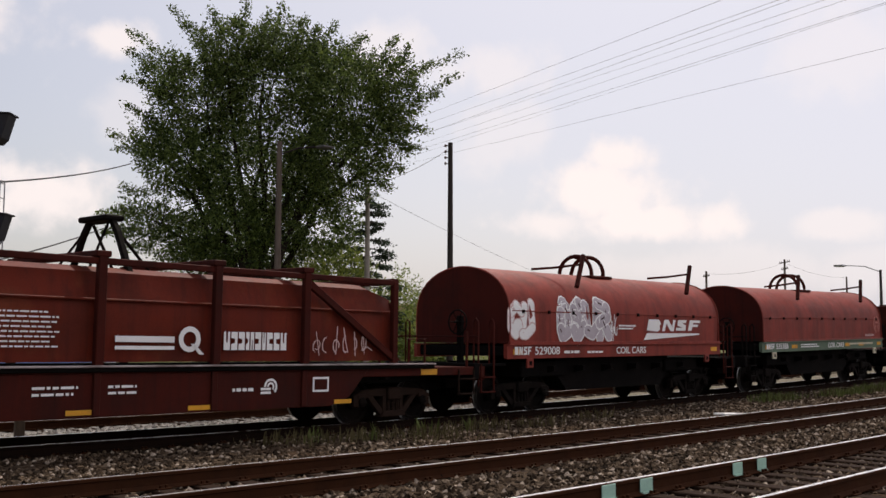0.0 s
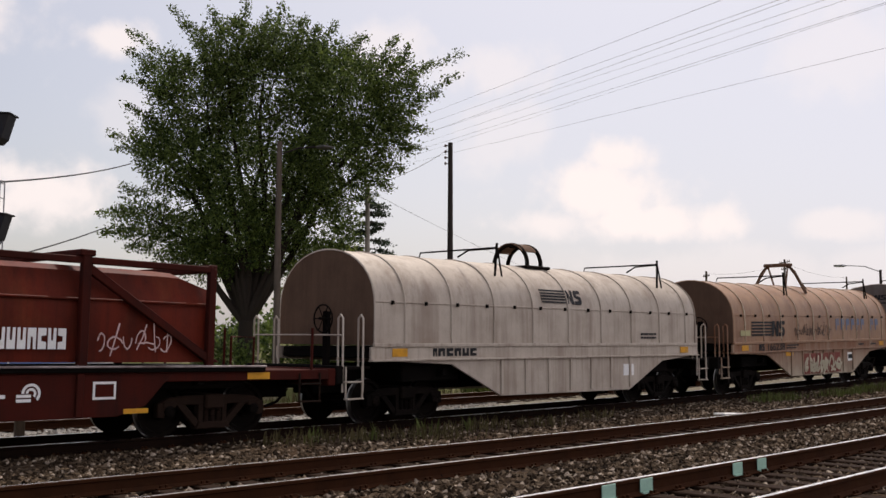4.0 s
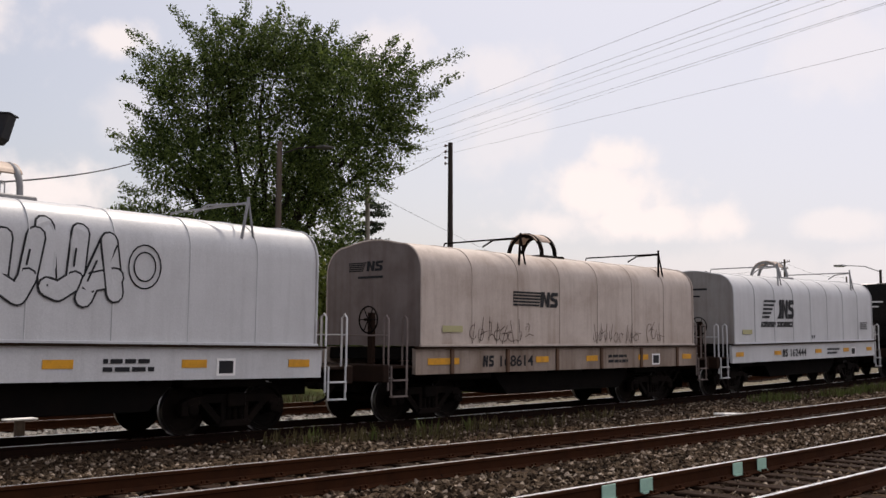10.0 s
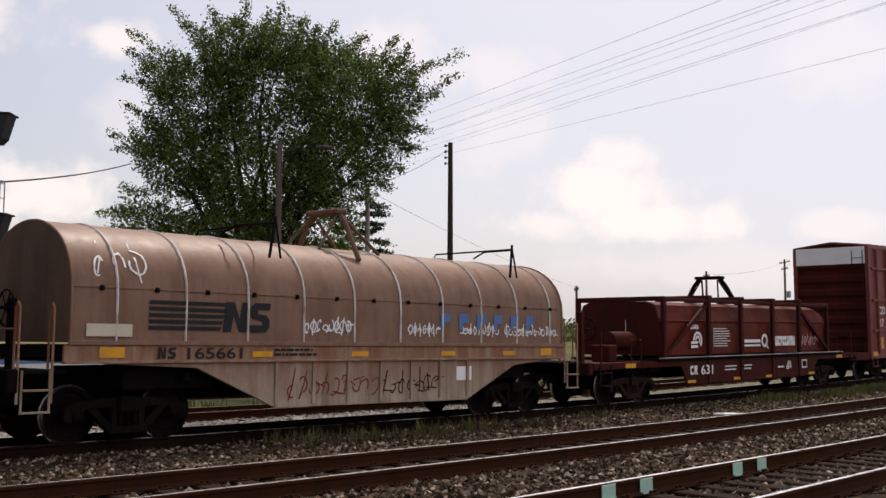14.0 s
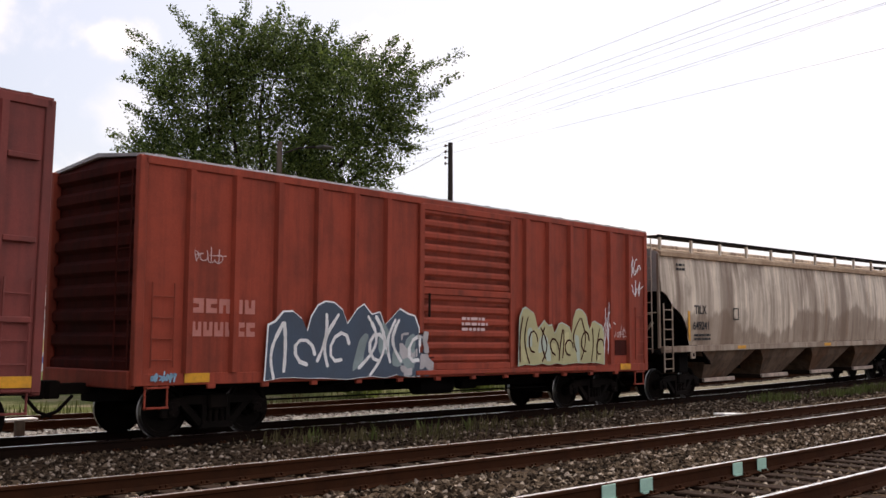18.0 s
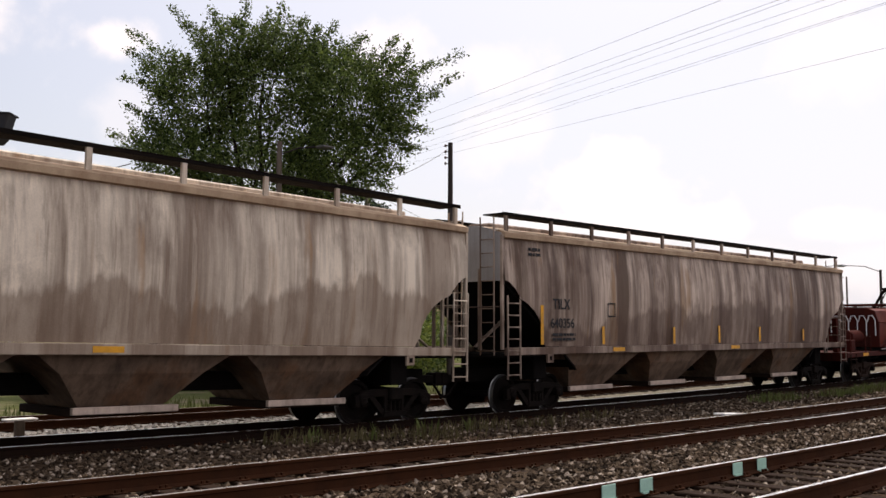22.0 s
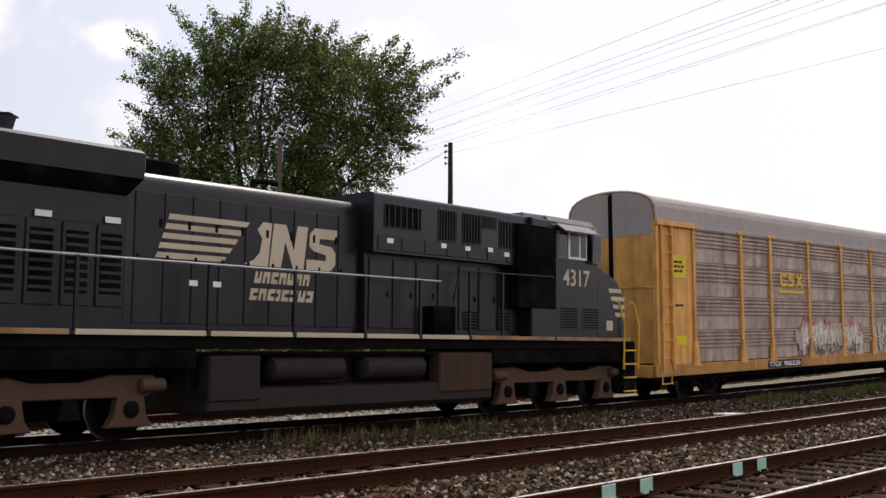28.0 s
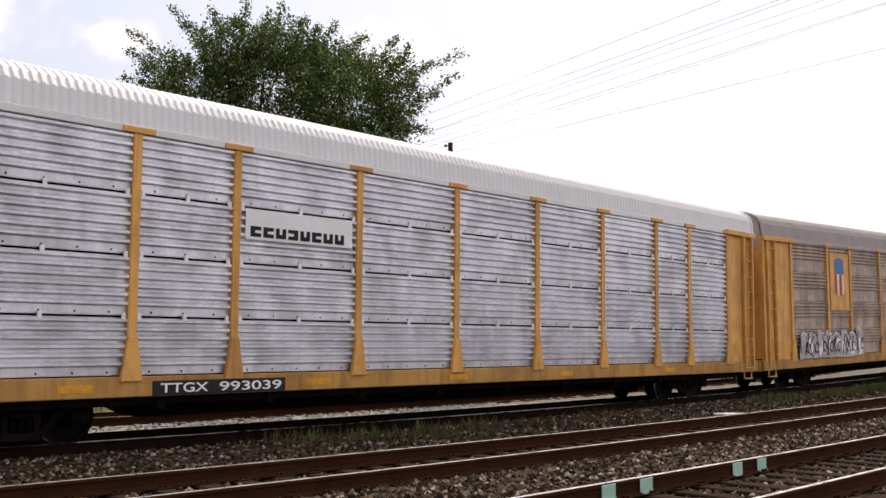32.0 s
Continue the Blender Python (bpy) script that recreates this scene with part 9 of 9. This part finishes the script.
bar_logo(c5, -0.9, 2.62, 1.7, DECAL_BLACK, -1.514, S5)
wordmark(c5, -4.8, -3.2, 1.38, 1.55, 6, DECAL_BLACK, -1.53, 66, "wagon_number")
bars(c5, 3.5, 4.4, 1.75, 1.95, 2, DECAL_BLACK, -1.514, 61)
decal(c5, "data_panel", 2.6, 3.1, 0.8, 1.1, WHITE, -1.525)

# bright rib colour carries the sun glints along the ribs
c6 = coil_belly("tan round-hooded coil wagon with bright ribs and graffiti", -110.28, 6.4, TAN, GIRDER, rib_m=mat("chafed_glint_rib", (0.6, 0.47, 0.34), 0.3, 0.35, amount=0.9, scale=2.2, grime=(0.26, 0.13, 0.075), spec=0.5), ribs=10, trucks=4.9)
S6 = surface("round", 1.5, 1.62, 3.62, 0.01, 1.5, -110.28)
bar_logo(c6, -5.2, 1.82, 2.4, DECAL_BLACK, -1.514, S6)
fleet_number(c6, "166238", -4.75, -2.98, 1.36, 0.24, DECAL_BLACK, -1.535)
bars(c6, -2.75, -1.8, 1.38, 1.55, 2, DECAL_BLACK, -1.53, 62)
scrawl(c6, -2.1, 0.9, 1.8, 2.25, mat("sooty_spray", (0.1, 0.07, 0.06), 0.7), 63, "smudged black sprayed tag", -1.516, 0.022, 14, "scrawl", S6)
for k in range(9):
    x = 1.4 + 0.47 * k
    if k == 6:
        continue
    flat(c6, "blue_block", [[(x, 2.0), (x + 0.1, 2.0), (x + 0.1, 2.18), (x + 0.3, 2.18), (x + 0.3, 2.42), (x, 2.42)]], mat("dusty_blue_spray", (0.16, 0.19, 0.27), 0.65, amount=0.55, grime=(0.3, 0.19, 0.12)), -1.516, 0.004, "faded blue block graffiti" if k == 0 else "", S6)
ROSE = mat("dusty_rose_spray", (0.2, 0.045, 0.033), 0.6, amount=0.5, grime=(0.3, 0.13, 0.085))
flat(c6, "graffiti", [[(-1.5 + 0.52 * k, 0.5), (-1.04 + 0.52 * k, 0.5), (-1.04 + 0.52 * k, 1.2), (-1.5 + 0.52 * k, 1.2)] for k in range(6)], ROSE, -1.564, 0.004, "dusty red block graffiti")
scrawl(c6, -1.45, 1.55, 0.53, 1.15, CREAM, 64, "cream sprayed strokes on dusty red blocks", -1.578, 0.075)
decal(c6, "data_panel", 2.35, 2.8, 0.86, 1.17, WHITE, -1.525)
decal(c6, "data_panel", 2.4, 2.75, 0.95, 1.1, DECAL_BLACK, -1.529)
reflector(c6, -2.8, -2.25, 1.15, 1.28, -1.525)
decal(c6, "label_plate", -5.95, -5.3, 1.85, 2.02, OLIVE, -1.518)
for x0, x1 in ((3.4, 4.0), (4.6, 5.2)):
    bars(c6, x0, x1, 1.4, 1.52, 1, DECAL_BLACK, -1.535, 65)

# boxy grey wagons
def grey_wagon(label, xc, L, m, number, seed, style, stiff, joints=6):
    c = coil_flat(label, xc, L, "soft", m, DIRTSILL if stiff else m, DUSTSHADE_GREY if stiff else m, stiff=stiff, ribs=joints)
    s = surface("soft", 1.5, 1.6, 3.92, 0.01, 1.5, xc)
    na = -3.75 if style == "bars" else -2.3
    fleet_number(c, number, na, na + 1.76, 1.13, 0.25, DECAL_BLACK)
    if style == "bars":
        bar_logo(c, -2.65, 2.52, 1.75, DECAL_BLACK, -1.514, s)
    for k, a in enumerate((-5.55, -1.8 if style == "bars" else -2.9, 0.3, 2.75, L - 0.65)):
        w = 1.0 if (k == 0 and style == "bars") else 0.5
        reflector(c, a, a + w, 1.2, 1.34, -1.51)
    bars(c, 1.3, 2.4, 1.12, 1.38, 2, DECAL_BLACK, -1.512, seed)
    decal(c, "data_panel", 3.45, 3.85, 1.06, 1.36, WHITE, -1.512)
    decal(c, "data_panel", 3.5, 3.8, 1.1, 1.32, DECAL_BLACK, -1.516)
    decal(c, "label_plate", -5.1, -4.45, 1.9, 2.04, OLIVE, -1.518)
    b2 = box(B(), -L - 0.02, -L - 0.014, -0.35, 0.45, 3.08, 3.13)
    if m is GREY:
        box(b2, -L - 0.02, -L - 0.014, -0.6, 0.5, 3.3, 3.36)
    else:
        shapes = [[(0.0, 0.2 * q), (0.5 + 0.03 * q, 0.2 * q), (0.52 + 0.03 * q, 0.2 * q + 0.12), (0.0, 0.2 * q + 0.12)] for q in range(5)]
        shapes += [block_shape(BLOCK_N, 0.64, 0, 0.3, 1), block_shape(BLOCK_S, 0.94, 0, 0.28, 1)]
        for poly in shapes:
            prism(b2, [(0.75 - 0.9 * u, 3.24 + 0.22 * v) for u, v in poly], -L - 0.02, -L - 0.014, "x")
    part("end_print", b2, DECAL_BLACK, c)
    return c, s


c7, S7 = grey_wagon("dusty grey coil wagon with blue and yellow graffiti along its foot", -94.8, 5.82, DUSTGREY, "168628", 70, "bars", 6)
mural(c7, -4.3, 1.0, 1.63, 2.5, (LTBLUE, LTBLUE, mat("pale_yellow_spray", (0.66, 0.6, 0.36), 0.6, amount=0.3, grime=(0.3, 0.4, 0.35)), WHITE), 71, "pale blue and yellow spray ground", -1.512, 22, 0.3, S7)
sprayed_piece(c7, -3.75, 0.95, 1.63, 2.42, (mat("pale_yellow_spray", (0.6, 0.56, 0.33)), LTBLUE, WHITE, mat("pale_yellow_spray", (0.6, 0.56, 0.33))), LTBLUE, BLUE, 72, "pale yellow and blue spray shapes", -1.524, 5, S7, 0.03)
sprayed_piece(c7, 1.05, 4.7, 1.63, 2.25, (mat("dull_turquoise_spray", (0.34, 0.45, 0.45), 0.6, amount=0.4), WHITE, MINT, LTBLUE), WHITE, BLUE, 73, "pale turquoise spray shapes edged in white", -1.518, 6, S7, 0.022)

c8, S8 = grey_wagon("dusty beige-grey coil wagon with large cream graffiti", -80.6, 5.78, DUSTGREY, "163157", 80, "horse", 0)
stripe_logo(c8, -4.5, 2.12, 2.9, DECAL_BLACK, -1.514, 0.004, S8, 0.2)
wordmark(c8, -1.35, 0.4, 2.42, 2.62, 7, DECAL_BLACK, -1.514, 81, "wordmark", wrap=S8)
wordmark(c8, -1.45, 0.55, 2.12, 2.34, 8, DECAL_BLACK, -1.514, 82, "wordmark", wrap=S8)
graffiti(c8, 1.2, 4.75, 1.64, 2.85, 1, mat("pink_haze_spray", (0.62, 0.4, 0.37), 0.6, amount=0.4, grime=(0.55, 0.46, 0.42)), mat("pink_haze_spray", (0.5, 0.36, 0.34)), 83, "faint pink spray cloud", -1.513, PINK, 0.06, 1, S8)
graffiti(c8, 1.1, 4.9, 1.64, 2.85, 4, mat("cream_spray", (0.78, 0.72, 0.64), 0.6, amount=0.2, grime=(0.6, 0.5, 0.45)), DARKRED, 84, "large cream block-letter graffiti edged in brown", -1.522, DARKRED, 0.12, 1, S8, "YUPS", 0.2)
graffiti(c8, 4.75, 5.7, 1.64, 2.1, 3, CREAM, DARKRED, 85, "small cream letters", -1.518, DARKRED, 0.12, 1, S8, "CRW", 0.14)
sprayed_piece(c8, 0.95, 4.5, 1.02, 1.55, (mat("off_white_spray", (0.74, 0.7, 0.66), 0.6, amount=0.3, grime=(0.5, 0.42, 0.37)), GREY), DECAL_BLACK, DECAL_BLACK, 86, "off-white sprayed band with thick black strokes", -1.516, 7, None, 0.035)

c9, S9 = grey_wagon("clean light grey coil wagon with black outline graffiti", -66.5, 5.7, GREY, "162688", 90, "horse", 0, 7)
stripe_logo(c9, -3.7, 2.32, 2.3, DECAL_BLACK, -1.514, 0.004, S9)
wordmark(c9, -3.75, -1.4, 2.07, 2.24, 15, DECAL_BLACK, -1.514, 91, "wordmark", S9, 7, 0.2)
graffiti(c9, -1.2, 1.6, 2.2, 3.4, 4, GREY, DECAL_BLACK, 95, "hollow black-outlined bubble letters", -1.514, DECAL_BLACK, 0.1, 1, S9, "", 0.2)
bm = B()
for q in (0.3, 0.2):
    tube(bm, [(1.98 + q * math.cos(a), -1.512 + S9(1.98, 2.85 + q * math.sin(a)) + 1.5, 2.85 + 1.2 * q * math.sin(a)) for a in [6.2832 * k / 18 for k in range(18)]], 0.012, 4, True)
part("outline_graffiti", bm, DECAL_BLACK, c9)

c10, S10 = grey_wagon("dusty grey coil wagon with thin scribbled graffiti", -52.1, 5.76, DUSTGREY, "168614", 100, "bars", 6)
for k, (a, b, zz) in enumerate(((-4.2, -2.0, 2.2), (0.6, 2.8, 2.15), (3.2, 4.0, 2.3))):
    scrawl(c10, a, b, 1.66, zz, mat("sooty_spray", (0.1, 0.07, 0.06)), 101 + k, "thin dark scribbled graffiti" if k == 0 else "", -1.516, 0.01, 8, "scrawl", S10)

c11, S11 = grey_wagon("clean light grey coil wagon with black emblem", -38.12, 5.62, GREY, "162444", 110, "horse", 0, 7)
stripe_logo(c11, -3.7, 2.4, 2.35, DECAL_BLACK, -1.514, 0.004, S11)
wordmark(c11, -3.8, -1.4, 2.12, 2.3, 15, DECAL_BLACK, -1.514, 111, "wordmark", S11, 7, 0.2)
bars(c11, 4.4, 5.2, 2.0, 2.3, 4, DECAL_BLACK, -1.514, 112, 0.5, "small_print", S11)
flat(c11, "arrow_marks", [[(0.0, 1.82), (0.14, 1.82), (0.1, 1.7)], [(0.18, 1.82), (0.32, 1.82), (0.22, 1.7)]], DECAL_BLACK, -1.516, 0.004, "", S11)

HOODBLACK = mat("glossy_black_sheet", (0.004, 0.004, 0.005), 0.28, amount=0.2, grime=(0.01, 0.009, 0.008), spec=0.2, bump=0.03)
c12 = coil_flat("glossy black coil wagon with a crumpled hood and white emblem", -24.27, 5.3, "box", HOODBLACK, BLACK, BLACK, z1=3.86, stiff=0, ribs=0, dents=0.15, gear=False, grid=0.09, dent_scale=1.5)
part("side_skirt", prism(B(), [(-3.35, 1.02), (-2.75, 0.42), (2.75, 0.42), (3.35, 1.02)], -1.5, -1.44, "y", 0.008), BLACK, c12, "deep black belly plate")
S12 = surface("box", 1.5, 1.6, 3.86, 0.15, 1.5, -24.27)
stripe_logo(c12, -4.2, 2.24, 2.15, WHITE, -1.53, 0.006, S12)
wordmark(c12, -4.3, -2.1, 2.0, 2.17, 15, WHITE, -1.53, 121, "wordmark", S12, 7, 0.2)
fleet_number(c12, "162154", -4.66, -2.88, 1.19, 0.27, WHITE)
for a, b in ((-5.35, -4.4), (-2.6, -2.1), (-0.27, 0.2), (2.08, 2.57), (4.3, 5.25)):
    reflector(c12, a, b, 1.05, 1.16, -1.512)
text(c12, "LD LMT 229000", -1.6, 1.36, 0.12, WHITE, -1.512)
text(c12, "LT WT 57000", -1.6, 1.21, 0.12, WHITE, -1.512)
part("grab_bar", box(B(), -0.06, 0.0, -1.56, -1.5, 1.3, 1.75, 0.008), SAFETY_Y, c12, "yellow grab bar")
for x in (-5.6, -6.15):
    part("grab_bar", box(B(), x - 0.02, x + 0.02, -1.48, -1.44, 1.2, 2.3, 0.006), ORANGE, c12, "orange grab bar")
part("end_print", box(box(B(), -5.34, -5.33, -0.9, 0.9, 3.1, 3.16), -5.34, -5.33, -0.7, 0.6, 2.9, 2.96), WHITE, c12)
lifting_gear(c12, -5.3, 5.3, 3.86, 1.5, BLACK, "hoop", False)
for x, w in ((4.25, 0.4), (-2.6, 0.3)):
    bm = box(B(), x - w, x + w, -0.5, 0.3, 3.86, 3.98, 0.03)
    tube(bm, [(x, -0.1, 3.96), (x, -0.1, 4.12)], 0.05)
    part("hood_bracket", bm, BLACK, c12)

c13 = coil_belly("tan round-hooded coil wagon with white tags and bright ribs", -10.4, 6.45, mat("brown_tan_paint", (0.25, 0.145, 0.095), 0.5, streak=0.4, amount=0.4, grime=(0.12, 0.06, 0.04)), GIRDER, rib_m=WORNGLINT, ribs=10)
S13 = surface("round", 1.5, 1.62, 3.62, 0.01, 1.5, -10.4)
bar_logo(c13, -5.1, 1.82, 2.5, DECAL_BLACK, -1.514, S13)
scrawl(c13, -6.1, -5.1, 2.65, 3.25, WHITE, 131, "white sprayed bubble tag", -1.516, 0.022, 5, "scrawl", S13)
for k, (a, b) in enumerate(((-1.8, -0.6), (1.0, 2.0), (2.6, 4.0), (4.2, 6.2))):
    scrawl(c13, a, b, 1.82, 2.12, WHITE, 132 + k, "white sprayed tag" if k == 0 else "", -1.516, 0.02, 5 + k, "scrawl", S13)
for k in range(6):
    x = 2.0 + 0.6 * k
    flat(c13, "blue_block", [[(x, 1.95), (x + 0.12, 1.95), (x + 0.12, 2.1), (x + 0.3, 2.1), (x + 0.3, 2.3), (x, 2.3)]], BLUE, -1.516, 0.004, "", S13)
fleet_number(c13, "165661", -4.93, -3.3, 1.36, 0.19, DECAL_BLACK, -1.535)
bars(c13, -2.5, -1.5, 1.38, 1.55, 2, DECAL_BLACK, -1.53, 136)
scrawl(c13, -2.2, 0.2, 0.62, 1.15, RED, 137, "red-brown sprayed scrawl", -1.526, 0.018, 9)
scrawl(c13, 0.2, 2.0, 0.62, 1.1, DARKRED, 138, "", -1.526, 0.018, 8)
decal(c13, "data_panel", 2.5, 3.0, 0.85, 1.15, WHITE, -1.525)
for a in (-3.0, -0.6, 2.0, 4.1):
    reflector(c13, a, a + 0.45, 1.38, 1.48, -1.53)
decal(c13, "label_plate", -6.2, -5.4, 1.72, 1.92, CREAM, -1.518)

c14 = coil_shield("dented red coil wagon with stakes and raking braces", 6.3)
mark_shield(c14, "631", 140)

hicube(24.03)
ribboxcar(41.27)
pellet_hopper("streaked pale grey covered hopper", 59.9, 9.9, HOPPER, "649241", ((-8.48, 1.73, 2.6),))
pellet_hopper("streaked pale grey covered hopper with a repainted number patch", 80.96, 10.0, HOPPER, "645925", ((-8.45, 1.73, 2.6), (-5.2, 1.7, 2.15)), True)
pellet_hopper("heavily soiled brown-streaked covered hopper", 102.29, 9.92, HOPPER2, "640356", ((-8.6, 1.65, 2.6), (-6.0, 1.64, 2.1), (-2.45, 1.63, 2.1), (0.2, 1.64, 2.15), (2.9, 1.66, 2.13), (6.2, 1.67, 2.06)))
c20 = coil_shield("dented red coil wagon with white scribbles on hood and end", 121.35, False)
mark_shield(c20, "631141", 200, True)
rusty_hopper(140.88)
locomotive(161.65)

ROOFPINK = mat("dusty_roof_sheet", (0.4, 0.345, 0.315), 0.55, 0.0, amount=0.35, grime=(0.24, 0.2, 0.19))
ROOFWHITE = mat("white_roof_sheet", (0.74, 0.72, 0.69), 0.45, 0.1, amount=0.2, grime=(0.5, 0.46, 0.42))
EMBLEMGOLD = mat("faded_gold_paint", (0.8, 0.47, 0.035), 0.5, amount=0.35, grime=(0.4, 0.22, 0.05), scale=3)
a23 = autorack("yellow autorack with dull brown-grey ribbed panels", 187.5, 13.75, DULLGALV, ROOFPINK, [-11.76, -8.82, -6.79, -3.88, -1.03, 1.82, 4.63, 7.46, 9.22, 11.8], False)
flat(a23, "emblem", [block_shape(BLOCK_C, -6.15, 3.5, 0.62, 0.45), block_shape(BLOCK_S, -5.5, 3.5, 0.5, 0.45), [(-4.95, 3.5), (-4.78, 3.5), (-4.65, 3.63), (-4.5, 3.5), (-4.32, 3.5), (-4.56, 3.73), (-4.32, 3.95), (-4.5, 3.95), (-4.65, 3.82), (-4.78, 3.95), (-4.95, 3.95), (-4.74, 3.73)], [(-6.2, 3.28), (-4.3, 3.28), (-4.3, 3.37), (-6.2, 3.37)]], EMBLEMGOLD, -1.522)
DULLROSE = mat("dull_rose_spray", (0.4, 0.19, 0.155), 0.6, amount=0.45, grime=(0.36, 0.2, 0.17))
PALEROSE = mat("pale_rose_spray", (0.52, 0.35, 0.3), 0.6, amount=0.35, grime=(0.4, 0.29, 0.25))
MOSS = mat("moss_spray", (0.4, 0.37, 0.2), 0.6, amount=0.4)
mural(a23, -4.8, 0.85, 1.12, 2.3, (PALEROSE, DULLROSE, PALEROSE, CREAM), 231, "faded rose graffiti with white strokes", -1.5, 80, 0.36, None, 0.25)
scrawl(a23, -4.5, 0.8, 1.35, 2.25, WHITE, 233, "thin white sprayed strokes", -1.522, 0.034)
scrawl(a23, -4.3, 0.5, 1.15, 1.7, mat("sooty_spray", (0.1, 0.07, 0.06)), 234, "dark sprayed strokes", -1.526, 0.022)
mural(a23, 1.9, 7.45, 1.12, 2.25, (CREAM, CREAM, PALEROSE, MOSS, CREAM), 232, "cream, pale rose and moss-green spray patches", -1.5, 70, 0.4, None, 0.2)
scrawl(a23, 2.1, 7.3, 1.2, 2.2, mat("sooty_spray", (0.1, 0.07, 0.06)), 235, "dark curling sprayed strokes", -1.526, 0.04)
scrawl(a23, 2.2, 7.0, 1.35, 2.2, WHITE, 236, "white sprayed strokes", -1.53, 0.03)
decal(a23, "number_board", -7.2, -4.7, 0.8, 1.05, DECAL_BLACK, -1.545)
text(a23, "986236", -6.05, 0.85, 0.22, WHITE, -1.551, bold=0.006, width=1.25)
text(a23, "TTGX", -7.1, 0.85, 0.22, WHITE, -1.551, bold=0.006, width=0.88)
decal(a23, "yellow_placard", -12.95, -12.17, 3.6, 4.25, SAFETY_Y, -1.498, "bright yellow rectangular placard")
decal(a23, "yellow_placard", -12.8, -12.2, 1.66, 1.92, SAFETY_Y, -1.498)
bars(a23, -12.85, -12.3, 3.72, 4.12, 3, DECAL_BLACK, -1.504, 233)
bars(a23, -12.8, -12.3, 2.75, 2.85, 1, DECAL_BLACK, -1.504, 234)
flat(a23, "stencil_box", [[(11.95, 3.3), (12.75, 3.3), (12.75, 3.33), (11.95, 3.33)], [(11.95, 3.75), (12.75, 3.75), (12.75, 3.78), (11.95, 3.78)]], DECAL_BLACK, -1.5)
bars(a23, 12.0, 12.7, 3.4, 3.7, 3, DECAL_BLACK, -1.5, 235)
bars(a23, 12.1, 12.7, 2.2, 2.9, 5, DECAL_BLACK, -1.5, 236)
decal(a23, "yellow_placard", 12.1, 12.7, 1.75, 1.95, SAFETY_Y, -1.5)

a24 = autorack("yellow autorack with silvery ribbed panels and white roof", 215.75, 13.65, GALV, ROOFWHITE, [-11.74, -8.65, -6.65, -3.68, -0.76, 2.15, 4.97, 7.66, 9.52, 11.9])
bm = box(B(), -6.45, -3.88, -1.532, -1.5, 3.5, 4.05)
part("white_panel", bm, WHITE, a24, "white painted sign panels")
wordmark(a24, -6.35, -3.98, 3.55, 3.74, 8, DECAL_BLACK, -1.535, 241, "wordmark")
decal(a24, "number_board", -8.25, -5.5, 0.78, 1.02, DECAL_BLACK, -1.545)
text(a24, "993039", -6.95, 0.825, 0.22, WHITE, -1.551, bold=0.006, width=1.35)
text(a24, "TTGX", -8.1, 0.825, 0.22, WHITE, -1.551, bold=0.006, width=0.93)
bars(a24, -12.9, -12.3, 2.05, 2.15, 1, DECAL_BLACK, -1.5, 243)
decal(a24, "yellow_placard", -12.8, -12.3, 1.66, 1.9, SAFETY_Y, -1.5)
for a in (-9.9, -5.0, -1.0, 3.0, 8.0):
    reflector(a24, a, a + 0.6, 0.86, 0.98, -1.545)

a25 = autorack("yellow autorack with grey-brown panels and graffiti", 244.1, 13.75, DULLGALV, ROOFPINK, [-11.76, -8.82, -6.79, -3.88, -1.03, 1.82, 4.63, 7.46, 9.22, 11.8], False)
part("shield_panel", box(B(), -8.6, -6.95, -1.526, -1.5, 2.75, 4.85), YELLOW, a25)
flat(a25, "emblem", [[(-8.2, 4.1), (-7.4, 4.1), (-7.4, 4.6), (-7.8, 4.7), (-8.2, 4.6)]], BLUE, -1.53)
for k in range(4):
    flat(a25, "emblem", [[(-8.2 + 0.22 * k, 3.3 + 0.05 * abs(k - 1.5)), (-8.08 + 0.22 * k, 3.25 + 0.05 * abs(k - 1.5)), (-8.08 + 0.22 * k, 4.08), (-8.2 + 0.22 * k, 4.08)]], SPRAYRED if k % 2 == 0 else WHITE, -1.53)
sprayed_piece(a25, -11.4, -6.0, 1.05, 2.15, (SILVER, WHITE, DULLGALV), WHITE, DECAL_BLACK, 251, "white and black scribbled graffiti", -1.592, 8, None, 0.03)


# ---- what moves: the train rolls past, its wheels turn ----
def motions():
    for root, xc in ROOTS:
        rows = [(0.0, on_line(xc - run(0.0)))]
        t = 0.4
        while t < CLIP - 0.05:
            if -45 < xc - run(t) < 95:
                rows.append((t, on_line(xc - run(t))))
            t += 0.4
        rows.append((CLIP, on_line(xc - run(CLIP))))
        walk(root, rows)
    for w, root, dx, r, turn in WHEELS:
        xc = next(c for o, c in ROOTS if o is root)
        x0, z0 = w.location.x, w.location.z
        rows, first = [], None
        for f in range(int(CLIP * FPS) + 1):
            t = f / FPS
            if f in (0, int(CLIP * FPS)) or -16 < xc - run(t) < 62:
                a = -math.degrees(run(t) / r + turn) % 360
                rows.append((t, pose(x0, 0, z0, 0, a, 0)))
        walk(w, rows)


motions()
